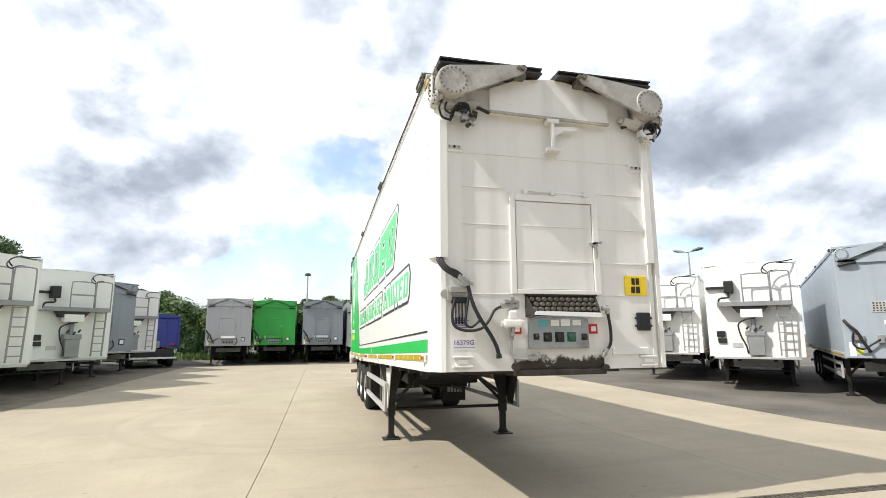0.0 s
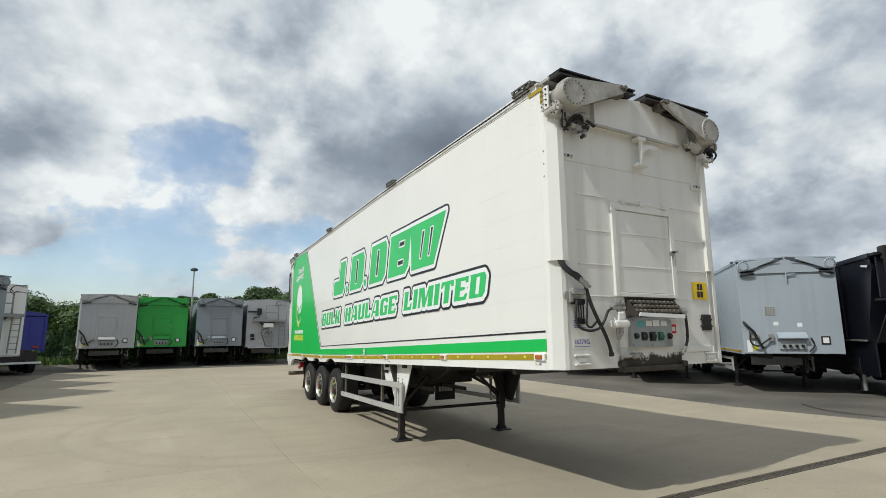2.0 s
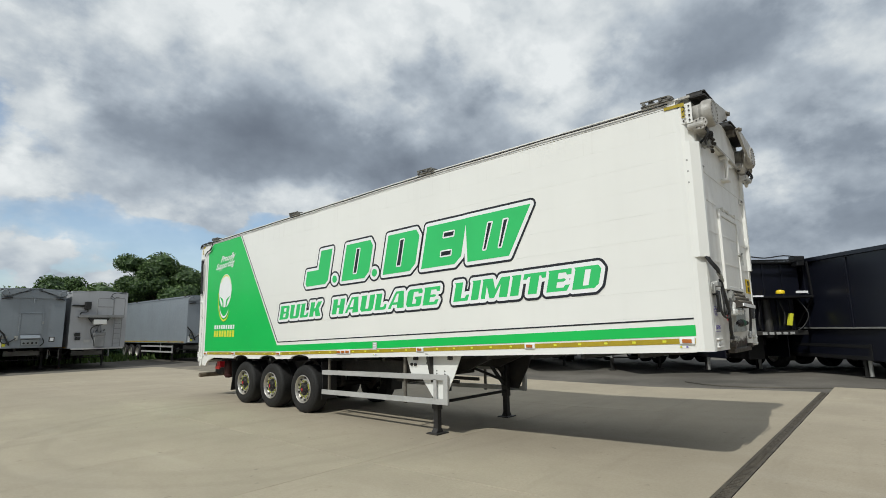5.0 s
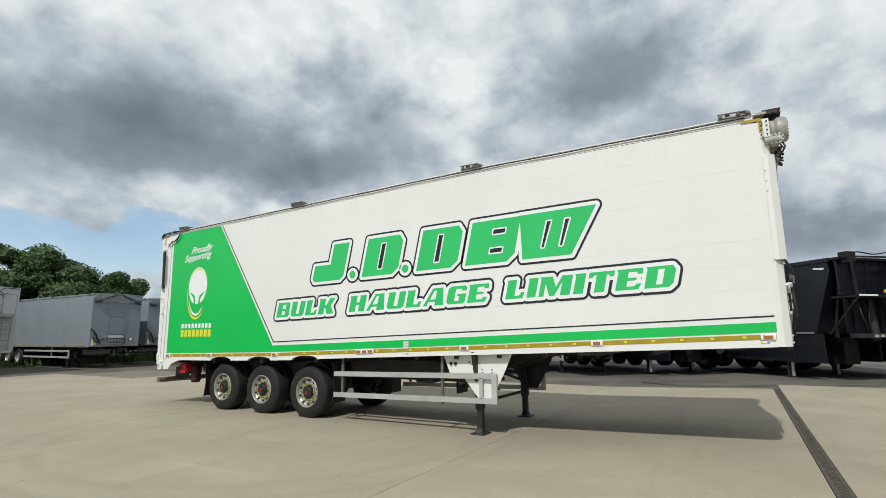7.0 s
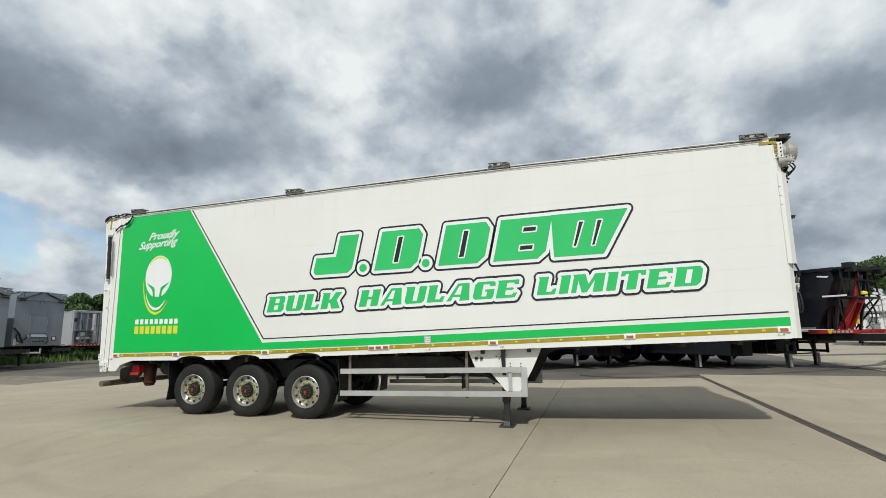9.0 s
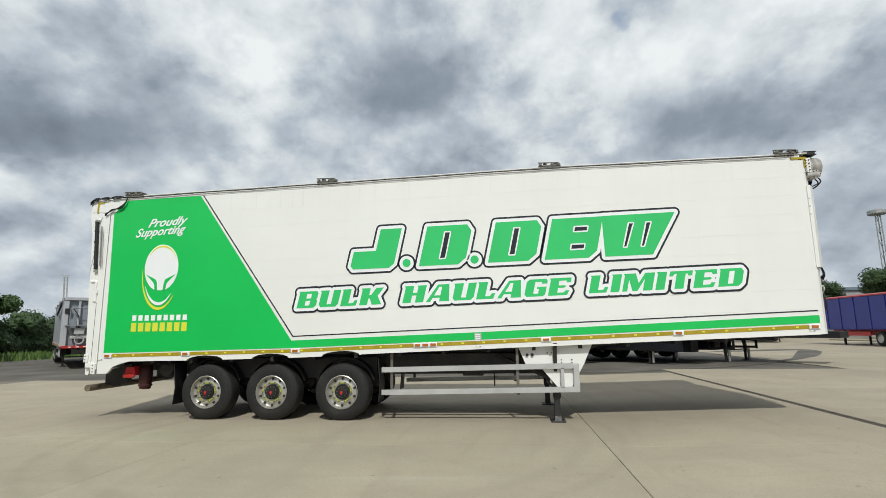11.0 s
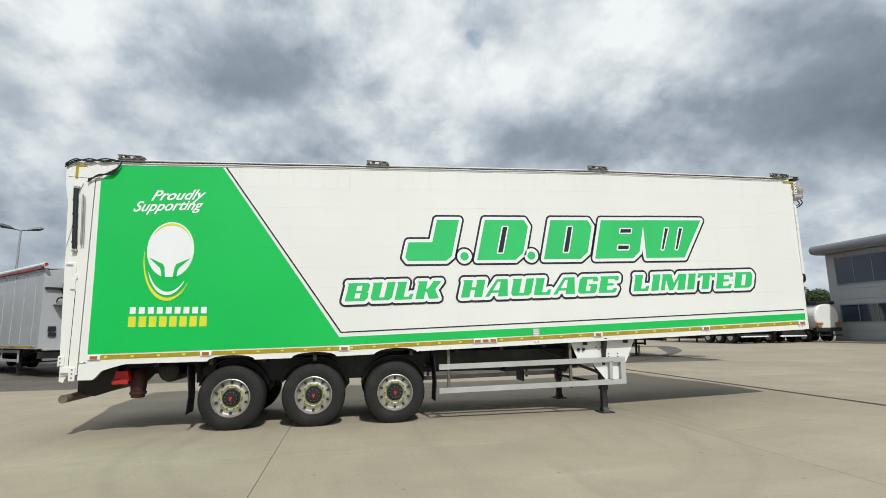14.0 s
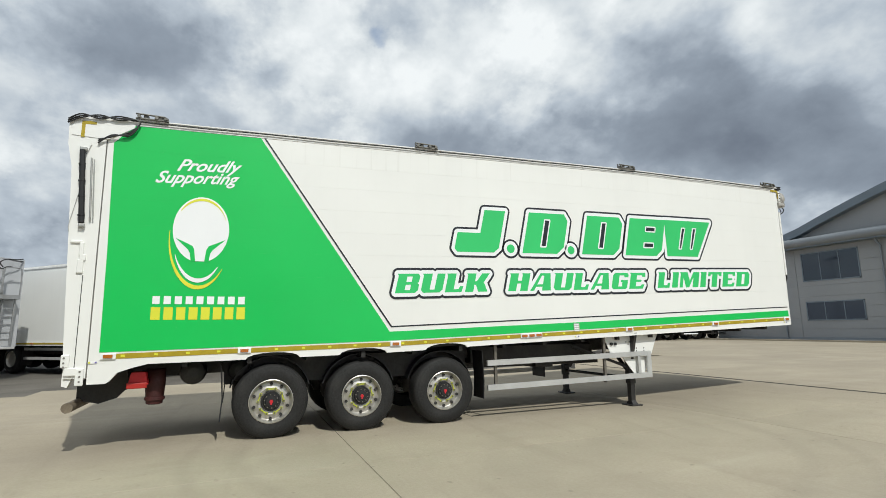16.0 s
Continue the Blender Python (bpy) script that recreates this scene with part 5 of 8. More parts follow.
    for k in range(4):
        side_sheet([(5.85, gy(5.8) + 0.03 + 0.033 * k), (5.76, gy(5.8) + 0.03 + 0.033 * k), (5.76, gy(5.8) + 0.045 + 0.033 * k), (5.85, gy(5.8) + 0.045 + 0.033 * k)], 0.016, "label_line", WHITE_VINYL, T)
    for y in (0.30, 5.8, 13.05):
        side_sheet([(y + 0.05, gy(y) - 0.08), (y - 0.05, gy(y) - 0.08), (y - 0.05, gy(y) - 0.055), (y + 0.05, gy(y) - 0.055)], 0.012, "small_label", WHITE_VINYL, T)
        for q, m in ((0.034, YELLOW_VINYL), (-0.034, PURPLE)):
            side_sheet([(y + q + 0.012, gy(y) - 0.078), (y + q - 0.012, gy(y) - 0.078), (y + q - 0.009, gy(y) - 0.058), (y + q + 0.009, gy(y) - 0.058)], 0.0145, "label_sign", m, T)

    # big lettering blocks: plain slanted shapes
    def chunk(outline, holes=(), lift=0.0):
        """outline and holes of (u, v); u runs forward from the rear, v up."""
        to = lambda pts: [(14.05 - OY - u, v) for u, v in pts]
        ob = None
        for d, m, push, name in ((0.092, BLACK_VINYL, 0.004 + lift, "lettering_block"), (0.058, WHITE_VINYL, 0.0065 + lift, "inner_border"), (0.0, GREEN_TEXT, 0.009 + lift, "green_face")):
            bm = B()
            prism(bm, [(-push, y, z) for y, z in to(grow(outline, d))], (1, 0, 0), 0.003)
            made = part(name, bm, m, ob or T, "green block with white and black border" if ob is None else "")
            ob = ob or made
        for h in holes:
            for d, m, push, name in ((0.022, WHITE_VINYL, 0.0105 + lift, "slit_border"), (-0.004, BLACK_VINYL, 0.012 + lift, "dark_slit")):
                bm = B()
                prism(bm, [(-push, y, z) for y, z in to(grow(h, d))], (1, 0, 0), 0.003)
                part(name, bm, m, ob)

    def tilt(pts, u0, v0, k=0.22, rise=0.021):
        return [(u0 + x + k * y, v0 + y + rise * x) for x, y in pts]
    H = 0.735
    base = lambda u0: 2.717 + 0.0235 * (u0 - 1.02)
    chunk(tilt([(0.06, 0), (0.74, 0), (0.82, 0.08), (0.82, H), (0.42, H), (0.42, 0.33), (0.0, 0.33), (0.0, 0.06)], 1.10, base(1.10)))
    for u in (2.17, 3.42):
        ring = [(u + 0.075 * math.cos(2 * math.pi * k / 20), base(u) + 0.07 + 0.075 * math.sin(2 * math.pi * k / 20)) for k in range(20)]
        chunk(ring)
    for u0 in (2.40, 3.66):
        chunk(tilt([(0.0, 0), (0.72, 0), (0.84, 0.12), (0.84, H - 0.12), (0.74, H), (0.0, H)], u0, base(u0)), [tilt([(0.36, 0.13), (0.45, 0.13), (0.45, H - 0.13), (0.36, H - 0.13)], u0, base(u0))])
    chunk(tilt([(-0.03, 0), (0.74, 0), (0.86, 0.12), (0.86, H), (-0.03, H)], 4.70, base(4.70)), [tilt([(0.40, z0), (0.62, z0), (0.62, z0 + 0.075), (0.40, z0 + 0.075)], 4.70, base(4.70)) for z0 in (0.17, 0.49)])
    chunk(tilt([(0.05, 0.0), (0.86, 0.0), (1.19, H), (-0.06, H)], 5.67, base(5.67), 0.12), [tilt([(x, 0.16), (x + 0.04, 0.16), (x + 0.13, H - 0.16), (x + 0.06, H - 0.16)], 5.67, base(5.67), 0.12) for x in (0.36, 0.66)], 0.0012)

    # haulage words: heavy slanted capitals, each with a white and a black rim round it
    def heavy_word(text, ya, yb, z, cap, rise):
        flat, faces, pen = [], [], 0.0
        for c in text:
            wide, shapes = SLAB_GLYPHS[c]
            for shape in shapes:
                faces.append(tuple(range(len(flat), len(flat) + len(shape))))
                flat += [(pen + x + 0.24 * y, y) for x, y in shape]
            pen += wide + 0.17
        lo, hi = min(x for x, _ in flat), max(x for x, _ in flat)
        fx = (ya - yb) / (hi - lo)
        flat = [((x - lo) * fx, y * cap) for x, y in flat]
        back = None
        for reach, m, push, name in ((0.092, BLACK_VINYL, 0.0045, "lettering"), (0.056, WHITE_VINYL, 0.0066, "lettering_border"), (0.0, GREEN_TEXT, 0.0092, "lettering_face")):
            bm = B()
            if reach:
                shifts = [(q * reach * math.cos(2 * math.pi * k / (14 if q < 1 else 30)), q * reach * math.sin(2 * math.pi * k / (14 if q < 1 else 30))) for q in (0.5, 1.0) for k in range(14 if q < 1 else 30)]
            else:
                shifts = [(0.0, 0.0)]
            for k, (du, dv) in enumerate(shifts):
                vs = [bm.verts.new((-push - 0.00004 * k, ya - OY - u - du, z + v + rise * u + dv)) for u, v in flat]
                for f in faces:
                    bm.faces.new([vs[i] for i in f])
            bmesh.ops.recalc_face_normals(bm, faces=bm.faces[:])
            made = part(name, bm, m, back or T, "green words with white and black border" if back is None else "")
            back = back or made

    for text, ya, yb, z in (("BULK", 13.96, 12.30, 2.020), ("HAULAGE", 11.96, 8.93, 2.080), ("LIMITED", 8.65, 6.06, 2.190)):
        heavy_word(text, ya, yb, z, 0.305, 0.0305)

    # supporter graphics
    lettering("Proudly", 0.235, (17.08 - OY, 3.665), 0.06, 0.55, 1.06, 0.0045, 0.0085, "script_lettering", WHITE_VINYL, T, "white script lettering")
    lettering("Supporting", 0.235, (17.33 - OY, 3.475), 0.06, 0.55, 0.98, 0.0045, 0.0085, "script_lettering", WHITE_VINYL, T)
    cy, cz = 16.72 - OY, 2.83

    def oval(a, b, oy=0.0, oz=0.0, lo=0.0, hi=2 * math.pi, n=40):
        return [(cy + oy - a * math.cos(lo + (hi - lo) * k / n), cz + oz + b * math.sin(lo + (hi - lo) * k / n)) for k in range(n + (0 if hi - lo > 6.2 else 1))]

    def crescent(a0, b0, o0, a1, b1, o1, lo, hi, name, m, push):
        outer = oval(a0, b0, o0[0], o0[1], lo, hi, 24)
        inner = oval(a1, b1, o1[0], o1[1], lo, hi, 24)
        side_sheet(outer + inner[::-1], push, name, m, T)
    oval_pts = [(y, max(z, 2.42)) for y, z in oval(0.35, 0.455, 0, 0.03)]
    side_sheet(oval_pts, 0.0085, "emblem", WHITE_VINYL, T, "white oval emblem with yellow arcs")
    crescent(0.325, 0.435, (0, 0.03), 0.325, 0.40, (0, 0.03), 0.35, 2.5, "emblem_arc", YELLOW_VINYL, 0.011)
    for s in (-1, 1):
        side_sheet([(cy + s * q, z) for q, z in ((0.31, 2.73), (0.10, 2.63), (0.075, 2.58), (0.055, 2.415), (0.11, 2.415), (0.125, 2.53), (0.15, 2.575))], 0.011, "emblem_slit", GREEN, T)
    def lower_arc(mid_y, mid_z, a, b, lo, hi, thick, m, push):
        outer, inner = [], []
        for k in range(25):
            t = math.radians(lo + (hi - lo) * k / 24)
            w = thick * math.sin(math.pi * (0.04 + 0.92 * k / 24)) ** 0.8
            outer.append((mid_y - OY + -a * math.cos(t), mid_z + b * math.sin(t)))
            inner.append((mid_y - OY - (a - 0.6 * w) * math.cos(t), mid_z + (b - w) * math.sin(t)))
        side_sheet(outer + inner[::-1], push, "emblem_arc", m, T)
    lower_arc(16.735, 2.73, 0.375, 0.69, 172, 323, 0.055, YELLOW_VINYL, 0.0115)
    lower_arc(16.735, 2.69, 0.31, 0.56, 200, 322, 0.058, WHITE_VINYL, 0.0125)
    for k in range(9):
        y = 17.25 - OY - 0.13 * k
        side_sheet([(y, 1.84), (y - 0.085, 1.84), (y - 0.085, 1.945), (y, 1.945)], 0.0085, "white_bar", WHITE_VINYL, T)
    for k in range(8):
        y = 17.26 - OY - 0.148 * k
        side_sheet([(y, 1.635), (y - 0.108, 1.635), (y - 0.108, 1.80), (y, 1.80)], 0.0085, "yellow_bar", YELLOW_VINYL, T)

    # chassis
    for x in (0.75, 1.72):
        bm = B()
        prism(bm, [(x, y, z) for y, z in ((0.5, low_z(0.5) + 0.01), (3.6, low_z(3.6) - 0.06), (4.2, 1.02), (12.6, 0.86), (13.2, 0.84), (13.2, 1.10), (9.2, low_z(9.2) + 0.02), (0.5, low_z(0.5) + 0.03))], (1, 0, 0), 0.08)
        part("chassis_beam", bm, BLACK_STEEL, T, "black chassis beam")
    for k in range(16):
        y = 0.8 + 0.8 * k
        bm = B()
        box(bm, (0.06, y, low_z(y) + 0.005 - 0.07), (WID - 0.06, y + 0.06, low_z(y) + 0.02))
        part("cross_member", bm, BLACK_STEEL, T)
    bm = B()
    box(bm, (0.45, 0.5, low_z(1.2) - 0.02), (2.1, 2.2, low_z(1.2) + 0.01))
    rod(bm, (1.275, 1.3, low_z(1.2) - 0.11), (1.275, 1.3, low_z(1.2)), 0.045, 16)
    part("kingpin_plate", bm, OIL, T, "greasy kingpin plate")
    # axles, suspension and wheels
    for c in (8.30, 9.637, 10.92):
        bm = B()
        rod(bm, (0.3, c, 0.525), (2.25, c, 0.525), 0.065, 14)
        axle = part("axle", bm, BLACK_STEEL, T)
        for x in (0.72, 1.76):
            bm = B()
            prism(bm, [(x, c - 0.55, 1.0), (x, c - 0.42, 1.0), (x, c - 0.42, 0.62), (x, c - 0.50, 0.52), (x, c - 0.58, 0.62)], (1, 0, 0), 0.09)
            bar(bm, (x + 0.045, c - 0.48, 0.60), (x + 0.045, c + 0.42, 0.50), 0.08, 0.06)
            lathe(bm, [(0.44, 0.09), (0.54, 0.135), (0.72, 0.135), (0.88, 0.11)], (x + 0.045, c + 0.38, 0.0), "z", 18)
            part("air_suspension", bm, BLACK_STEEL, axle)
        for x, s in ((0.10, -1), (WID - 0.10, 1)):
            wheel("wheel", s, (x, c, 0.500), T)
            bm = B()
            lathe(bm, [(0.30 * -s, 0.20), (0.42 * -s, 0.20), (0.44 * -s, 0.12)], (x, c, 0.525), "x", 20)
            part("brake_drum", bm, OIL, axle)
    for c in (8.30, 9.637, 10.92):
        for x0 in (0.32, WID - 0.70):
            bm = B()
            outer, inner = [], []
            for k in range(13):
                t = math.radians(15 + 150 * k / 12)
                outer.append((x0, c + 0.57 * math.cos(t), 0.54 + 0.57 * math.sin(t)))
                inner.append((x0, c + 0.555 * math.cos(t), 0.54 + 0.555 * math.sin(t)))
            prism(bm, outer + inner[::-1], (1, 0, 0), 0.38)
            part("mudguard", bm, HOSE, T, "black plastic mudguard")
    # black panels added behind the wheels, in place of the deep shade there
    bm = B()
    box(bm, (0.52, 7.75, 0.72), (0.56, 11.55, 1.10))
    box(bm, (1.99, 7.75, 0.72), (2.03, 11.55, 1.10))
    pieces("inner_valance", bm, BLACK_STEEL, T)
    bm = B()
    box(bm, (0.62, 5.0, 0.86), (2.0, 7.6, 1.16), 0.02)
    part("floor_drive_housing", bm, BLACK_STEEL, T, "black floor drive housing")
    # mudflaps
    for y, z0, z1, mat in ((11.58, 0.27, 1.02, HOSE), (7.62, 0.33, 1.10, HOSE)):
        for x in (0.10, WID - 0.48):
            bm = B()
            prism(bm, [(x, y - 0.012, z0), (x + 0.02, y - 0.035, z0 + 0.3), (x, y, z1), (x + 0.38, y, z1), (x + 0.38, y - 0.03, z0 + 0.3), (x + 0.38, y - 0.012, z0)], (0, 1, 0), 0.015)
            part("mudflap", bm, mat, T, "black rubber mudflap")
    # tanks, fire-extinguisher box, lamps under the tail
    bm = B()
    prism(bm, [(0.22, y, z) for y, z in ((12.46, 0.80), (12.70, 0.78), (12.66, 0.96), (12.50, 0.96))], (1, 0, 0), 0.20)
    part("red_lamp_box", bm, RED, T, "red box under the tail")
    bm = B()
    box(bm, (0.190, 12.47, 0.755), (0.222, 12.705, 0.830), 0.010)
    part("red_lip", bm, RED_PAINT, T, "faded red lip of the box")
    bm = B()
    lathe(bm, [(0.52, 0.07), (0.53, 0.10), (0.57, 0.105), (0.58, 0.125), (0.61, 0.125), (0.62, 0.11), (0.80, 0.125), (0.98, 0.12)], (0.44, 12.40, 0), "z", 18)
    part("filter_canister", bm, OILY_RED, T, "oily black and dark red canister")
    for y, r in ((11.95, 0.17), (11.35, 0.15)):
        bm = B()
        lathe(bm, [(0.25, r * 0.4), (0.30, r * 0.9), (0.36, r), (1.4, r), (1.46, r * 0.9), (1.5, r * 0.4)], (0.1, y, 0.92), "x", 20)
        part("air_tank", bm, BLACK_STEEL, T, "black air tank")
    bm = B()
    prism(bm, [(0.48, 12.75, 1.02), (0.48, 13.3, 0.86), (0.48, 13.3, 0.62), (0.48, 13.05, 0.56), (0.48, 12.85, 0.62), (0.48, 12.72, 0.76)], (1, 0, 0), 0.05)
    prism(bm, [(2.02, 12.75, 1.02), (2.02, 13.3, 0.86), (2.02, 13.3, 0.62), (2.02, 13.05, 0.56), (2.02, 12.85, 0.62), (2.02, 12.72, 0.76)], (1, 0, 0), 0.05)
    pieces("bumper_bracket", bm, BLACK_STEEL, T)
    bm = B()
    lathe(bm, [(0.02, 0.03), (0.02, 0.062), (2.53, 0.062), (2.53, 0.03)], (0, 13.28, 0.58), "x", 20)
    part("rear_bumper", bm, RUSTY, T, "round rusty rear underrun bar")
    # landing legs
    for x in (0.23, 2.30):
        bm = B()
        box(bm, (x - 0.065, 4.39, 0.40), (x + 0.065, 4.52, 1.30), 0.008)
        leg = part("landing_leg", bm, BLACK_STEEL, T, "black landing leg")
        bm = B()
        box(bm, (x - 0.05, 4.405, 0.035), (x + 0.05, 4.505, 0.42), 0.006)
        part("inner_leg", bm, BLACK_STEEL, leg)
        bm = B()
        box(bm, (x - 0.15, 4.33, 0.0), (x + 0.15, 4.58, 0.022), 0.006)
        prism(bm, [(x - 0.09, 4.40, 0.02), (x - 0.05, 4.40, 0.09), (x + 0.05, 4.40, 0.09), (x + 0.09, 4.40, 0.02)], (0, 1, 0), 0.11)
        part("foot", bm, BLACK_STEEL, leg)
        bm = B()
        s = 1 if x < 1 else -1
        prism(bm, [(x - 0.24, 4.44, 1.34), (x + 0.24, 4.44, 1.34), (x + 0.08, 4.44, 0.78), (x - 0.08, 4.44, 0.78)], (0, 1, 0), 0.06)
        bar(bm, (x + s * 0.05, 4.46, 0.62), (x + s * 0.55, 4.46, 1.10), 0.05, 0.05)
        bar(bm, (x, 4.50, 0.70), (x + s * 0.4, 5.5, 1.12), 0.05, 0.05)
        part("leg_brace", bm, BLACK_STEEL, leg)
    bm = B()
    rod(bm, (0.23, 4.455, 0.50), (2.30, 4.455, 0.50), 0.028, 10)
    part("leg_cross_shaft", bm, BLACK_STEEL, T)
    # white gusset plate behind the near leg
    for x in (0.13, WID - 0.15):
        bm = B()
        prism(bm, [(x, y, z) for y, z in ((3.82, low_z(3.8)), (5.10, low_z(5.1)), (4.98, 0.98), (4.72, 0.92), (4.42, 0.56), (4.22, 0.55), (3.98, 0.97))], (1, 0, 0), 0.015)
        gus = part("gusset_plate", bm, WHITE if x < 1 else BLACK_STEEL, T, "white folded gusset plate" if x < 1 else "black folded gusset plate")
        bm = B()
        for y, z in ((4.52, 1.17), (4.55, 1.13), (4.6, 1.17), (4.36, 1.05), (4.36, 1.0), (4.18, 1.05), (4.18, 1.0)):
            rod(bm, (x - 0.006, y, z), (x + 0.002, y, z), 0.012, 8)
        pieces("rivet", bm, BLACK_STEEL, gus)
        bm = B()
        for y in (4.95, 4.86):
            rod(bm, (x - 0.03, y, 1.14), (x, y, 1.14), 0.026, 12)
        pieces("air_button", bm, HOSE, gus)
    # side guards
    for x, s in ((0.06, 1), (WID - 0.10, -1)):
        bm = B()
        prism(bm, [(x, y, z) for y, z in ((4.08, 0.997), (7.55, 0.940), (7.55, 0.850), (4.08, 0.907))], (1, 0, 0), 0.04)
        rail = part("guard_rail", bm, GUARD, T, "grey side guard rail")
        bm = B()
        prism(bm, [(x, y, z) for y, z in ((4.08, 0.60), (7.55, 0.545), (7.55, 0.455), (4.08, 0.51))], (1, 0, 0), 0.04)
        part("lower_guard_rail", bm, GUARD, T, "grey side guard rail")
        bm = B()
        box(bm, (x - 0.003, 4.07, 0.505), (x + 0.043, 4.17, 0.99), 0.012)
        box(bm, (x + 0.0, 4.33, 0.58), (x + 0.035, 4.39, 0.92), 0.006)
        part("guard_end", bm, GUARD, T)
        for y in (5.1, 7.35):
            bm = B()
            box(bm, (x + 0.042, y, 0.46), (x + 0.085, y + 0.05, low_z(y) + 0.01), 0.004)
            part("guard_post", bm, CAP, T)
    # underside boxes
    bm = B()
    box(bm, (0.85, 5.75, 0.72), (2.0, 6.15, 1.12), 0.02)
    part("equipment_box", bm, BLACK_STEEL, T, "black equipment box under the floor")
    bm = B()
    box(bm, (1.44, 5.55, 0.47), (1.90, 5.57, 1.04), 0.006)
    flap = part("front_mudflap", bm, HOSE, T, "black mudflap with pale bars")
    bm = B()
    for k in range(5):
        box(bm, (1.52 + 0.066 * k, 5.545, 0.64), (1.57 + 0.066 * k, 5.551, 0.74))
    pieces("flap_bar", bm, GUARD, flap)
    bm = B()
    bar(bm, (1.0, 4.6, 0.78), (1.0, 8.0, 0.78), 0.05, 0.06)
    bar(bm, (1.6, 4.6, 0.78), (1.6, 8.0, 0.78), 0.05, 0.06)
    pieces("pipe_run", bm, BLACK_STEEL, T)


make_ground()
make_pavement()
make_patch()
make_drain()
make_main_trailer()

# ---- parked vehicles round the yard ----
def run_gear(T, axles, tail, floor, paint=None, legs_y=2.6, detail=False, guard=None):
    """Chassis beams, wheels, landing legs and guards under a parked trailer whose front is at y = 0."""
    paint = paint or BLACK_STEEL
    guard = guard or GUARD
    for x in (-0.55, 0.45):
        bm = B()
        prism(bm, [(x, 0.4, floor - 0.16), (x, legs_y, floor - 0.20), (x, legs_y + 0.8, floor - 0.36), (x, tail, floor - 0.36), (x, tail, floor), (x, 0.4, floor)], (1, 0, 0), 0.1)
        part("chassis_beam", bm, paint, T)
    for y in axles:
        bm = B()
        rod(bm, (-1.0, y, 0.525), (1.0, y, 0.525), 0.07, 10)
        box(bm, (-0.62, y - 0.1, 0.5), (-0.42, y + 0.1, floor - 0.2))
        box(bm, (0.42, y - 0.1, 0.5), (0.62, y + 0.1, floor - 0.2))
        part("axle", bm, BLACK_STEEL, T)
        for x, s in ((-1.20, -1), (1.20, 1)):
            wheel("wheel", s, (x, y, 0.525), T, detail)
    for x in (-1.0, 1.0):
        bm = B()
        box(bm, (x - 0.06, legs_y, 0.35), (x + 0.06, legs_y + 0.12, floor), 0.006)
        bar(bm, (x, legs_y + 0.06, 0.55), (x * 0.55, legs_y + 0.06, floor - 0.1), 0.06, 0.06)
        leg = part("landing_leg", bm, BLACK_STEEL, T)
        bm = B()
        box(bm, (x - 0.045, legs_y + 0.015, 0.02), (x + 0.045, legs_y + 0.105, 0.4))
        box(bm, (x - 0.13, legs_y - 0.06, 0.0), (x + 0.13, legs_y + 0.18, 0.022))
        part("foot", bm, BLACK_STEEL, leg)
        s = -1 if x < 0 else 1
        for z in (0.52, 0.86):
            bm = B()
            box(bm, (s * 1.17 - 0.02, legs_y - 0.35, z), (s * 1.17 + 0.02, axles[0] - 0.75, z + 0.10), 0.006)
            part("guard_rail", bm, guard, T)
        bm = B()
        box(bm, (s * 1.17 - 0.025, legs_y - 0.40, 0.50), (s * 1.17 + 0.025, legs_y - 0.30, 0.98), 0.006)
        box(bm, (s * 1.15 - 0.02, legs_y + 1.6, 0.52), (s * 1.15 + 0.02, legs_y + 1.66, floor))
        pieces("guard_post", bm, guard, T)
        bm = B()
        box(bm, (s * 1.0 - 0.19, axles[0] - 0.66, 0.3), (s * 1.0 + 0.19, axles[0] - 0.645, floor - 0.05))
        part("mudflap", bm, HOSE, T)
    bm = B()
    bar(bm, (-1.0, legs_y + 0.06, 0.48), (1.0, legs_y + 0.06, 0.48), 0.05, 0.05)
    part("leg_cross_shaft", bm, BLACK_STEEL, T)
    bm = B()
    box(bm, (-0.72, legs_y - 0.9, floor - 0.42), (0.72, legs_y - 0.8, floor - 0.16), 0.01)
    box(bm, (-0.62, legs_y - 0.93, floor - 0.36), (0.62, legs_y - 0.9, floor - 0.28))
    part("front_cross_beam", bm, RAIL_GREY if guard is GUARD else guard, T)
    bm = B()
    rod(bm, (-1.2, tail - 0.05, 0.55), (1.2, tail - 0.05, 0.55), 0.06, 10)
    part("rear_bumper", bm, STEEL, T)


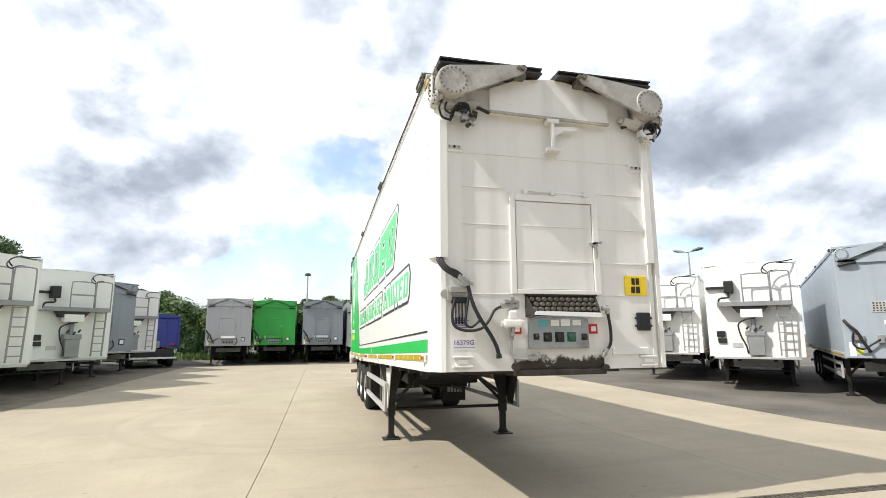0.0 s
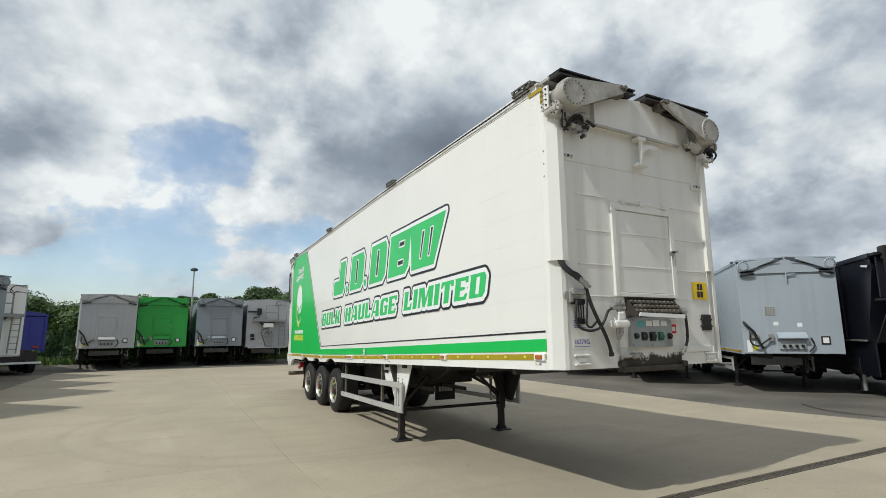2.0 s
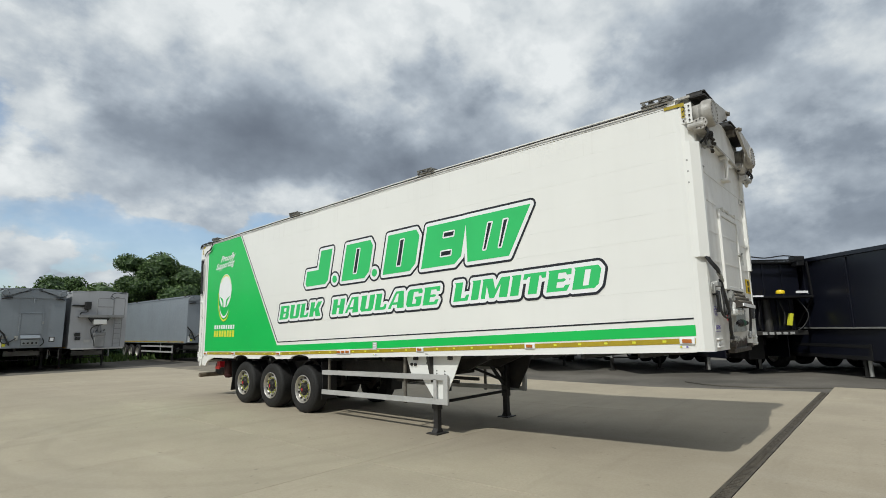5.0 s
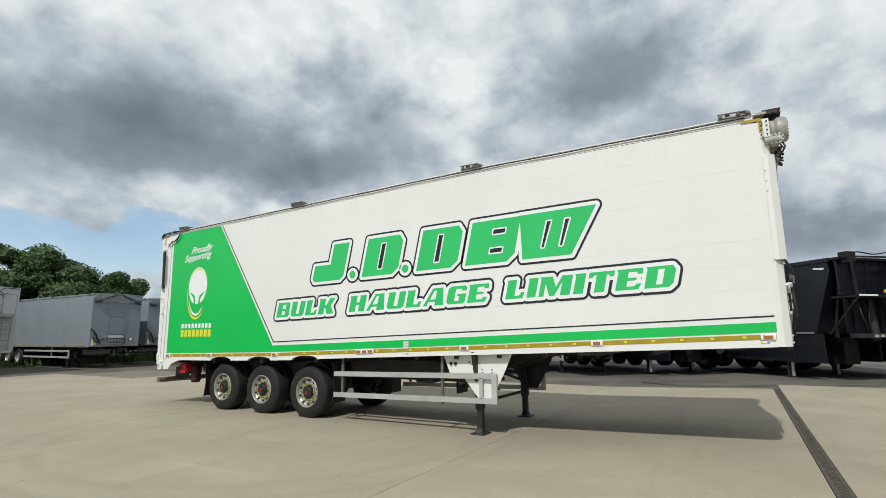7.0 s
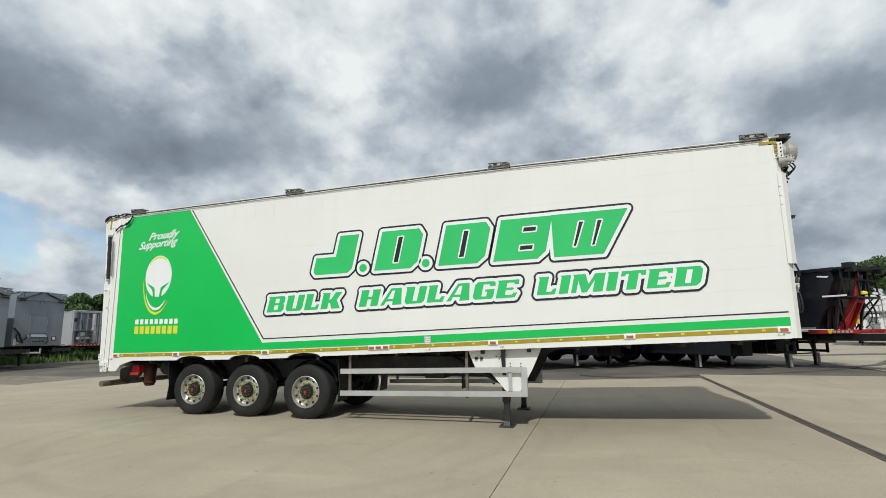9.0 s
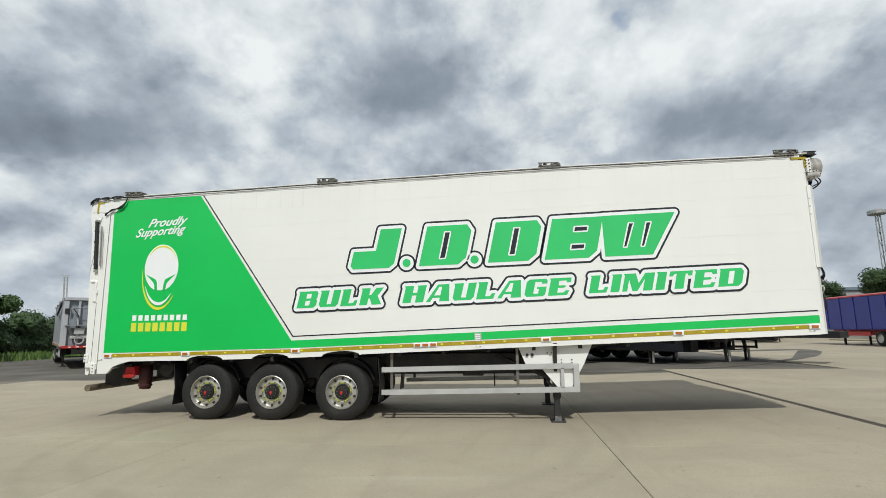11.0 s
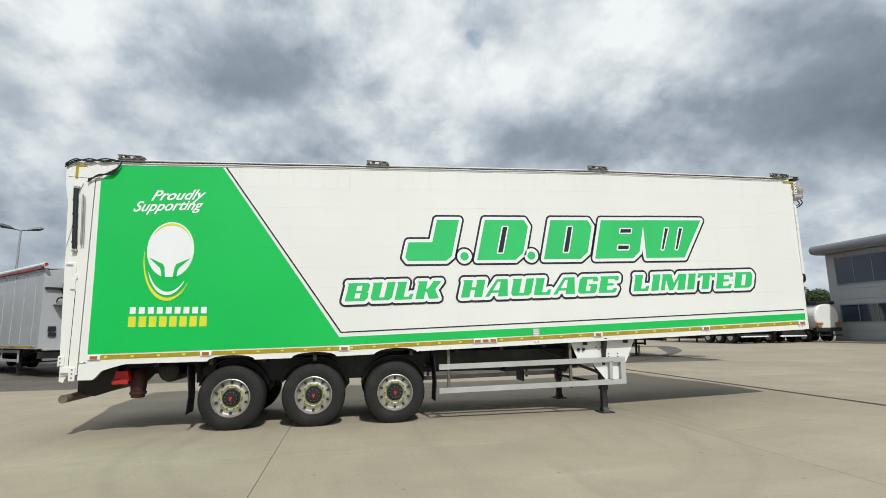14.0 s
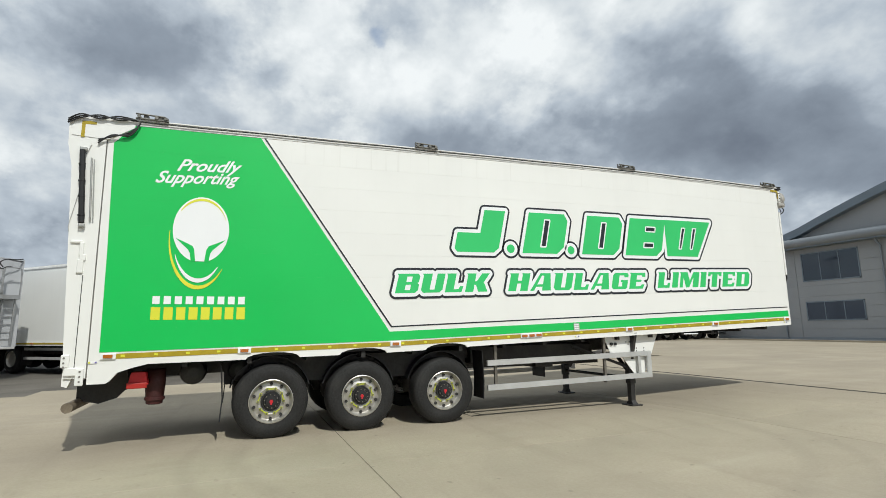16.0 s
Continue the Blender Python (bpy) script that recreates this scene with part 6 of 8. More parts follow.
def trailer_body(T, paint, lo, hi, length, trim):
    bm = B()
    box(bm, (-1.275, 0.05, lo), (1.275, length, hi), 0.02)
    part("body", bm, paint, T)
    for s in (-1, 1):
        bm = B()
        box(bm, (s * 1.285 - 0.012, 0.05, lo - 0.02), (s * 1.285 + 0.012, length, lo + 0.12), 0.004)
        box(bm, (s * 1.285 - 0.02, 0.05, hi - 0.06), (s * 1.285 + 0.02, length, hi + 0.01), 0.006)
        part("side_rail", bm, trim, T)
        bm = B()
        box(bm, (s * 1.3 - 0.003, 0.3, lo + 0.03), (s * 1.3 + 0.003, length - 0.2, lo + 0.085))
        part("reflective_tape", bm, YELLOW_TAPE, T)
        for k in range(7):
            y = 0.5 + k * (length - 1.0) / 6
            bm = B()
            box(bm, (s * 1.31 - 0.015, y - 0.06, lo + 0.03), (s * 1.31 + 0.015, y + 0.06, lo + 0.09), 0.004)
            part("side_marker_lamp", bm, AMBER, T)
        for k in range(4):
            y = 0.4 + k * (length - 0.9) / 3
            bm = B()
            box(bm, (s * 1.30 - 0.04, y - 0.12, hi - 0.01), (s * 1.30 + 0.02, y + 0.12, hi + 0.045), 0.006)
            part("roof_catch", bm, OIL, T)
        bm = B()
        box(bm, (s * 1.26 - 0.03, 0.0, lo), (s * 1.26 + 0.03, 0.09, hi), 0.01)
        part("corner_post", bm, trim, T)


def hatch_trailer(paint, trim, label, vent=False):
    """A sheeted bulk trailer with a front hatch, hinged roof arms and a control panel."""
    T = thing("bulk_trailer", label, "trailer", group="parked trailers")
    lo, hi, L = 1.15, 3.95, 13.2
    trailer_body(T, paint, lo, hi, L, trim)
    bm = B()
    box(bm, (-1.24, 0.0, lo), (1.24, 0.06, hi - 0.3), 0.01)
    part("front_bulkhead", bm, paint, T)
    bm = B()
    prism(bm, [(-1.25, 0.0, hi - 0.36), (1.25, 0.0, hi - 0.36), (1.25, 0.0, hi - 0.04), (0.0, 0.0, hi + 0.10), (-1.25, 0.0, hi - 0.04)], (0, 1, 0), 0.05)
    part("gable_cover", bm, paint, T)
    bm = B()
    prism(bm, [(-0.95, -0.05, hi - 0.40), (0.95, -0.05, hi - 0.40), (0.62, -0.05, hi - 0.22), (0.0, -0.05, hi + 0.02), (-0.62, -0.05, hi - 0.22)], (0, 1, 0), 0.04)
    part("gable_plate", bm, paint, T)
    for s in (-1, 1):
        bm = B()
        prism(bm, [(s * 1.31, -0.1, hi - 0.02), (0.03 * s, -0.1, hi + 0.06), (0.03 * s, -0.1, hi + 0.09), (s * 1.31, -0.1, hi + 0.03)], (0, 1, 0), L - 0.1)
        part("roof_sheet", bm, trim, T)
        bm = B()
        prism(bm, [(s * 1.24, -0.12, hi - 0.33), (s * 1.30, -0.12, hi - 0.20), (s * 1.22, -0.12, hi - 0.05), (s * 0.30, -0.12, hi + 0.06), (s * 0.26, -0.12, hi), (s * 1.0, -0.12, hi - 0.30)], (0, 1, 0), 0.03)
        arm = part("roof_arm", bm, trim, T)
        bm = B()
        lathe(bm, [(-0.14, 0.14), (-0.11, 0.16), (-0.02, 0.16)], (s * 1.13, 0, hi - 0.17), "y", 22)
        part("pivot_disc", bm, trim, arm)
        bm = B()
        bolt_ring(bm, (s * 1.13, hi - 0.17), 0.125, 14, 0.012, -0.155, -0.13)
        pieces("disc_bolt", bm, BLACK_STEEL, arm)
        bm = B()
        hose(bm, [(s * 1.22, -0.04, hi - 0.46), (s * 1.05, -0.10, hi - 0.42), (s * 0.85, -0.08, hi - 0.40)], 0.035, 6, 3)
        pieces("hydraulic_hose", bm, HOSE, T)
        # thin black bar stands in for the shadow line beneath the arm
        bm = B()
        bar(bm, (s * 1.16, -0.01, hi - 0.3), (s * 0.15, -0.11, hi - 0.04), 0.016, 0.016)
        part("arm_edge", bm, BLACK_STEEL, T)
    if vent:
        bm = B()
        box(bm, (-0.66, -0.012, 2.28), (-0.36, 0.0, 2.56), 0.004)
        grid = part("vent_plate", bm, GUARD, T, "small perforated vent plate")
        bm = B()
        for i in range(4):
            for j in range(4):
                box(bm, (-0.63 + 0.068 * i, -0.016, 2.31 + 0.062 * j), (-0.595 + 0.068 * i, -0.010, 2.345 + 0.062 * j))
        pieces("vent_hole", bm, DARK_HOLE, grid)
        bm = B()
        for x, z, m in ((-0.45, 1.98, 0), (0.16, 1.94, 0), (-1.12, 1.42, 0)):
            box(bm, (x, -0.006, z), (x + 0.13, 0.0, z + 0.11))
        pieces("notice", bm, WHITE_VINYL, T)
    bm = B()
    for a, b in () if vent else (((-0.50, 1.80), (-0.45, 2.85)), ((0.38, 1.80), (0.43, 2.85)), ((-0.45, 2.80), (0.38, 2.85)), ((-0.45, 1.80), (0.38, 1.85))):
        box(bm, (a[0], -0.03, a[1]), (b[0], 0.0, b[1]), 0.005)
    if vent:
        bm.free()
    else:
        hat = part("hatch", bm, trim, T)
        bm = B()
        box(bm, (-0.44, -0.018, 1.86), (0.37, 0.0, 2.79), 0.005)
        part("hatch_door", bm, paint, hat)
        bm = B()
        box(bm, (0.40, -0.06, 2.3), (0.44, -0.02, 2.42), 0.006)
        part("hatch_latch", bm, STEEL, hat)
    bm = B()
    prism(bm, [(-0.40, 0, 1.78), (-0.40, -0.16, 1.62), (-0.40, -0.16, 1.60), (-0.40, 0, 1.55)], (1, 0, 0), 0.76)
    part("valve_hood", bm, trim, T)
    bm = B()
    box(bm, (-0.36, -0.05, 1.28), (0.32, 0.0, 1.55), 0.01)
    pan = part("control_panel", bm, BOX_GREY, T)
    for k in range(4):
        bm = B()
        lathe(bm, [(-0.05, 0.045), (-0.10, 0.04)], (-0.25 + 0.16 * k, 0, 1.38), "y", 12)
        part("socket", bm, HOSE, pan)
    bm = B()
    hose(bm, [(-1.25, -0.02, 2.10), (-1.15, -0.09, 1.95), (-1.02, -0.1, 1.80), (-0.95, -0.1, 1.62), (-0.80, -0.1, 1.30)], 0.04, 6, 4)
    hose(bm, [(-1.10, -0.08, 1.80), (-1.12, -0.1, 1.5), (-0.95, -0.1, 1.38), (-0.75, -0.1, 1.50), (-0.58, -0.08, 1.62)], 0.025, 6, 4)
    hose(bm, [(0.45, -0.06, 1.62), (0.52, -0.06, 1.4), (0.38, -0.06, 1.22)], 0.022, 6, 4)
    pieces("air_line", bm, HOSE, T)
    bm = B()
    box(bm, (-1.12, -0.07, 1.60), (-0.88, 0.0, 1.72), 0.01)
    box(bm, (-0.62, -0.09, 1.52), (-0.5, 0.0, 1.74), 0.01)
    part("hose_coupling", bm, STEEL, T)
    bm = B()
    box(bm, (0.72, -0.02, 1.42), (0.95, 0.0, 1.66), 0.006)
    part("plate_frame", bm, BLACK_STEEL, T)
    bm = B()
    box(bm, (0.76, -0.026, 1.46), (0.91, -0.018, 1.62))
    part("plate_field", bm, WHITE_VINYL, T)
    bm = B()
    box(bm, (-1.2, -0.004, 1.20), (-1.07, 0.0, 1.55))
    part("notice", bm, WHITE_VINYL, T)
    bm = B()
    box(bm, (-1.05, -0.004, 1.25), (-0.92, 0.0, 1.38))
    part("yellow_notice", bm, YELLOW_VINYL, T)
    bm = B()
    rod(bm, (0.0, -0.06, 3.30), (0.0, -0.06, 3.55), 0.02, 8)
    bar(bm, (0.0, -0.06, 3.48), (0.24, -0.06, 3.52), 0.03, 0.03)
    part("gas_strut_bracket", bm, trim, T)
    run_gear(T, (8.3, 9.61, 10.92), 13.1, lo)
    return T


def ladder_trailer(paint, trim, label, hi=0.0, step=None):
    """A bulk tipping trailer with a front platform, ladder and ram tower."""
    T = thing("ladder_trailer", label, "trailer", group="parked trailers")
    lo, L = 1.05, 13.0
    hi = hi or 3.95
    up = hi - 3.95
    trailer_body(T, paint, lo, hi, L, trim)
    bm = B()
    prism(bm, [(-1.24, 0.0, lo), (1.24, 0.0, lo), (1.24, 0.0, hi - 0.06), (0.5, 0.0, hi + 0.05), (-0.5, 0.0, hi + 0.07), (-1.24, 0.0, hi - 0.04)], (0, 1, 0), 0.06)
    part("front_bulkhead", bm, paint, T)
    for s in (-1, 1):
        bm = B()
        prism(bm, [(s * 1.29, 0.0, hi), (0.0, 0.0, hi + 0.07), (0.0, 0.0, hi + 0.10), (s * 1.29, 0.0, hi + 0.04)], (0, 1, 0), L)
        part("roof_sheet", bm, trim, T)
    bm = B()
    box(bm, (-0.95, -0.36, 2.62 + up), (1.08, 0.0, 2.67 + up), 0.008)
    box(bm, (-0.95, -0.36, 2.66 + up), (1.08, -0.33, 2.76 + up), 0.006)
    plat = part("platform", bm, RAIL_GREY, T, "grey access platform")
    bm = B()
    for x0, x1, zt in ((-0.20, 0.52, 3.62 + up), (0.56, 1.06, 3.66 + up)):
        hose(bm, [(x0, -0.34, 2.72 + up), (x0, -0.34, zt - 0.12), (x0 + 0.08, -0.34, zt), (x1 - 0.08, -0.34, zt), (x1, -0.34, zt - 0.12), (x1, -0.34, 2.72 + up)], 0.02, 6, 4)
    bar(bm, (-0.2, -0.34, 3.18 + up), (0.56, -0.34, 3.18 + up), 0.03, 0.05)
    pieces("handrail", bm, RAIL_GREY, plat, "bent tube handrail")
    bm = B()
    for x in (0.66, 1.0):
        bar(bm, (x, -0.16, lo + 0.05), (x, -0.24, 2.66 + up), 0.04, 0.04)
    for k in range(6):
        z = lo + 0.22 + 0.26 * k
        y = -0.16 - 0.08 * (z - lo - 0.05) / (2.61 + up - lo)
        if z < 2.6 + up:
            bar(bm, (0.66, y, z), (1.0, y, z), 0.03, 0.03)
    part("ladder", bm, RAIL_GREY, T, "grey aluminium ladder")
    bm = B()
    prism(bm, [(-0.55, -0.3, 2.62 + up), (0.45, -0.3, 2.62 + up), (0.30, -0.3, 2.42 + up), (-0.40, -0.3, 2.42 + up)], (0, 1, 0), 0.28)
    part("platform_bracket", bm, BLACK_STEEL, T)
    bm = B()
    box(bm, (-0.32, -0.34, 2.26 + up), (0.28, -0.05, 2.52 + up), 0.02)
    part("tool_box", bm, WHITE, T, "white box under the platform")
    bm = B()
    rod(bm, (0.0, -0.16, lo + 0.2), (0.0, -0.14, 2.26 + up), 0.07, 14)
    box(bm, (-0.18, -0.24, lo + 0.05), (0.26, -0.02, 1.70), 0.02)
    box(bm, (-0.24, -0.26, 1.68), (0.30, -0.02, 1.86), 0.03)
    part("ram_tower", bm, RAIL_GREY, T, "grey ram housing")
    bm = B()
    for p in ((-0.2, 1.9), (0.0, 1.85), (0.15, 1.92)):
        rod(bm, (p[0], -0.30, p[1]), (p[0] + 0.07, -0.28, p[1] + 0.08), 0.032, 8)
    hose(bm, [(0.10, -0.30, 2.26 + up), (-0.2, -0.32, 2.20 + up), (-0.40, -0.3, 2.05 + up), (-0.36, -0.28, 1.7), (-0.24, -0.28, 1.4), (-0.20, -0.26, lo + 0.1)], 0.026, 6, 4)
    hose(bm, [(0.50, -0.34, 3.66 + up), (0.40, -0.36, 3.80 + up), (0.58, -0.32, 3.93 + up), (0.92, -0.25, 3.96 + up), (1.2, -0.06, 4.02 + up)], 0.018, 6, 4)
    hose(bm, [(0.40, -0.36, 3.80 + up), (0.36, -0.36, 3.70 + up), (0.46, -0.36, 3.6 + up), (0.60, -0.34, 3.68 + up), (0.78, -0.3, 3.70 + up)], 0.016, 6, 4)
    pieces("hydraulic_hose", bm, HOSE, T)
    bm = B()
    box(bm, (-0.72, -0.25, 3.05 + up), (-0.45, 0.0, 3.45 + up), 0.03)
    box(bm, (-1.25, -0.10, 3.20 + up), (-0.7, 0.0, 3.28 + up), 0.01)
    hose(bm, [(-0.62, -0.2, 3.06 + up), (-0.60, -0.2, 2.92 + up), (-0.86, -0.2, 2.88 + up), (-0.9, -0.2, 2.72 + up), (-0.86, -0.3, 2.66 + up)], 0.03, 6, 4)
    part("sheet_motor", bm, HOSE, T, "black sheeting motor and arm")
    bm = B()
    box(bm, (-1.02, -0.06, 1.48), (-0.78, 0.0, 1.62), 0.01)
    box(bm, (-1.04, -0.06, 1.66), (-0.80, 0.0, 1.85), 0.01)
    part("lamp_cluster", bm, HOSE, T)
    bm = B()
    box(bm, (-0.62, -0.015, 1.34), (-0.34, 0.0, 1.48))
    part("plate_field", bm, GUARD, T)
    bm = B()
    box(bm, (-1.16, -0.2, 0.98), (1.16, 0.0, 1.05), 0.01)
    part("front_step", bm, step or GUARD, T)
    run_gear(T, (7.9, 9.21, 10.52), 12.9, lo)
    return T


def ram_trailer(label):
    """A grey tipping trailer with a ribbed headboard, a bright lifting ram and a red front beam."""
    T = thing("ram_trailer", label, "trailer", group="parked trailers")
    lo, hi, L = 1.05, 3.35, 12.0
    trailer_body(T, SILVER, lo, hi, L, SILVER)
    bm = B()
    prism(bm, [(-1.24, 0.04, lo), (1.24, 0.04, lo), (1.24, 0.04, hi - 0.03), (0.6, 0.04, hi + 0.05), (-0.6, 0.04, hi + 0.05), (-1.24, 0.04, hi - 0.03)], (0, 1, 0), 0.04)
    part("headboard", bm, MID_GREY, T, "recessed grey headboard")
    for x0, x1 in ((-1.26, -1.05), (-0.68, -0.58), (-0.12, -0.02), (0.86, 0.94), (1.05, 1.26)):
        bm = B()
        box(bm, (x0, -0.10, lo), (x1, 0.05, hi), 0.012)
        part("upright", bm, SILVER, T)
    bm = B()
    box(bm, (-1.26, -0.14, hi - 0.10), (1.26, 0.05, hi + 0.06), 0.02)
    part("top_beam", bm, SILVER, T)
    bm = B()
    rod(bm, (0.42, -0.20, lo + 0.10), (0.42, -0.20, 2.10), 0.17, 20)
    rod(bm, (0.42, -0.20, 2.10), (0.42, -0.16, hi - 0.14), 0.13, 20)
    rod(bm, (0.42, -0.20, 2.06), (0.42, -0.20, 2.14), 0.20, 20)
    rod(bm, (0.42, -0.20, lo + 0.32), (0.42, -0.20, lo + 0.38), 0.23, 20)
    part("lifting_ram", bm, GUARD, T, "pale grey lifting ram")
    bm = B()
    box(bm, (-1.15, -0.42, 2.02), (0.18, -0.05, 2.08), 0.01)
    bar(bm, (-1.05, -0.38, 2.02), (-0.75, -0.08, 1.35), 0.05, 0.05)
    bar(bm, (0.10, -0.38, 2.02), (-0.15, -0.08, 1.35), 0.05, 0.05)
    part("platform", bm, RAIL_GREY, T, "grey steel step platform")
    bm = B()
    hose(bm, [(-0.98, -0.38, 2.06), (-0.98, -0.38, 2.72), (-0.90, -0.38, 2.86), (-0.20, -0.38, 2.86), (-0.10, -0.38, 2.72), (-0.10, -0.38, 2.06)], 0.022, 6, 4)
    hose(bm, [(0.20, -0.30, 2.40), (0.6, -0.42, 2.42), (0.98, -0.36, 2.40), (1.1, -0.12, 2.40)], 0.022, 6, 4)
    pieces("handrail", bm, RAIL_GREY, T, "bent tube handrail")
    bm = B()
    lathe(bm, [(-0.30, 0.20), (-0.24, 0.20), (-0.24, 0.15), (-0.30, 0.15), (-0.30, 0.20)], (-0.55, 0, 1.36), "y", 20, (False, False))
    box(bm, (-0.90, -0.30, 1.42), (0.12, -0.06, 1.56), 0.02)
    box(bm, (-0.78, -0.26, 1.62), (-0.36, -0.06, 1.92), 0.02)
    part("hose_reel", bm, GUARD, T, "grey hose reel and valve box")
    bm = B()
    box(bm, (0.60, -0.012, 1.12), (0.80, 0.038, 1.32))
    part("notice", bm, YELLOW_VINYL, T, "yellow notice")
    bm = B()
    box(bm, (-1.20, -0.16, 2.62), (-0.98, 0.0, 2.86), 0.02)
    part("sheet_motor", bm, HOSE, T)
    bm = B()
    hose(bm, [(-0.92, -0.18, 2.9), (-0.70, -0.24, 2.6), (-0.62, -0.24, 2.3), (-0.60, -0.2, 1.9)], 0.022, 6, 4)
    hose(bm, [(0.20, -0.28, 1.7), (0.0, -0.34, 1.5), (-0.2, -0.3, 1.35)], 0.022, 6, 4)
    pieces("hydraulic_hose", bm, HOSE, T)
    bm = B()
    box(bm, (-1.24, -0.24, 0.97), (1.24, -0.02, 1.09), 0.01)
    beam = part("front_beam", bm, RED_PAINT, T, "red front beam")
    bm = B()
    for k in range(7):
        box(bm, (-0.95 + 0.3 * k, -0.246, 1.01), (-0.83 + 0.3 * k, -0.238, 1.055))
    pieces("marker", bm, WHITE_VINYL, beam)
    run_gear(T, (7.4, 8.71, 10.02), L - 0.1, lo)
    return T


def tipper(paint, chassis, label, hi=3.74, beam=None):
    """A tipping trailer with a raked front, ram and sheeting gantry."""
    T = thing("tipper_trailer", label, "trailer", group="parked tippers")
    lo, L = 1.42, 9.6
    bm = B()
    prism(bm, [(-1.24, 0.95, lo), (-1.24, L, lo), (-1.24, L + 0.25, hi), (-1.24, 0.30, hi), (-1.24, 0.25, hi - 0.35)], (1, 0, 0), 2.48)
    part("body", bm, paint, T)
    for s in (-1, 1):
        bm = B()
        bar(bm, (s * 1.26, 0.2, hi), (s * 1.26, L + 0.3, hi), 0.12, 0.12)
        part("top_rail", bm, paint, T)
        for k in range(5):
            y = 2.2 + k * 1.75
            bm = B()
            box(bm, (s * 1.25 - 0.03, y, lo + 0.05), (s * 1.25 + 0.03, y + 0.10, hi - 0.1), 0.008)
            part("side_rib", bm, paint, T)
        bm = B()
        box(bm, (s * 1.265 - 0.015, 1.0, lo + 0.02), (s * 1.265 + 0.015, L, lo + 0.07), 0.004)
        part("side_strip", bm, STEEL, T)
        bm = B()
        prism(bm, [(s * 1.27, 0.42, hi - 0.3), (s * 1.27, 0.75, hi - 0.25), (s * 1.27, 0.75, hi - 0.2), (s * 1.27, 0.36, hi - 0.24)], (s, 0, 0), 0.008)
        part("contour_mark", bm, WHITE_VINYL, T)
        bm = B()
        bar(bm, (s * 0.9, 0.12, hi + 0.02), (s * 0.9, 0.55, lo - 0.1), 0.09, 0.09)
        part("front_strut", bm, paint, T)
    bm = B()
    box(bm, (-1.3, -0.10, hi - 0.03), (1.3, 0.28, hi + 0.05), 0.01)
    bar(bm, (-1.1, -0.30, hi + 0.04), (1.15, -0.34, hi + 0.06), 0.05, 0.05)
    part("gantry", bm, TIPPER_BLACK, T, "black front gantry")
    for x in (-1.02, 1.08):
        bm = B()
        box(bm, (x - 0.17, -0.34, hi - 0.02), (x + 0.17, -0.02, hi + 0.20), 0.03)
        box(bm, (x - 0.13, -0.36, hi - 0.14), (x + 0.13, -0.06, hi), 0.02)
        part("sheet_winder", bm, TIPPER_BLACK, T, "black sheet winder housing")
    raked = chassis is RED_PAINT
    bm = B()
    if not raked:
        box(bm, (-1.22, 0.02, 2.60), (1.22, 0.09, hi - 0.02), 0.01)
    for x in (-0.66, -0.05, 0.62):
        box(bm, (x - 0.035, -0.02, 2.60), (x + 0.035, 0.03, hi - 0.04), 0.008)
    part("headboard", bm, NAVY, T, "dark navy headboard with upright ribs")
    bm = B()
    fore = -0.10 if raked else -0.55
    box(bm, (-1.25, fore, 2.52), (1.25, 0.62 if raked else 0.30, 2.58), 0.008)
    part("platform", bm, TIPPER_BLACK, T)
    bm = B()
    if raked:
        box(bm, (-1.27, fore, 2.56), (-1.252, 0.66, 2.62))
    else:
        box(bm, (-1.25, -0.57, 2.55), (-0.52, -0.55, 2.60))
    part("platform_edge", bm, WHITE_VINYL, T)
    bm = B()
    box(bm, (0.62, fore - 0.02, 2.66), (1.04, fore - 0.005, 2.74), 0.003)
    part("notice", bm, WHITE_VINYL, T)
    bm = B()
    for x in (-1.22, 1.22):
        bar(bm, (x, fore + 0.05, 2.58), (x, fore + 0.13, hi), 0.05, 0.05)
        if x > 0 or not raked:
            bar(bm, (x, fore + 0.05, 2.52), (x, 0.5 + 0.7 * (fore + 0.55), lo), 0.05, 0.05)
    if raked:
        # open sheeting gantry: top and knee rails, braces
        for z in (3.18, hi - 0.03):
            bar(bm, (-1.22, fore + 0.1, z), (1.22, fore + 0.1, z), 0.05, 0.05)
            bar(bm, (1.22, fore + 0.1, z), (1.22, 0.45, z), 0.04, 0.04)
        bar(bm, (1.22, fore + 0.08, 2.6), (1.22, 0.35, 3.15), 0.04, 0.04)
        bar(bm, (1.22, fore + 0.08, hi - 0.1), (1.22, 0.35, 3.2), 0.04, 0.04)
        bar(bm, (0.62, fore + 0.09, 2.58), (0.62, fore + 0.12, hi), 0.04, 0.04)
        bar(bm, (0.55, 0.9, lo), (1.1, 0.1, 2.52), 0.05, 0.05)
    pieces("gantry_post", bm, TIPPER_BLACK, T)
    bm = B()
    back = 0.62 if raked else 0.0
    prism(bm, [(-1.0, 0.10 + back, lo + 0.05), (1.0, 0.10 + back, lo + 0.05), (1.0, 0.10 + 0.8 * back, 2.5), (-1.0, 0.10 + 0.8 * back, 2.5)], (0, 1, 0), 0.04)
    for x in (-0.75, -0.3, 0.35, 0.8):
        box(bm, (x, 0.03 + back, lo + 0.05), (x + 0.07, 0.11 + back, 2.5), 0.01)
    part("front_frame", bm, NAVY, T)
    bm = B()
    hose(bm, [(-1.2, -0.3, hi + 0.10), (-0.8, -0.35, hi + 0.18), (-0.2, -0.38, hi + 0.12), (0.5, -0.36, hi + 0.20), (1.15, -0.3, hi + 0.14)], 0.02, 6, 4)
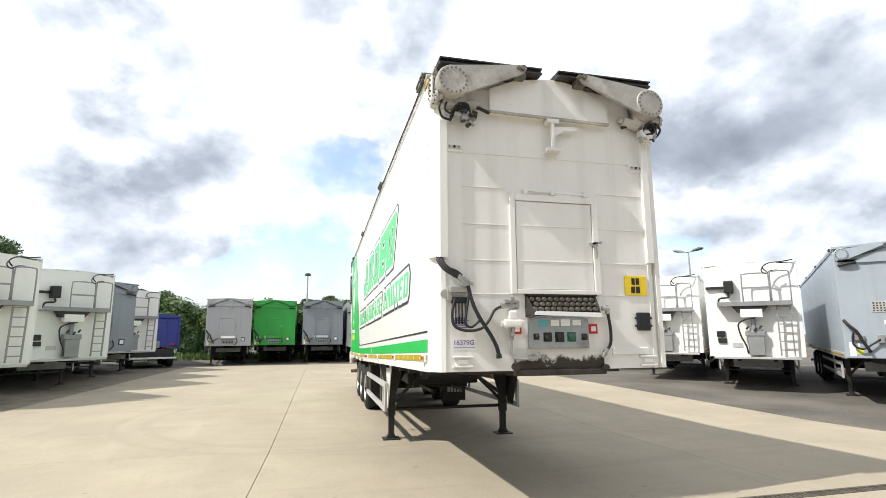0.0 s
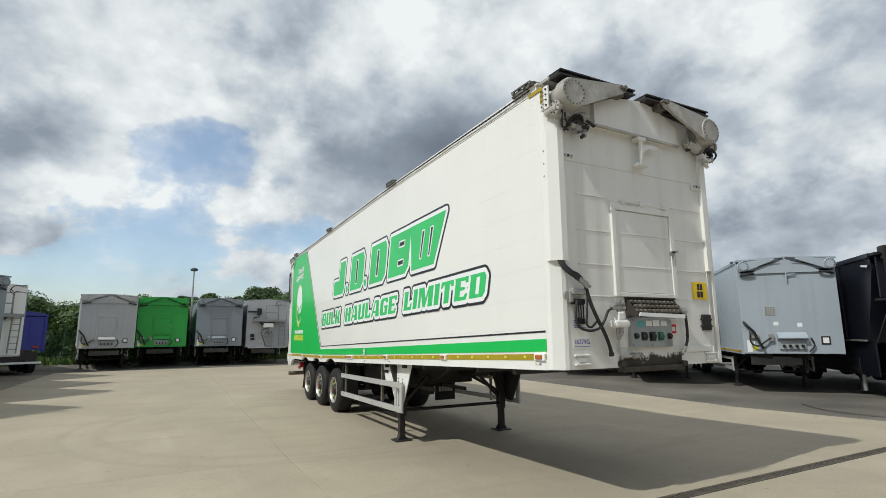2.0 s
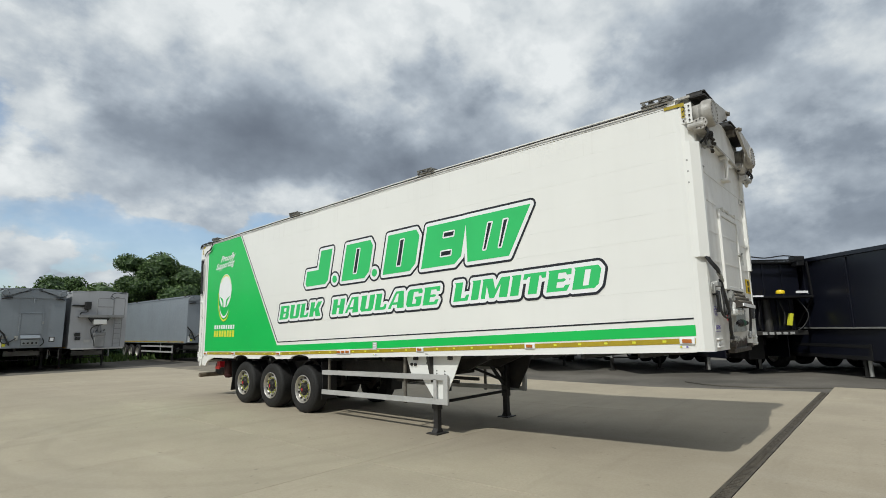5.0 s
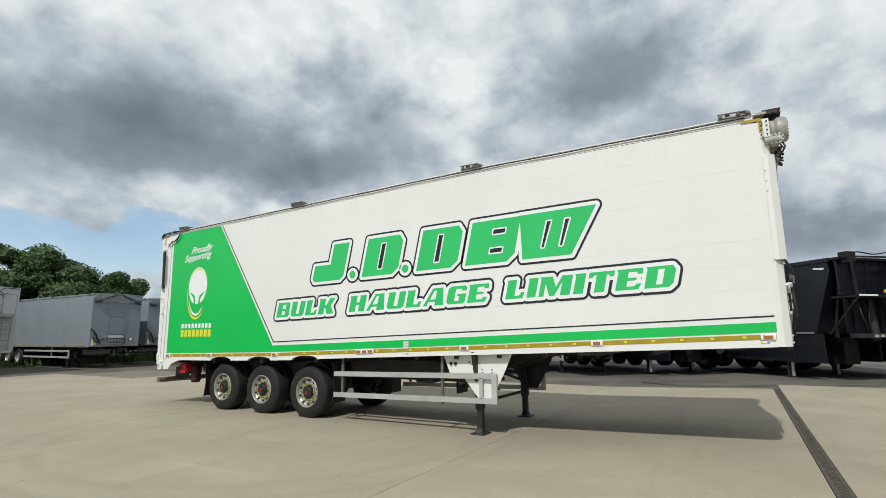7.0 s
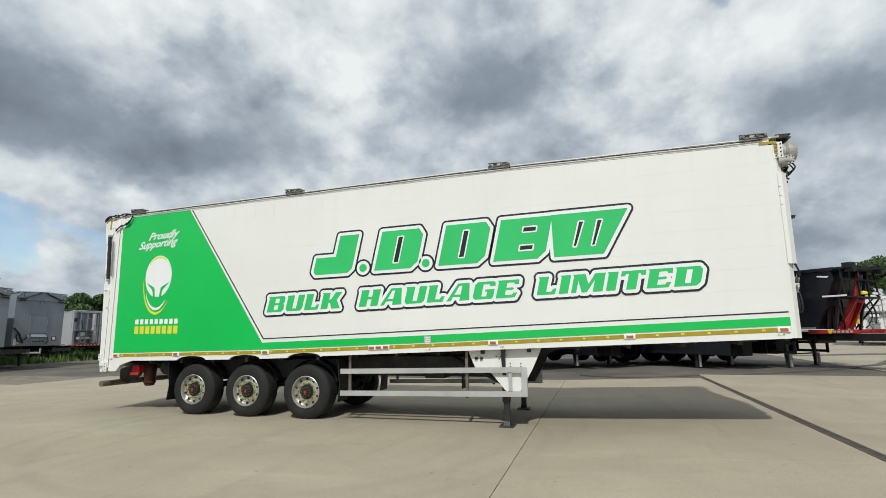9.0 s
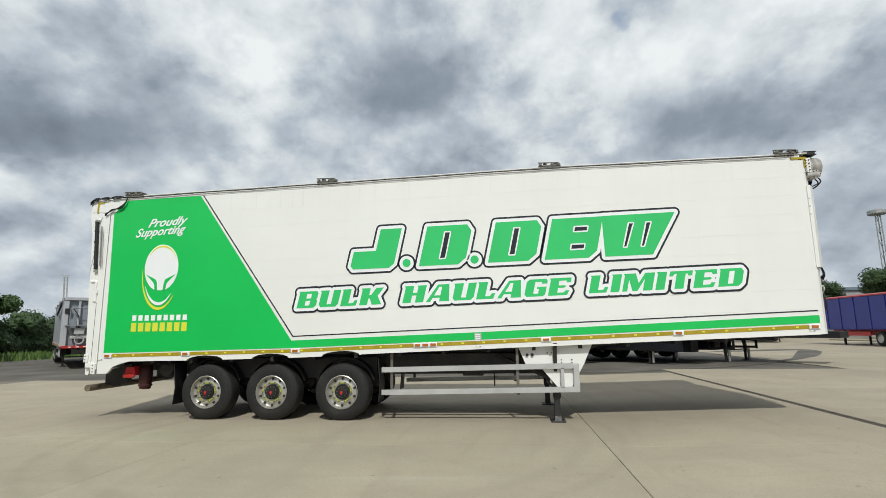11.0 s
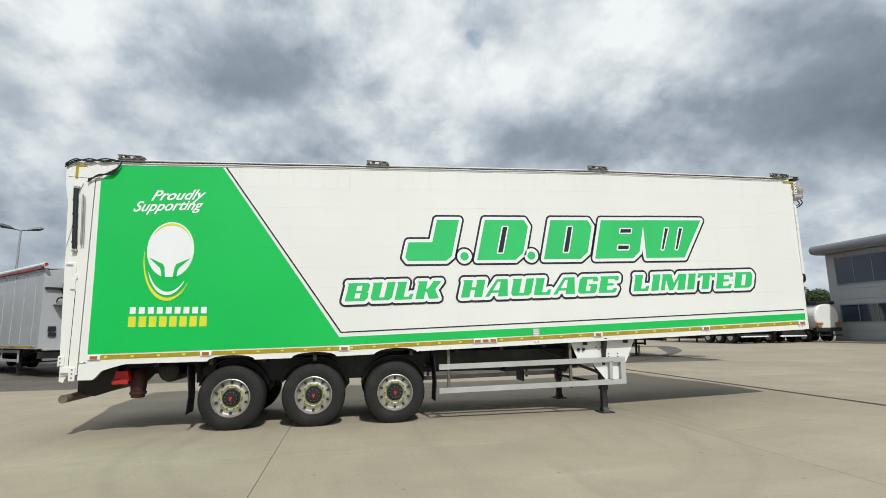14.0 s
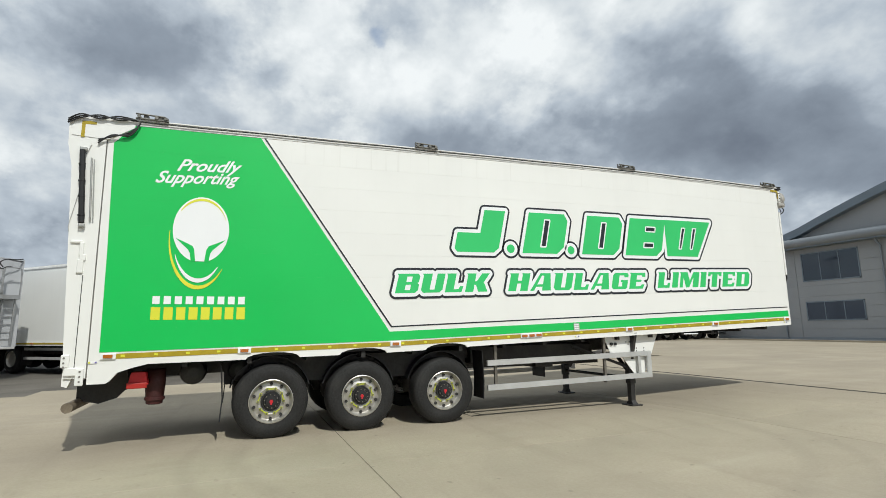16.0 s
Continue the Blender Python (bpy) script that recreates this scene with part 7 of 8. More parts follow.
    hose(bm, [(0.9, -0.2 + back, 2.52), (1.05, -0.45 + back, 2.0), (0.9, -0.4 + back, 1.6), (0.7, -0.35 + back, 1.45)], 0.025, 6, 4)
    hose(bm, [(-0.9, -0.2 + back, 2.5), (-1.0, -0.4 + back, 1.9), (-0.8, -0.35 + back, 1.5)], 0.022, 6, 4)
    pieces("gantry_hose", bm, TIPPER_BLACK, T)
    bm = B()
    if raked:
        rod(bm, (0.0, 0.72, lo - 0.1), (0.0, 0.20, 2.52), 0.11, 16)
        rod(bm, (0.0, 0.20, 2.52), (0.0, 0.02, hi - 0.1), 0.06, 16)
        for x in (-0.36, 0.36):
            bar(bm, (x, 0.62, lo), (x * 0.8, 0.10, 2.50), 0.08, 0.16)
        bar(bm, (-0.40, 0.14, 2.42), (0.40, 0.14, 2.42), 0.12, 0.12)
    else:
        rod(bm, (0.0, 0.02, lo - 0.2), (0.0, 0.12, 2.5), 0.13, 16)
        rod(bm, (0.0, 0.12, 2.5), (0.0, 0.15, hi - 0.1), 0.09, 16)
    part("tipping_ram", bm, chassis, T)
    bm = B()
    lathe(bm, [(2.66, 0.02), (2.66, 0.13), (2.72, 0.135), (2.77, 0.11), (2.79, 0.02)], (0.20, 0.0 if raked else -0.40, 0), "z", 18)
    part("beacon", bm, PLATE, T, "flat yellow beacon")
    for x in (-1.0, 1.0):
        bm = B()
        rod(bm, (x, 2.12, 0.02), (x, 2.12, 0.50), 0.055, 12)
        part("bright_leg", bm, STEEL, T, "bright steel landing leg")
    bm = B()
    hose(bm, [(-0.3, -0.1 + back, 2.5), (-0.45, -0.2 + back, 2.1), (-0.5, -0.2 + back, 1.7), (-0.35, -0.15 + back, lo - 0.1)], 0.03, 6, 4)
    hose(bm, [(0.3, -0.1, 2.5), (0.42, -0.2, 2.0), (0.35, -0.2, 1.6)], 0.03, 6, 4)
    pieces("air_line", bm, TIPPER_BLACK, T)
    bm = B()
    prism(bm, [(x, -0.2 + back, z) for x, z in ((0.52, 1.62), (0.64, 1.60), (0.74, 2.0), (0.62, 2.02))], (0, 1, 0), 0.1)
    part("wheel_chock", bm, YELLOW_VINYL, T, "yellow wheel chock")
    bm = B()
    if raked:
        box(bm, (-1.1, -0.2, lo - 0.16), (-0.92, 1.35, lo - 0.02), 0.01)
        box(bm, (0.92, -0.2, lo - 0.16), (1.1, 1.35, lo - 0.02), 0.01)
        box(bm, (-0.92, 0.1, lo - 0.15), (0.92, 0.3, lo - 0.04), 0.01)
        part("front_cross_beam", bm, chassis, T)
        bm = B()
        lathe(bm, [(-1.14, 0.02), (-1.14, 0.075), (-1.105, 0.075)], (0, 0.62, lo - 0.08), "x", 16)
        part("air_coupling", bm, PLATE, T, "yellow air coupling")
        bm = B()
        box(bm, (-0.55, -1.7, lo - 0.42), (0.55, 2.6, lo - 0.17), 0.02)
        part("chassis_neck", bm, TIPPER_BLACK, T)
    else:
        box(bm, (-1.1, -0.3, lo - 0.12), (1.1, 0.0, lo + 0.02), 0.01)
        part("front_cross_beam", bm, chassis, T)
    for k in range(5):
        bm = B()
        if raked:
            box(bm, (-1.115, 0.45 - 0.13 * k, lo - 0.13), (-1.103, 0.53 - 0.13 * k, lo - 0.05))
        else:
            box(bm, (-0.5 + 0.24 * k, -0.31, lo - 0.1), (-0.34 + 0.24 * k, -0.30, lo - 0.02))
        part("notice", bm, GUARD, T)
    # low black valance and stands hide the running gear
    # the valance is an added part that stands in for the dark shade underneath
    bm = B()
    for s in (-1, 1):
        if raked:
            box(bm, (s * 1.16 - 0.02, 2.9, 0.62), (s * 1.16 + 0.02, 5.2, lo), 0.01)
        else:
            box(bm, (s * 1.16 - 0.02, 0.75, 0.50), (s * 1.16 + 0.02, 5.2, lo), 0.01)
    box(bm, (-1.18, 5.2, 0.98), (-1.14, L - 0.2, lo), 0.01)
    box(bm, (1.14, 5.2, 0.98), (1.18, L - 0.2, lo), 0.01)
    pieces("side_skirt", bm, NAVY, T)
    bm = B()
    box(bm, (-0.30, 3.0 if raked else 0.8, 0.45), (0.30, 4.1 if raked else 1.9, 1.25), 0.03)
    part("hydraulic_tank", bm, TIPPER_BLACK, T)
    if chassis is RED_PAINT:
        for y in (3.3, 3.75):
            bm = B()
            prism(bm, [(-1.24, y, 0.55), (-1.24, y + 0.24, 0.55), (-1.24, y + 0.17, 0.92), (-1.24, y + 0.07, 0.92)], (1, 0, 0), 0.06)
            part("red_stand", bm, RED, T, "bright red stand bracket")
    run_gear(T, (6.0, 7.31, 8.62), L, lo - 0.1, beam or TIPPER_BLACK, 2.2, False, TIPPER_BLACK)
    return T


def box_tipper(paint, label, sheet=None, lamps=True, hi=3.55):
    """A high-sided tipper seen from its tail, with red sheet and rear lights; the tail is at y = 0."""
    T = thing("tipper_trailer", label, "trailer", group="tippers seen from behind")
    lo, L = 1.15, 10.0
    bm = B()
    box(bm, (-1.25, 0.05, lo), (1.25, L, hi), 0.03)
    part("body", bm, paint, T)
    bm = B()
    prism(bm, [(-1.3, -0.1, hi), (1.3, -0.1, hi), (1.28, -0.1, hi + 0.08), (0.6, -0.1, hi + 0.2), (-0.6, -0.1, hi + 0.2), (-1.28, -0.1, hi + 0.08)], (0, 1, 0), L + 0.1)
    part("roof_sheet", bm, sheet or RED_PAINT, T)
    for s in (-1, 1):
        bm = B()
        box(bm, (s * 1.22 - 0.06, -0.05, lo - 0.1), (s * 1.22 + 0.06, 0.08, hi), 0.01)
        part("tail_post", bm, paint, T)
        bm = B()
        if lamps:
            box(bm, (s * 0.85 - 0.28, -0.07, lo + 0.05), (s * 0.85 + 0.28, -0.02, lo + 0.32), 0.01)
        else:
            box(bm, (s * 0.9 - 0.12, -0.07, lo + 0.1), (s * 0.9 + 0.12, -0.02, lo + 0.2), 0.01)
        part("tail_lamp", bm, AMBER if lamps else RED_PAINT, T)
        for k in range(6):
            bm = B()
            y = 1.2 + 1.6 * k
            box(bm, (s * 1.26 - 0.03, y, lo), (s * 1.26 + 0.03, y + 0.09, hi), 0.008)
            part("side_rib", bm, paint, T)
    bm = B()
    box(bm, (-1.16, -0.02, lo), (1.16, 0.05, hi - 0.05), 0.01)
    for x in (-0.62, 0.0, 0.62):
        box(bm, (x - 0.03, -0.045, lo + 0.3), (x + 0.03, 0.0, hi - 0.1), 0.006)
    part("tail_door", bm, paint, T)
    bm = B()
    box(bm, (-0.28, -0.06, lo - 0.05), (0.28, -0.01, lo + 0.35), 0.01)
    part("grain_hatch", bm, MID_GREY, T)
    bm = B()
    box(bm, (-1.2, -0.02, 0.5), (1.2, 0.06, 0.6), 0.008)
    part("bumper_strip", bm, WHITE_VINYL, T)
    bm = B()
    box(bm, (-1.0, 0.0, 0.6), (1.0, 0.2, lo - 0.1), 0.01)
    part("chassis_tail", bm, BLACK_STEEL, T)
    for x in (-0.5, 0.42):
        bm = B()
        box(bm, (x, 0.1, lo - 0.35), (x + 0.1, L, lo))
        part("chassis_beam", bm, RED_PAINT, T)
    for s in (-1, 1):
        bm = B()
        box(bm, (s * 1.17 - 0.03, 4.7, 0.70), (s * 1.17 + 0.03, 8.4, 1.0), 0.01)
        part("side_beam", bm, RED_PAINT, T, "red chassis side beam")
    for y in (1.2, 2.5, 3.8):
        bm = B()
        rod(bm, (-1.0, y, 0.525), (1.0, y, 0.525), 0.07, 10)
        part("axle", bm, BLACK_STEEL, T)
        for x, s in ((-1.20, -1), (1.20, 1)):
            wheel("wheel", s, (x, y, 0.525), T, False)
    for x in (-0.9, 0.9):
        bm = B()
        box(bm, (x - 0.06, 8.0, 0.0), (x + 0.06, 8.12, lo), 0.006)
        part("landing_leg", bm, BLACK_STEEL, T)
    return T


def tank_trailer(label):
    T = thing("tanker_trailer", label, "trailer", group="tippers seen from behind")
    bm = B()
    lathe(bm, [(0.0, 0.98), (0.05, 1.10), (0.14, 1.16), (9.5, 1.16), (9.8, 0.9)], (0, 0, 2.0), "y", 32)
    part("tank", bm, WHITE, T)
    bm = B()
    box(bm, (-0.85, 0.02, 2.98), (0.85, 9.4, 3.24), 0.02)
    part("walkway", bm, BLACK_STEEL, T)
    for s in (-1, 1):
        bm = B()
        box(bm, (s * 0.85 - 0.28, -0.12, 1.35), (s * 0.85 + 0.28, -0.05, 1.55), 0.01)
        part("tail_lamp", bm, AMBER, T)
    bm = B()
    box(bm, (-1.2, -0.05, 0.85), (1.2, 0.3, 1.15), 0.01)
    box(bm, (-1.2, -0.05, 0.5), (1.2, 0.02, 0.6), 0.01)
    box(bm, (-0.6, 0.2, 0.7), (0.6, 9.0, 1.0))
    part("chassis", bm, BLACK_STEEL, T)
    for y in (1.2, 2.5, 3.8):
        for x, s in ((-1.20, -1), (1.20, 1)):
            wheel("wheel", s, (x, y, 0.525), T, False)
    for x in (-0.5, 0.5):
        bm = B()
        box(bm, (x - 0.06, 7.5, 0.0), (x + 0.06, 7.62, 0.95), 0.006)
        part("landing_leg", bm, BLACK_STEEL, T)
    return T


def put(ob, x, y, turn):
    ob.matrix_basis = pose(x, y, grade(y), 0, 0, turn)
    return ob


def park_vehicles():
    # turn 0: front faces -y; herringbone rows stand at 45 degrees
    white = ladder_trailer(WHITE, WHITE_DIRTY, "white bulk trailer with front ladder and platform")
    put(white, 13.5, 13.5, -45)
    for x, y, turn in ((13.4, 17.65, -45), (-8.5, 15.75, 45), (-8.1, 19.95, 45), (-8.8, 28.0, 45)):
        copy_thing(white, pose(x, y, 0, 0, 0, turn))
    grey_ladder = ladder_trailer(SILVER, SILVER, "grey bulk trailer with front ladder and platform")
    put(grey_ladder, 3.2, 35.0, 0)
    rolled = ladder_trailer(SILVER, SILVER, "grey bulk trailer with a red and white sheet roller")
    put(rolled, 14.4, 24.0, -45)
    bm = B()
    rod(bm, (-1.36, -0.22, 4.10), (-1.36, 12.9, 4.06), 0.075, 14)
    part("sheet_roller", bm, WHITE_DIRTY, rolled, "white rolled cover sheet")
    bm = B()
    box(bm, (-1.40, 0.1, 3.965), (-1.30, 12.9, 4.03), 0.006)
    lathe(bm, [(-0.25, 0.02), (-0.25, 0.06), (-0.215, 0.06)], (-1.36, 0, 4.10), "y", 14)
    pieces("red_sheet_edge", bm, RED_PAINT, rolled)
    for k in range(11):
        bm = B()
        box(bm, (-1.30, 0.75 + 1.15 * k, 1.2), (-1.275, 0.82 + 1.15 * k, 3.9), 0.004)
        part("side_rib", bm, GUARD, rolled)
    silver = hatch_trailer(SILVER, GUARD, "silver bulk trailer with hinged roof arms")
    put(silver, -5.25, 33.6, 8)
    green = hatch_trailer(GREEN_PAINT, GREEN_PAINT, "bright green bulk trailer with hinged roof arms")
    put(green, -2.7, 35.0, 2)
    blue = hatch_trailer(BLUE_GREY, BLUE_GREY, "pale blue-grey bulk trailer with small front vent", True)
    put(blue, 14.1, 9.5, -45)
    mid = hatch_trailer(MID_GREY, MID_GREY, "mid-grey bulk trailer with front hatch")
    put(mid, 0.35, 34.8, 0)
    copy_thing(mid, pose(9.1, 35.2, 0, 0, 0, 0))
    copy_thing(mid, pose(12.9, 36.6, 0, 0, 0, 0))
    copy_thing(mid, pose(-8.5, 23.6, 0, 0, 0, 45))
    # black steel here stands in for a red chassis lying in shadow
    black = tipper(NAVY, BLACK_STEEL, "dark navy tipper trailer with chassis blackened for shade")
    put(black, 15.1, 6.4, -45)
    put(tipper(NAVY, BLACK_STEEL, "dark navy tipper trailer with yellow wheel chock"), 14.1, 1.7, -45)
    put(tipper(NAVY, RED_PAINT, "dark navy tipper trailer with a red ram and red stands", 3.55), 14.6, -1.55, -45)
    copy_thing(white, pose(41.9, -13.7, 0.12, 0, 0, -112))
    tip = ram_trailer("grey bulk tipper with front ram and red beam")
    put(tip, 15.3, 30.2, -45)
    bm = B()
    bar(bm, (-1.30, -0.06, 3.2), (-1.36, -0.10, 4.42), 0.05, 0.05)
    bar(bm, (-1.18, -0.06, 3.2), (-1.24, -0.10, 4.38), 0.04, 0.04)
    for k in range(5):
        bar(bm, (-1.31, -0.07, 3.4 + 0.2 * k), (-1.19, -0.07, 3.4 + 0.2 * k), 0.03, 0.03)
    bar(bm, (-1.52, -0.10, 4.44), (-1.10, -0.10, 4.42), 0.04, 0.05)
    part("sheet_mast", bm, GUARD, tip, "slim steel sheeting mast")
    bm = B()
    for k in range(3):
        hose(bm, [(-1.33, -0.05, 3.2 - 0.1 * k), (-1.38, 1.2, 2.95 - 0.1 * k), (-1.40, 2.8, 2.75 - 0.08 * k), (-1.38, 4.5, 2.85 - 0.06 * k)], 0.025, 6, 5)
    pieces("slack_strap", bm, HOSE, tip)
    put(ram_trailer("grey bulk tipper above a red beam by the fence"), 20.0, 42.1, 10)
    b = box_tipper(BLUE_PAINT, "blue high-sided tipper trailer with red roof sheet")
    put(b, 27.5, -17.1, -90)
    put(box_tipper(MID_GREY, "grey high-sided tipper trailer with red roof sheet"), 27.3, -20.4, -90)
    put(tank_trailer("white road tanker trailer seen from behind"), 27.3, -23.7, -90)
    put(box_tipper(BLUE_PAINT, "dark blue box trailer parked by the fence", BLUE_PAINT, False, 2.8), -8.85, 31.9, 24)


# ---- trees, hedge, fence, verge ----
def leaf_cloud(bm, centre, radii, count, size, rng):
    for _ in range(count):
        while True:
            p = Vector((rng.uniform(-1, 1), rng.uniform(-1, 1), rng.uniform(-1, 1)))
            if 0.25 < p.length < 1:
                break
        p = p.normalized() * p.length ** 0.4
        q = Vector(centre) + Vector((p.x * radii[0], p.y * radii[1], p.z * radii[2]))
        d = Vector((rng.gauss(0, 1), rng.gauss(0, 1), rng.gauss(0, 1) + 0.6)).normalized()
        e = d.orthogonal().normalized()
        f = d.cross(e)
        a = rng.uniform(0, 6.28)
        u, v = e * math.cos(a) + f * math.sin(a), f * math.cos(a) - e * math.sin(a)
        s = size * rng.uniform(0.6, 1.5)
        bm.faces.new([bm.verts.new(q + u * s * x + v * s * y * 0.6 + d * s * z) for x, y, z in ((-1, 0, 0), (0, -1, 0.25), (1, 0, 0), (0, 1, 0.25))])


def lump(bm, centre, radii, rng):
    """A rough solid core that fills foliage; its dark green stands in for inner shade."""
    made = bmesh.ops.create_icosphere(bm, subdivisions=3, radius=1.0)["verts"]
    for v in made:
        q = v.co * rng.uniform(0.72, 1.08)
        v.co = Vector(centre) + Vector((q.x * radii[0], q.y * radii[1], q.z * radii[2]))


def tree(x, y, height, spread, seed, leaf=None, label="leafy green broad-crowned tree"):
    rng = random.Random(seed)
    T = thing("tree", label, "tree", (x, y, 0), rng.uniform(0, 360), "trees round the yard")
    bm = B()
    rod(bm, (0, 0, -0.05), (0.1, 0.05, height * 0.45), height * 0.03, 9, height * 0.018)
    tips = []
    for k in range(9):
        a = 2 * math.pi * k / 9 + rng.uniform(-0.3, 0.3)
        r = spread * rng.uniform(0.35, 0.75)
        tip = Vector((r * math.cos(a), r * math.sin(a), height * rng.uniform(0.50, 0.86)))
        rod(bm, (0.05, 0.03, height * rng.uniform(0.25, 0.44)), tip, height * 0.012, 6, 0.02)
        tips.append(tip)
    part("trunk", bm, BARK, T)
    bm = B()
    tips += [Vector((rng.uniform(-0.3, 0.3) * spread, rng.uniform(-0.3, 0.3) * spread, height * rng.uniform(0.7, 0.9))) for _ in range(6)]
    cores = []
    for t in tips:
        for _ in range(3):
            c = t + Vector((rng.gauss(0, 0.17), rng.gauss(0, 0.17), rng.gauss(0, 0.10))) * spread
            c.z = min(c.z, height * 0.93)
            r = spread * rng.uniform(0.20, 0.32)
            leaf_cloud(bm, c, (r, r, r * 0.78), 560, 0.095, rng)
            cores.append((c, r * 0.80))
    part("crown", bm, leaf or LEAF, T)
    # solid lumps close the crown, coloured dark for the shade inside
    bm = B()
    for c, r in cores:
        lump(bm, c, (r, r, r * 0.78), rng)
    part("inner_crown", bm, LEAF_SHADE, T)
    return T


def hedge(x0, x1, y, height, seed, leaf, label):
    rng = random.Random(seed)
    bm, cores = B(), []
    x = x0
    while x < x1:
        h = height * rng.uniform(0.65, 1.05)
        for k in range(6):
            c = (x + rng.uniform(-1, 1), y + rng.uniform(-1.2, 1.2), h * (0.18 + 0.14 * k))
            r = rng.uniform(0.9, 1.4)
            leaf_cloud(bm, c, (r, r, r * 0.8), 330, 0.07, rng)
            cores.append((c, r * 0.74))
        x += 0.9
    root = tagged(part("hedge", bm, leaf), label, "hedge", kind="stuff")
    # same filling lumps for the hedge, with inner shade put into their colour
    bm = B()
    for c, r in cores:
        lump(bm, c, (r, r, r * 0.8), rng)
    tagged(part("inner_hedge", bm, LEAF_SHADE, root), kind="stuff")


def make_green():
    hedge(-22, 8, 48.6, 5.0, 3, LEAF_SHRUB, "dense green hedge and scrub behind the fence")
    hedge(8, 40, 52, 3.4, 5, LEAF_DARK, "low dark green scrub")
    for args in ((13.6, 55, 8.8, 4.5, 11), (19.3, 55, 7.3, 3.2, 12), (10.6, 60, 6.3, 3.6, 13), (5.5, 58, 6.4, 4.2, 14), (1.5, 62, 6.0, 3.6, 15), (-20.5, 31, 7.6, 4.0, 16), (-17, 56, 6.2, 3.4, 17), (-1.0, 60, 5.7, 3.0, 21), (27, 52, 5.2, 3.2, 22)):
        tree(*args)
    tree(59.5, -23.5, 9.4, 3.6, 31)
    for args in ((52, -33, 7.6, 4.4, 32), (50.5, -37, 8.1, 4.8, 33), (50, -41.5, 6.0, 3.6, 34), (53, -46, 6.4, 4.2, 35), (58, -51, 6.4, 4.4, 36), (66, -30, 7.6, 4.6, 37)):
        tree(*args, LEAF_DARK, "dark distant broadleaf tree")
    # rough verge
    rng = random.Random(8)
    bm = B()
    for _ in range(9000):
        x, y = rng.uniform(-24, 30), rng.uniform(41.5, 49)
        h = rng.uniform(0.15, 0.55)
        a = rng.uniform(0, 3.14)
        d = Vector((math.cos(a), math.sin(a), 0)) * rng.uniform(0.04, 0.12)
        lean = Vector((rng.uniform(-0.1, 0.1), rng.uniform(-0.1, 0.1), h))
        p = Vector((x, y, -0.03))
        bm.faces.new([bm.verts.new(p - d), bm.verts.new(p + d), bm.verts.new(p + lean)])
    tagged(part("grass_verge", bm, GRASS), "rough green grass and weeds along the fence", "grass", kind="stuff")
    F = thing("mesh_fence", "green wire mesh fence on steel posts", "fence", (0, 46.2, -0.03))
    first = None
    for k in range(18):
        if first is None:
            bm = B()
            box(bm, (-0.03, -0.03, 0), (0.03, 0.03, 2.3))
            first = part("post", bm, FENCE, F, "", (-24, 0, 0))
            bm = B()
            for j in range(25):
                box(bm, (0.1 * j - 0.004 + 0.02, -0.004, 0.05), (0.1 * j + 0.004 + 0.02, 0.004, 2.2))
            for j in range(9):
                box(bm, (0.0, -0.006, 0.1 + 0.25 * j), (2.5, 0.002, 0.108 + 0.25 * j))
            mesh = part("mesh_panel", bm, FENCE, F, "", (-24, 0, 0))
        else:
            again(first, (2.5 * k, 0, 0))
            again(mesh, (2.5 * k, 0, 0))


# ---- lamp posts and buildings ----
def lamp_post(x, y, h, twin, turn, label):
    T = thing("street_lamp", label, "street lamp", (x, y, -0.03), turn, "yard lamps")
    bm = B()
    rod(bm, (0, 0, 0), (0, 0, h), 0.09, 12, 0.05)
    rod(bm, (0, 0, 0), (0, 0, 1.2), 0.11, 12)
    part("pole", bm, STEEL, T)
    for s in ((-1, 1) if twin else (1,)):
        bm = B()
        if twin:
            bar(bm, (0, 0, h - 0.05), (s * 0.35, 0, h + 0.02), 0.05, 0.05)
            prism(bm, [(s * 0.3, -0.16, h), (s * 0.50, -0.2, h + 0.16), (s * 0.95, -0.2, h + 0.28), (s * 1.15, -0.14, h + 0.20), (s * 0.95, -0.2, h + 0.06)], (0, 1, 0), 0.40)
        else:
            lathe(bm, [(h - 0.05, 0.06), (h, 0.26), (h + 0.10, 0.28), (h + 0.2, 0.18), (h + 0.24, 0.03)], (0, 0, 0), "z", 18)
        part("lamp_head", bm, LAMP_DARK, T)


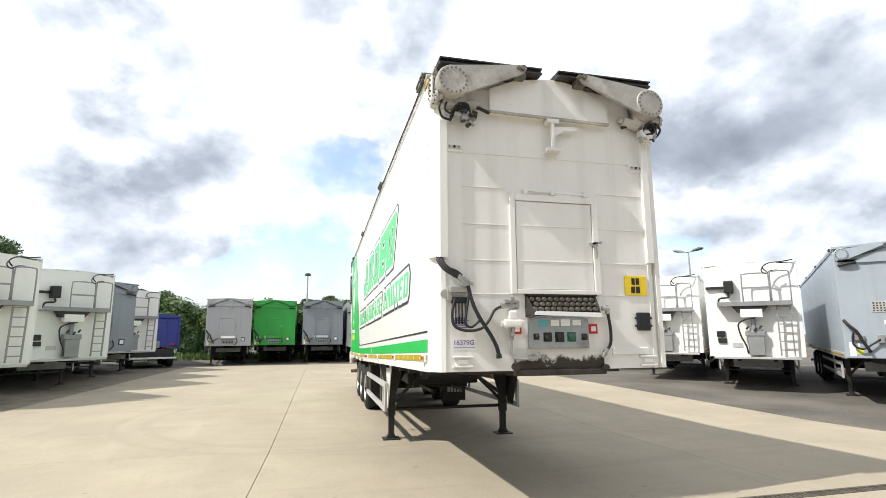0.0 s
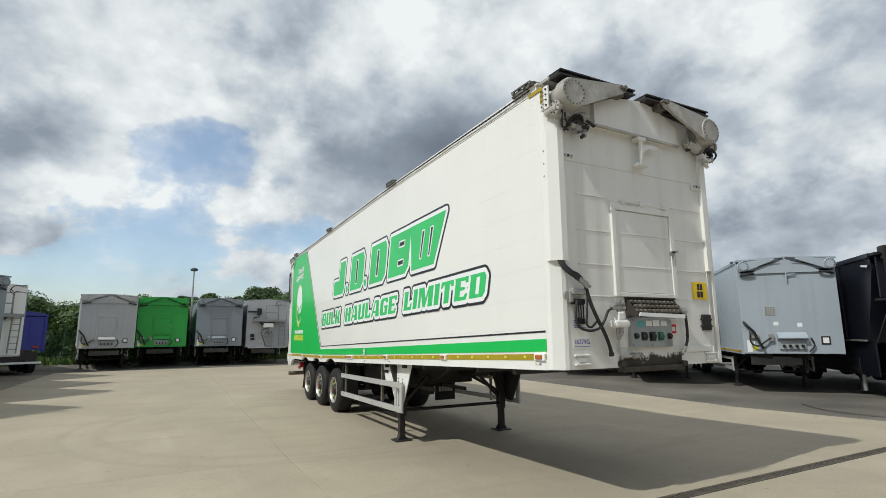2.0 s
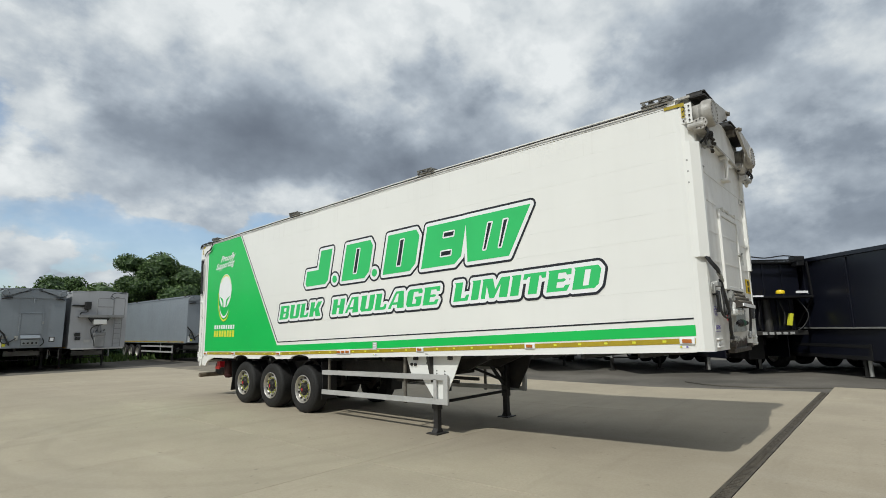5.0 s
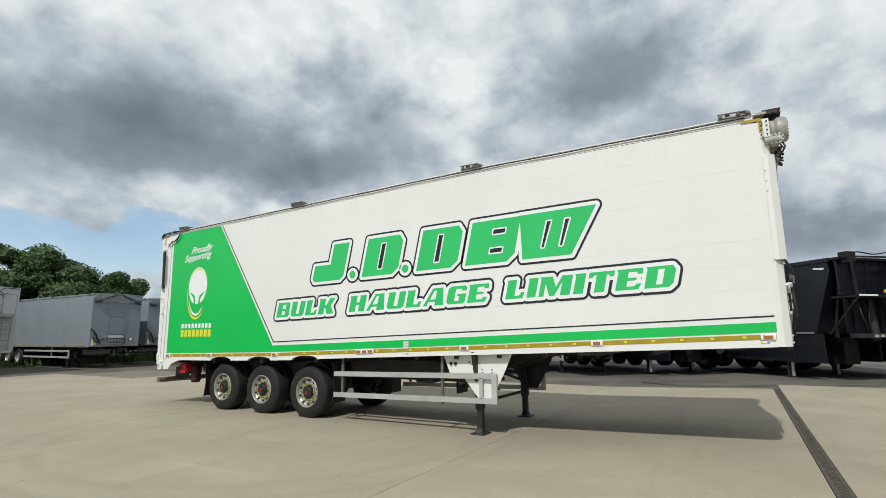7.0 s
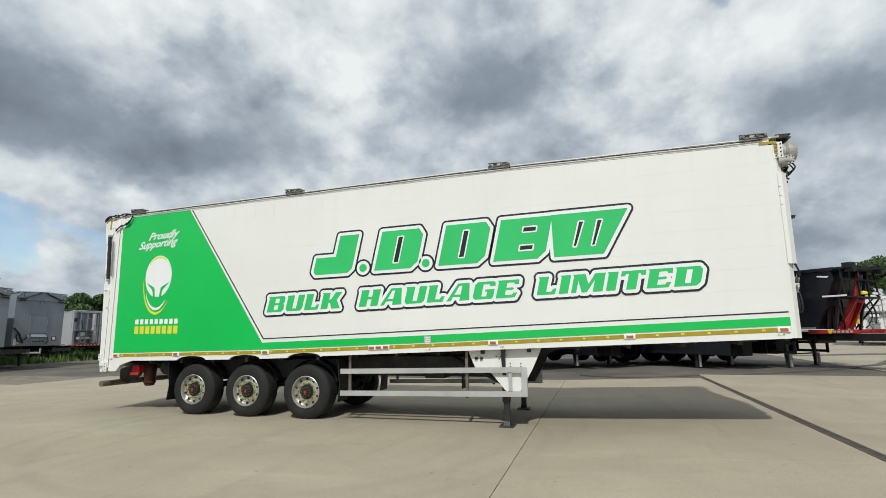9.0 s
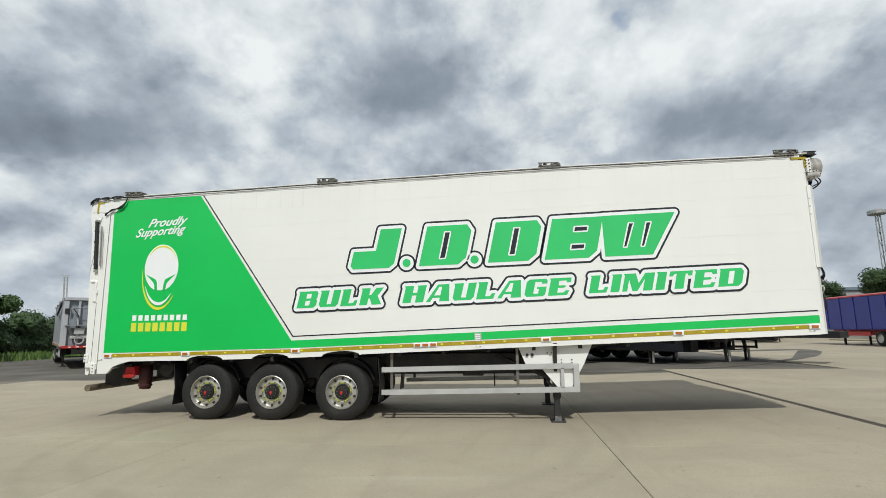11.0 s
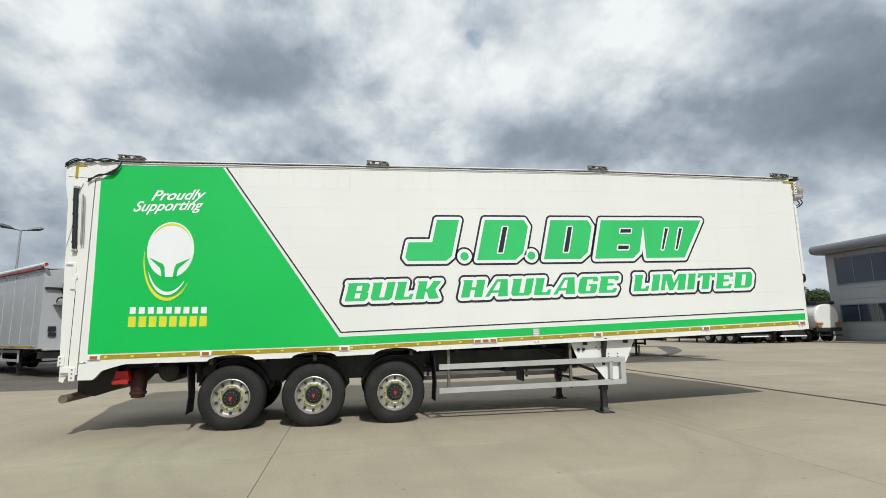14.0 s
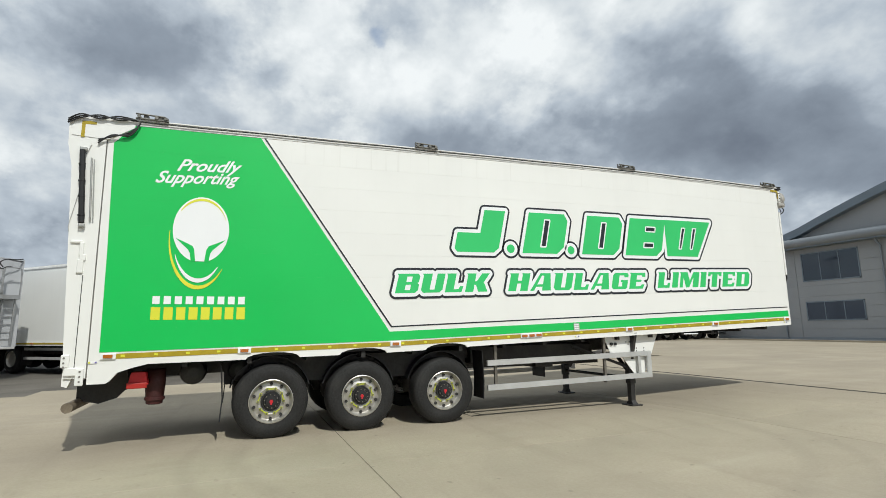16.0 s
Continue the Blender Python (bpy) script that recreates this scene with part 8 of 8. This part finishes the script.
def make_warehouse():
    T = thing("warehouse", "pale clad two-storey warehouse with curved grey roof", "building", (0, 0, 0))
    yw, east, west, eave = -26.0, 28.9, -34.5, 7.75
    crown_east = 21.6
    span = east - west

    def arc(x):
        u = max(0.0, min(1.0, (crown_east - x) / (crown_east - west)))
        return 8.1 + 23.0 * u * (1 - u)
    bm = B()
    pts = [(east, yw, -0.03), (east, yw, 7.9), (crown_east, yw, 7.9)] + [(x, yw, arc(x) - 0.2) for x in [crown_east - (crown_east - west) * k / 30 for k in range(31)]] + [(west, yw, -0.03)]
    prism(bm, pts, (0, -1, 0), 45)
    wall = part("wall", bm, CLAD, T, "pale grey panelled wall")
    panel = None
    for k in range(9):
        for j in range(8):
            x0 = east - 0.2 - (j + 1) * 7.6
            z0 = 0.15 + 0.84 * k
            if panel is None:
                bm = B()
                box(bm, (0.01, 0.0, 0.012), (7.55, 0.03, 0.83), 0.006)
                panel = part("cladding_panel", bm, CLAD, wall, "", (x0, yw, z0))
            else:
                ob = new("cladding_panel", panel.data)
                ob.parent, ob.location = wall, (x0, yw, z0)
    # curved roof fascia and sheet
    bm = B()
    n = 30
    xs = [crown_east + 0.6 - (crown_east - west + 1.2) * k / n for k in range(n + 1)]
    low = [(x, yw + 0.6, arc(x) - 0.25) for x in xs]
    up = [(x, yw + 0.6, arc(x) + 0.35) for x in xs]
    prism(bm, low + up[::-1], (0, -1, 0), 46)
    bm.normal_update()
    part("roof", bm, CLAD_GREY, T, "blue-grey curved roof")
    bm = B()
    lathe(bm, [(west - 1.0, 0.1), (west - 1.0, 0.36), (east + 0.3, 0.36), (east + 0.3, 0.1)], (0, yw + 0.9, eave), "x", 20)
    part("canopy", bm, CANOPY, T, "rounded silver eaves canopy")
    bm = B()
    box(bm, (west, yw, eave - 0.42), (east + 0.1, yw + 1.0, eave - 0.28))
    part("soffit", bm, CLAD_GREY, T)
    for k in range(8):
        x1 = 28.1 if k == 0 else 20.6 - 7.3 * (k - 1)
        w = 4.6 if k == 0 else 4.15
        for z0, z1 in ((4.70, 6.97), (1.64, 3.12)):
            bm = B()
            box(bm, (x1 - w, yw + 0.020, z0), (x1, yw + 0.031, z1))
            win = part("window", bm, CLAD_GREY, T, "dark strip window")
            bm = B()
            for a, b in (((x1 - w, z0), (x1 - w + 0.08, z1)), ((x1 - 0.08, z0), (x1, z1)), ((x1 - w, z0), (x1, z0 + 0.08)), ((x1 - w, z1 - 0.08), (x1, z1))):
                box(bm, (a[0], yw + 0.03, a[1]), (b[0], yw + 0.075, b[1]))
            for q in (0.34, 0.67):
                box(bm, (x1 - w * q - 0.03, yw + 0.03, z0), (x1 - w * q + 0.03, yw + 0.07, z1))
            pieces("frame_bar", bm, CLAD_GREY, win)
            for q0, q1 in ((0.0, 0.34), (0.34, 0.67), (0.67, 1.0)):
                bm = B()
                box(bm, (x1 - w * q1 + 0.03, yw + 0.032, z0 + 0.05), (x1 - w * q0 - 0.03, yw + 0.05, z1 - 0.05))
                part("pane", bm, GLASS, win)
    for k in range(8):
        bm = B()
        x = 22.3 - 7.3 * k
        rod(bm, (x, yw + 0.12, 0), (x, yw + 0.12, eave - 0.9), 0.06, 8)
        bar(bm, (x, yw + 0.12, eave - 0.9), (x, yw + 0.7, eave - 0.4), 0.1, 0.1)
        part("downpipe", bm, MID_GREY, T)
    for x in (23.2, 8.6, -6.0):
        bm = B()
        box(bm, (x - 0.35, yw + 0.03, 6.85), (x + 0.35, yw + 0.30, 7.10), 0.03)
        bar(bm, (x, yw + 0.03, 7.1), (x, yw + 0.2, 7.2), 0.08, 0.08)
        lamp = part("wall_lamp", bm, GUARD, T, "pale grey wall floodlight")
        bm = B()
        box(bm, (x - 0.28, yw + 0.298, 6.88), (x + 0.28, yw + 0.31, 7.04))
        part("lamp_glass", bm, WHITE_VINYL, lamp)
    bm = B()
    box(bm, (west, yw + 0.02, -0.02), (east, yw + 0.08, 0.35))
    part("plinth", bm, MID_GREY, T)
    k = B()
    box(k, (west, yw + 3.0, 0.06), (east + 20, yw + 3.2, 0.24), 0.02)
    tagged(part("kerb", k, CONCRETE), "raised concrete kerb in front of the warehouse", "kerb", kind="structure")


def make_far():
    T = thing("distant_building", "long low white industrial building beyond the yard", "building", (0, 0, 0))
    bm = B()
    box(bm, (70, -62, -0.03), (72, -38, 6.5))
    part("wall", bm, CLAD, T)
    bm = B()
    box(bm, (69.7, -62.3, 6.5), (73, -37.7, 6.9))
    part("roof", bm, CLAD_GREY, T)
    M = thing("radio_mast", "slim steel lattice mast with a ring platform", "mast", (62, -38, -0.03))
    bm = B()
    for a, b in ((-0.3, -0.3), (0.3, -0.3), (0, 0.35)):
        rod(bm, (a, b, 0), (a * 0.7, b * 0.7, 16), 0.07, 6)
    for k in range(10):
        bar(bm, (-0.3, -0.3, k * 1.6), (0.28, -0.28, k * 1.6 + 1.6), 0.04, 0.04)
        bar(bm, (0.3, -0.3, k * 1.6), (0.0, 0.33, k * 1.6 + 1.6), 0.04, 0.04)
    part("lattice", bm, STEEL, M)
    bm = B()
    lathe(bm, [(15.6, 0.9), (15.7, 1.0), (16.1, 1.0), (16.2, 0.9)], (0, 0, 0), "z", 18)
    part("ring_platform", bm, STEEL, M)


park_vehicles()
make_green()
lamp_post(-1.0, 44.7, 6.8, False, 0, "single round-headed grey yard lamp")
lamp_post(30.9, -4.4, 8.65, True, 30, "tall twin-headed grey yard lamp")
lamp_post(28.6, 34.5, 8.2, True, 120, "tall twin-headed grey yard lamp")
lamp_post(64.0, -42.0, 13.0, True, 60, "tall twin-headed grey yard lamp")
make_warehouse()
make_far()
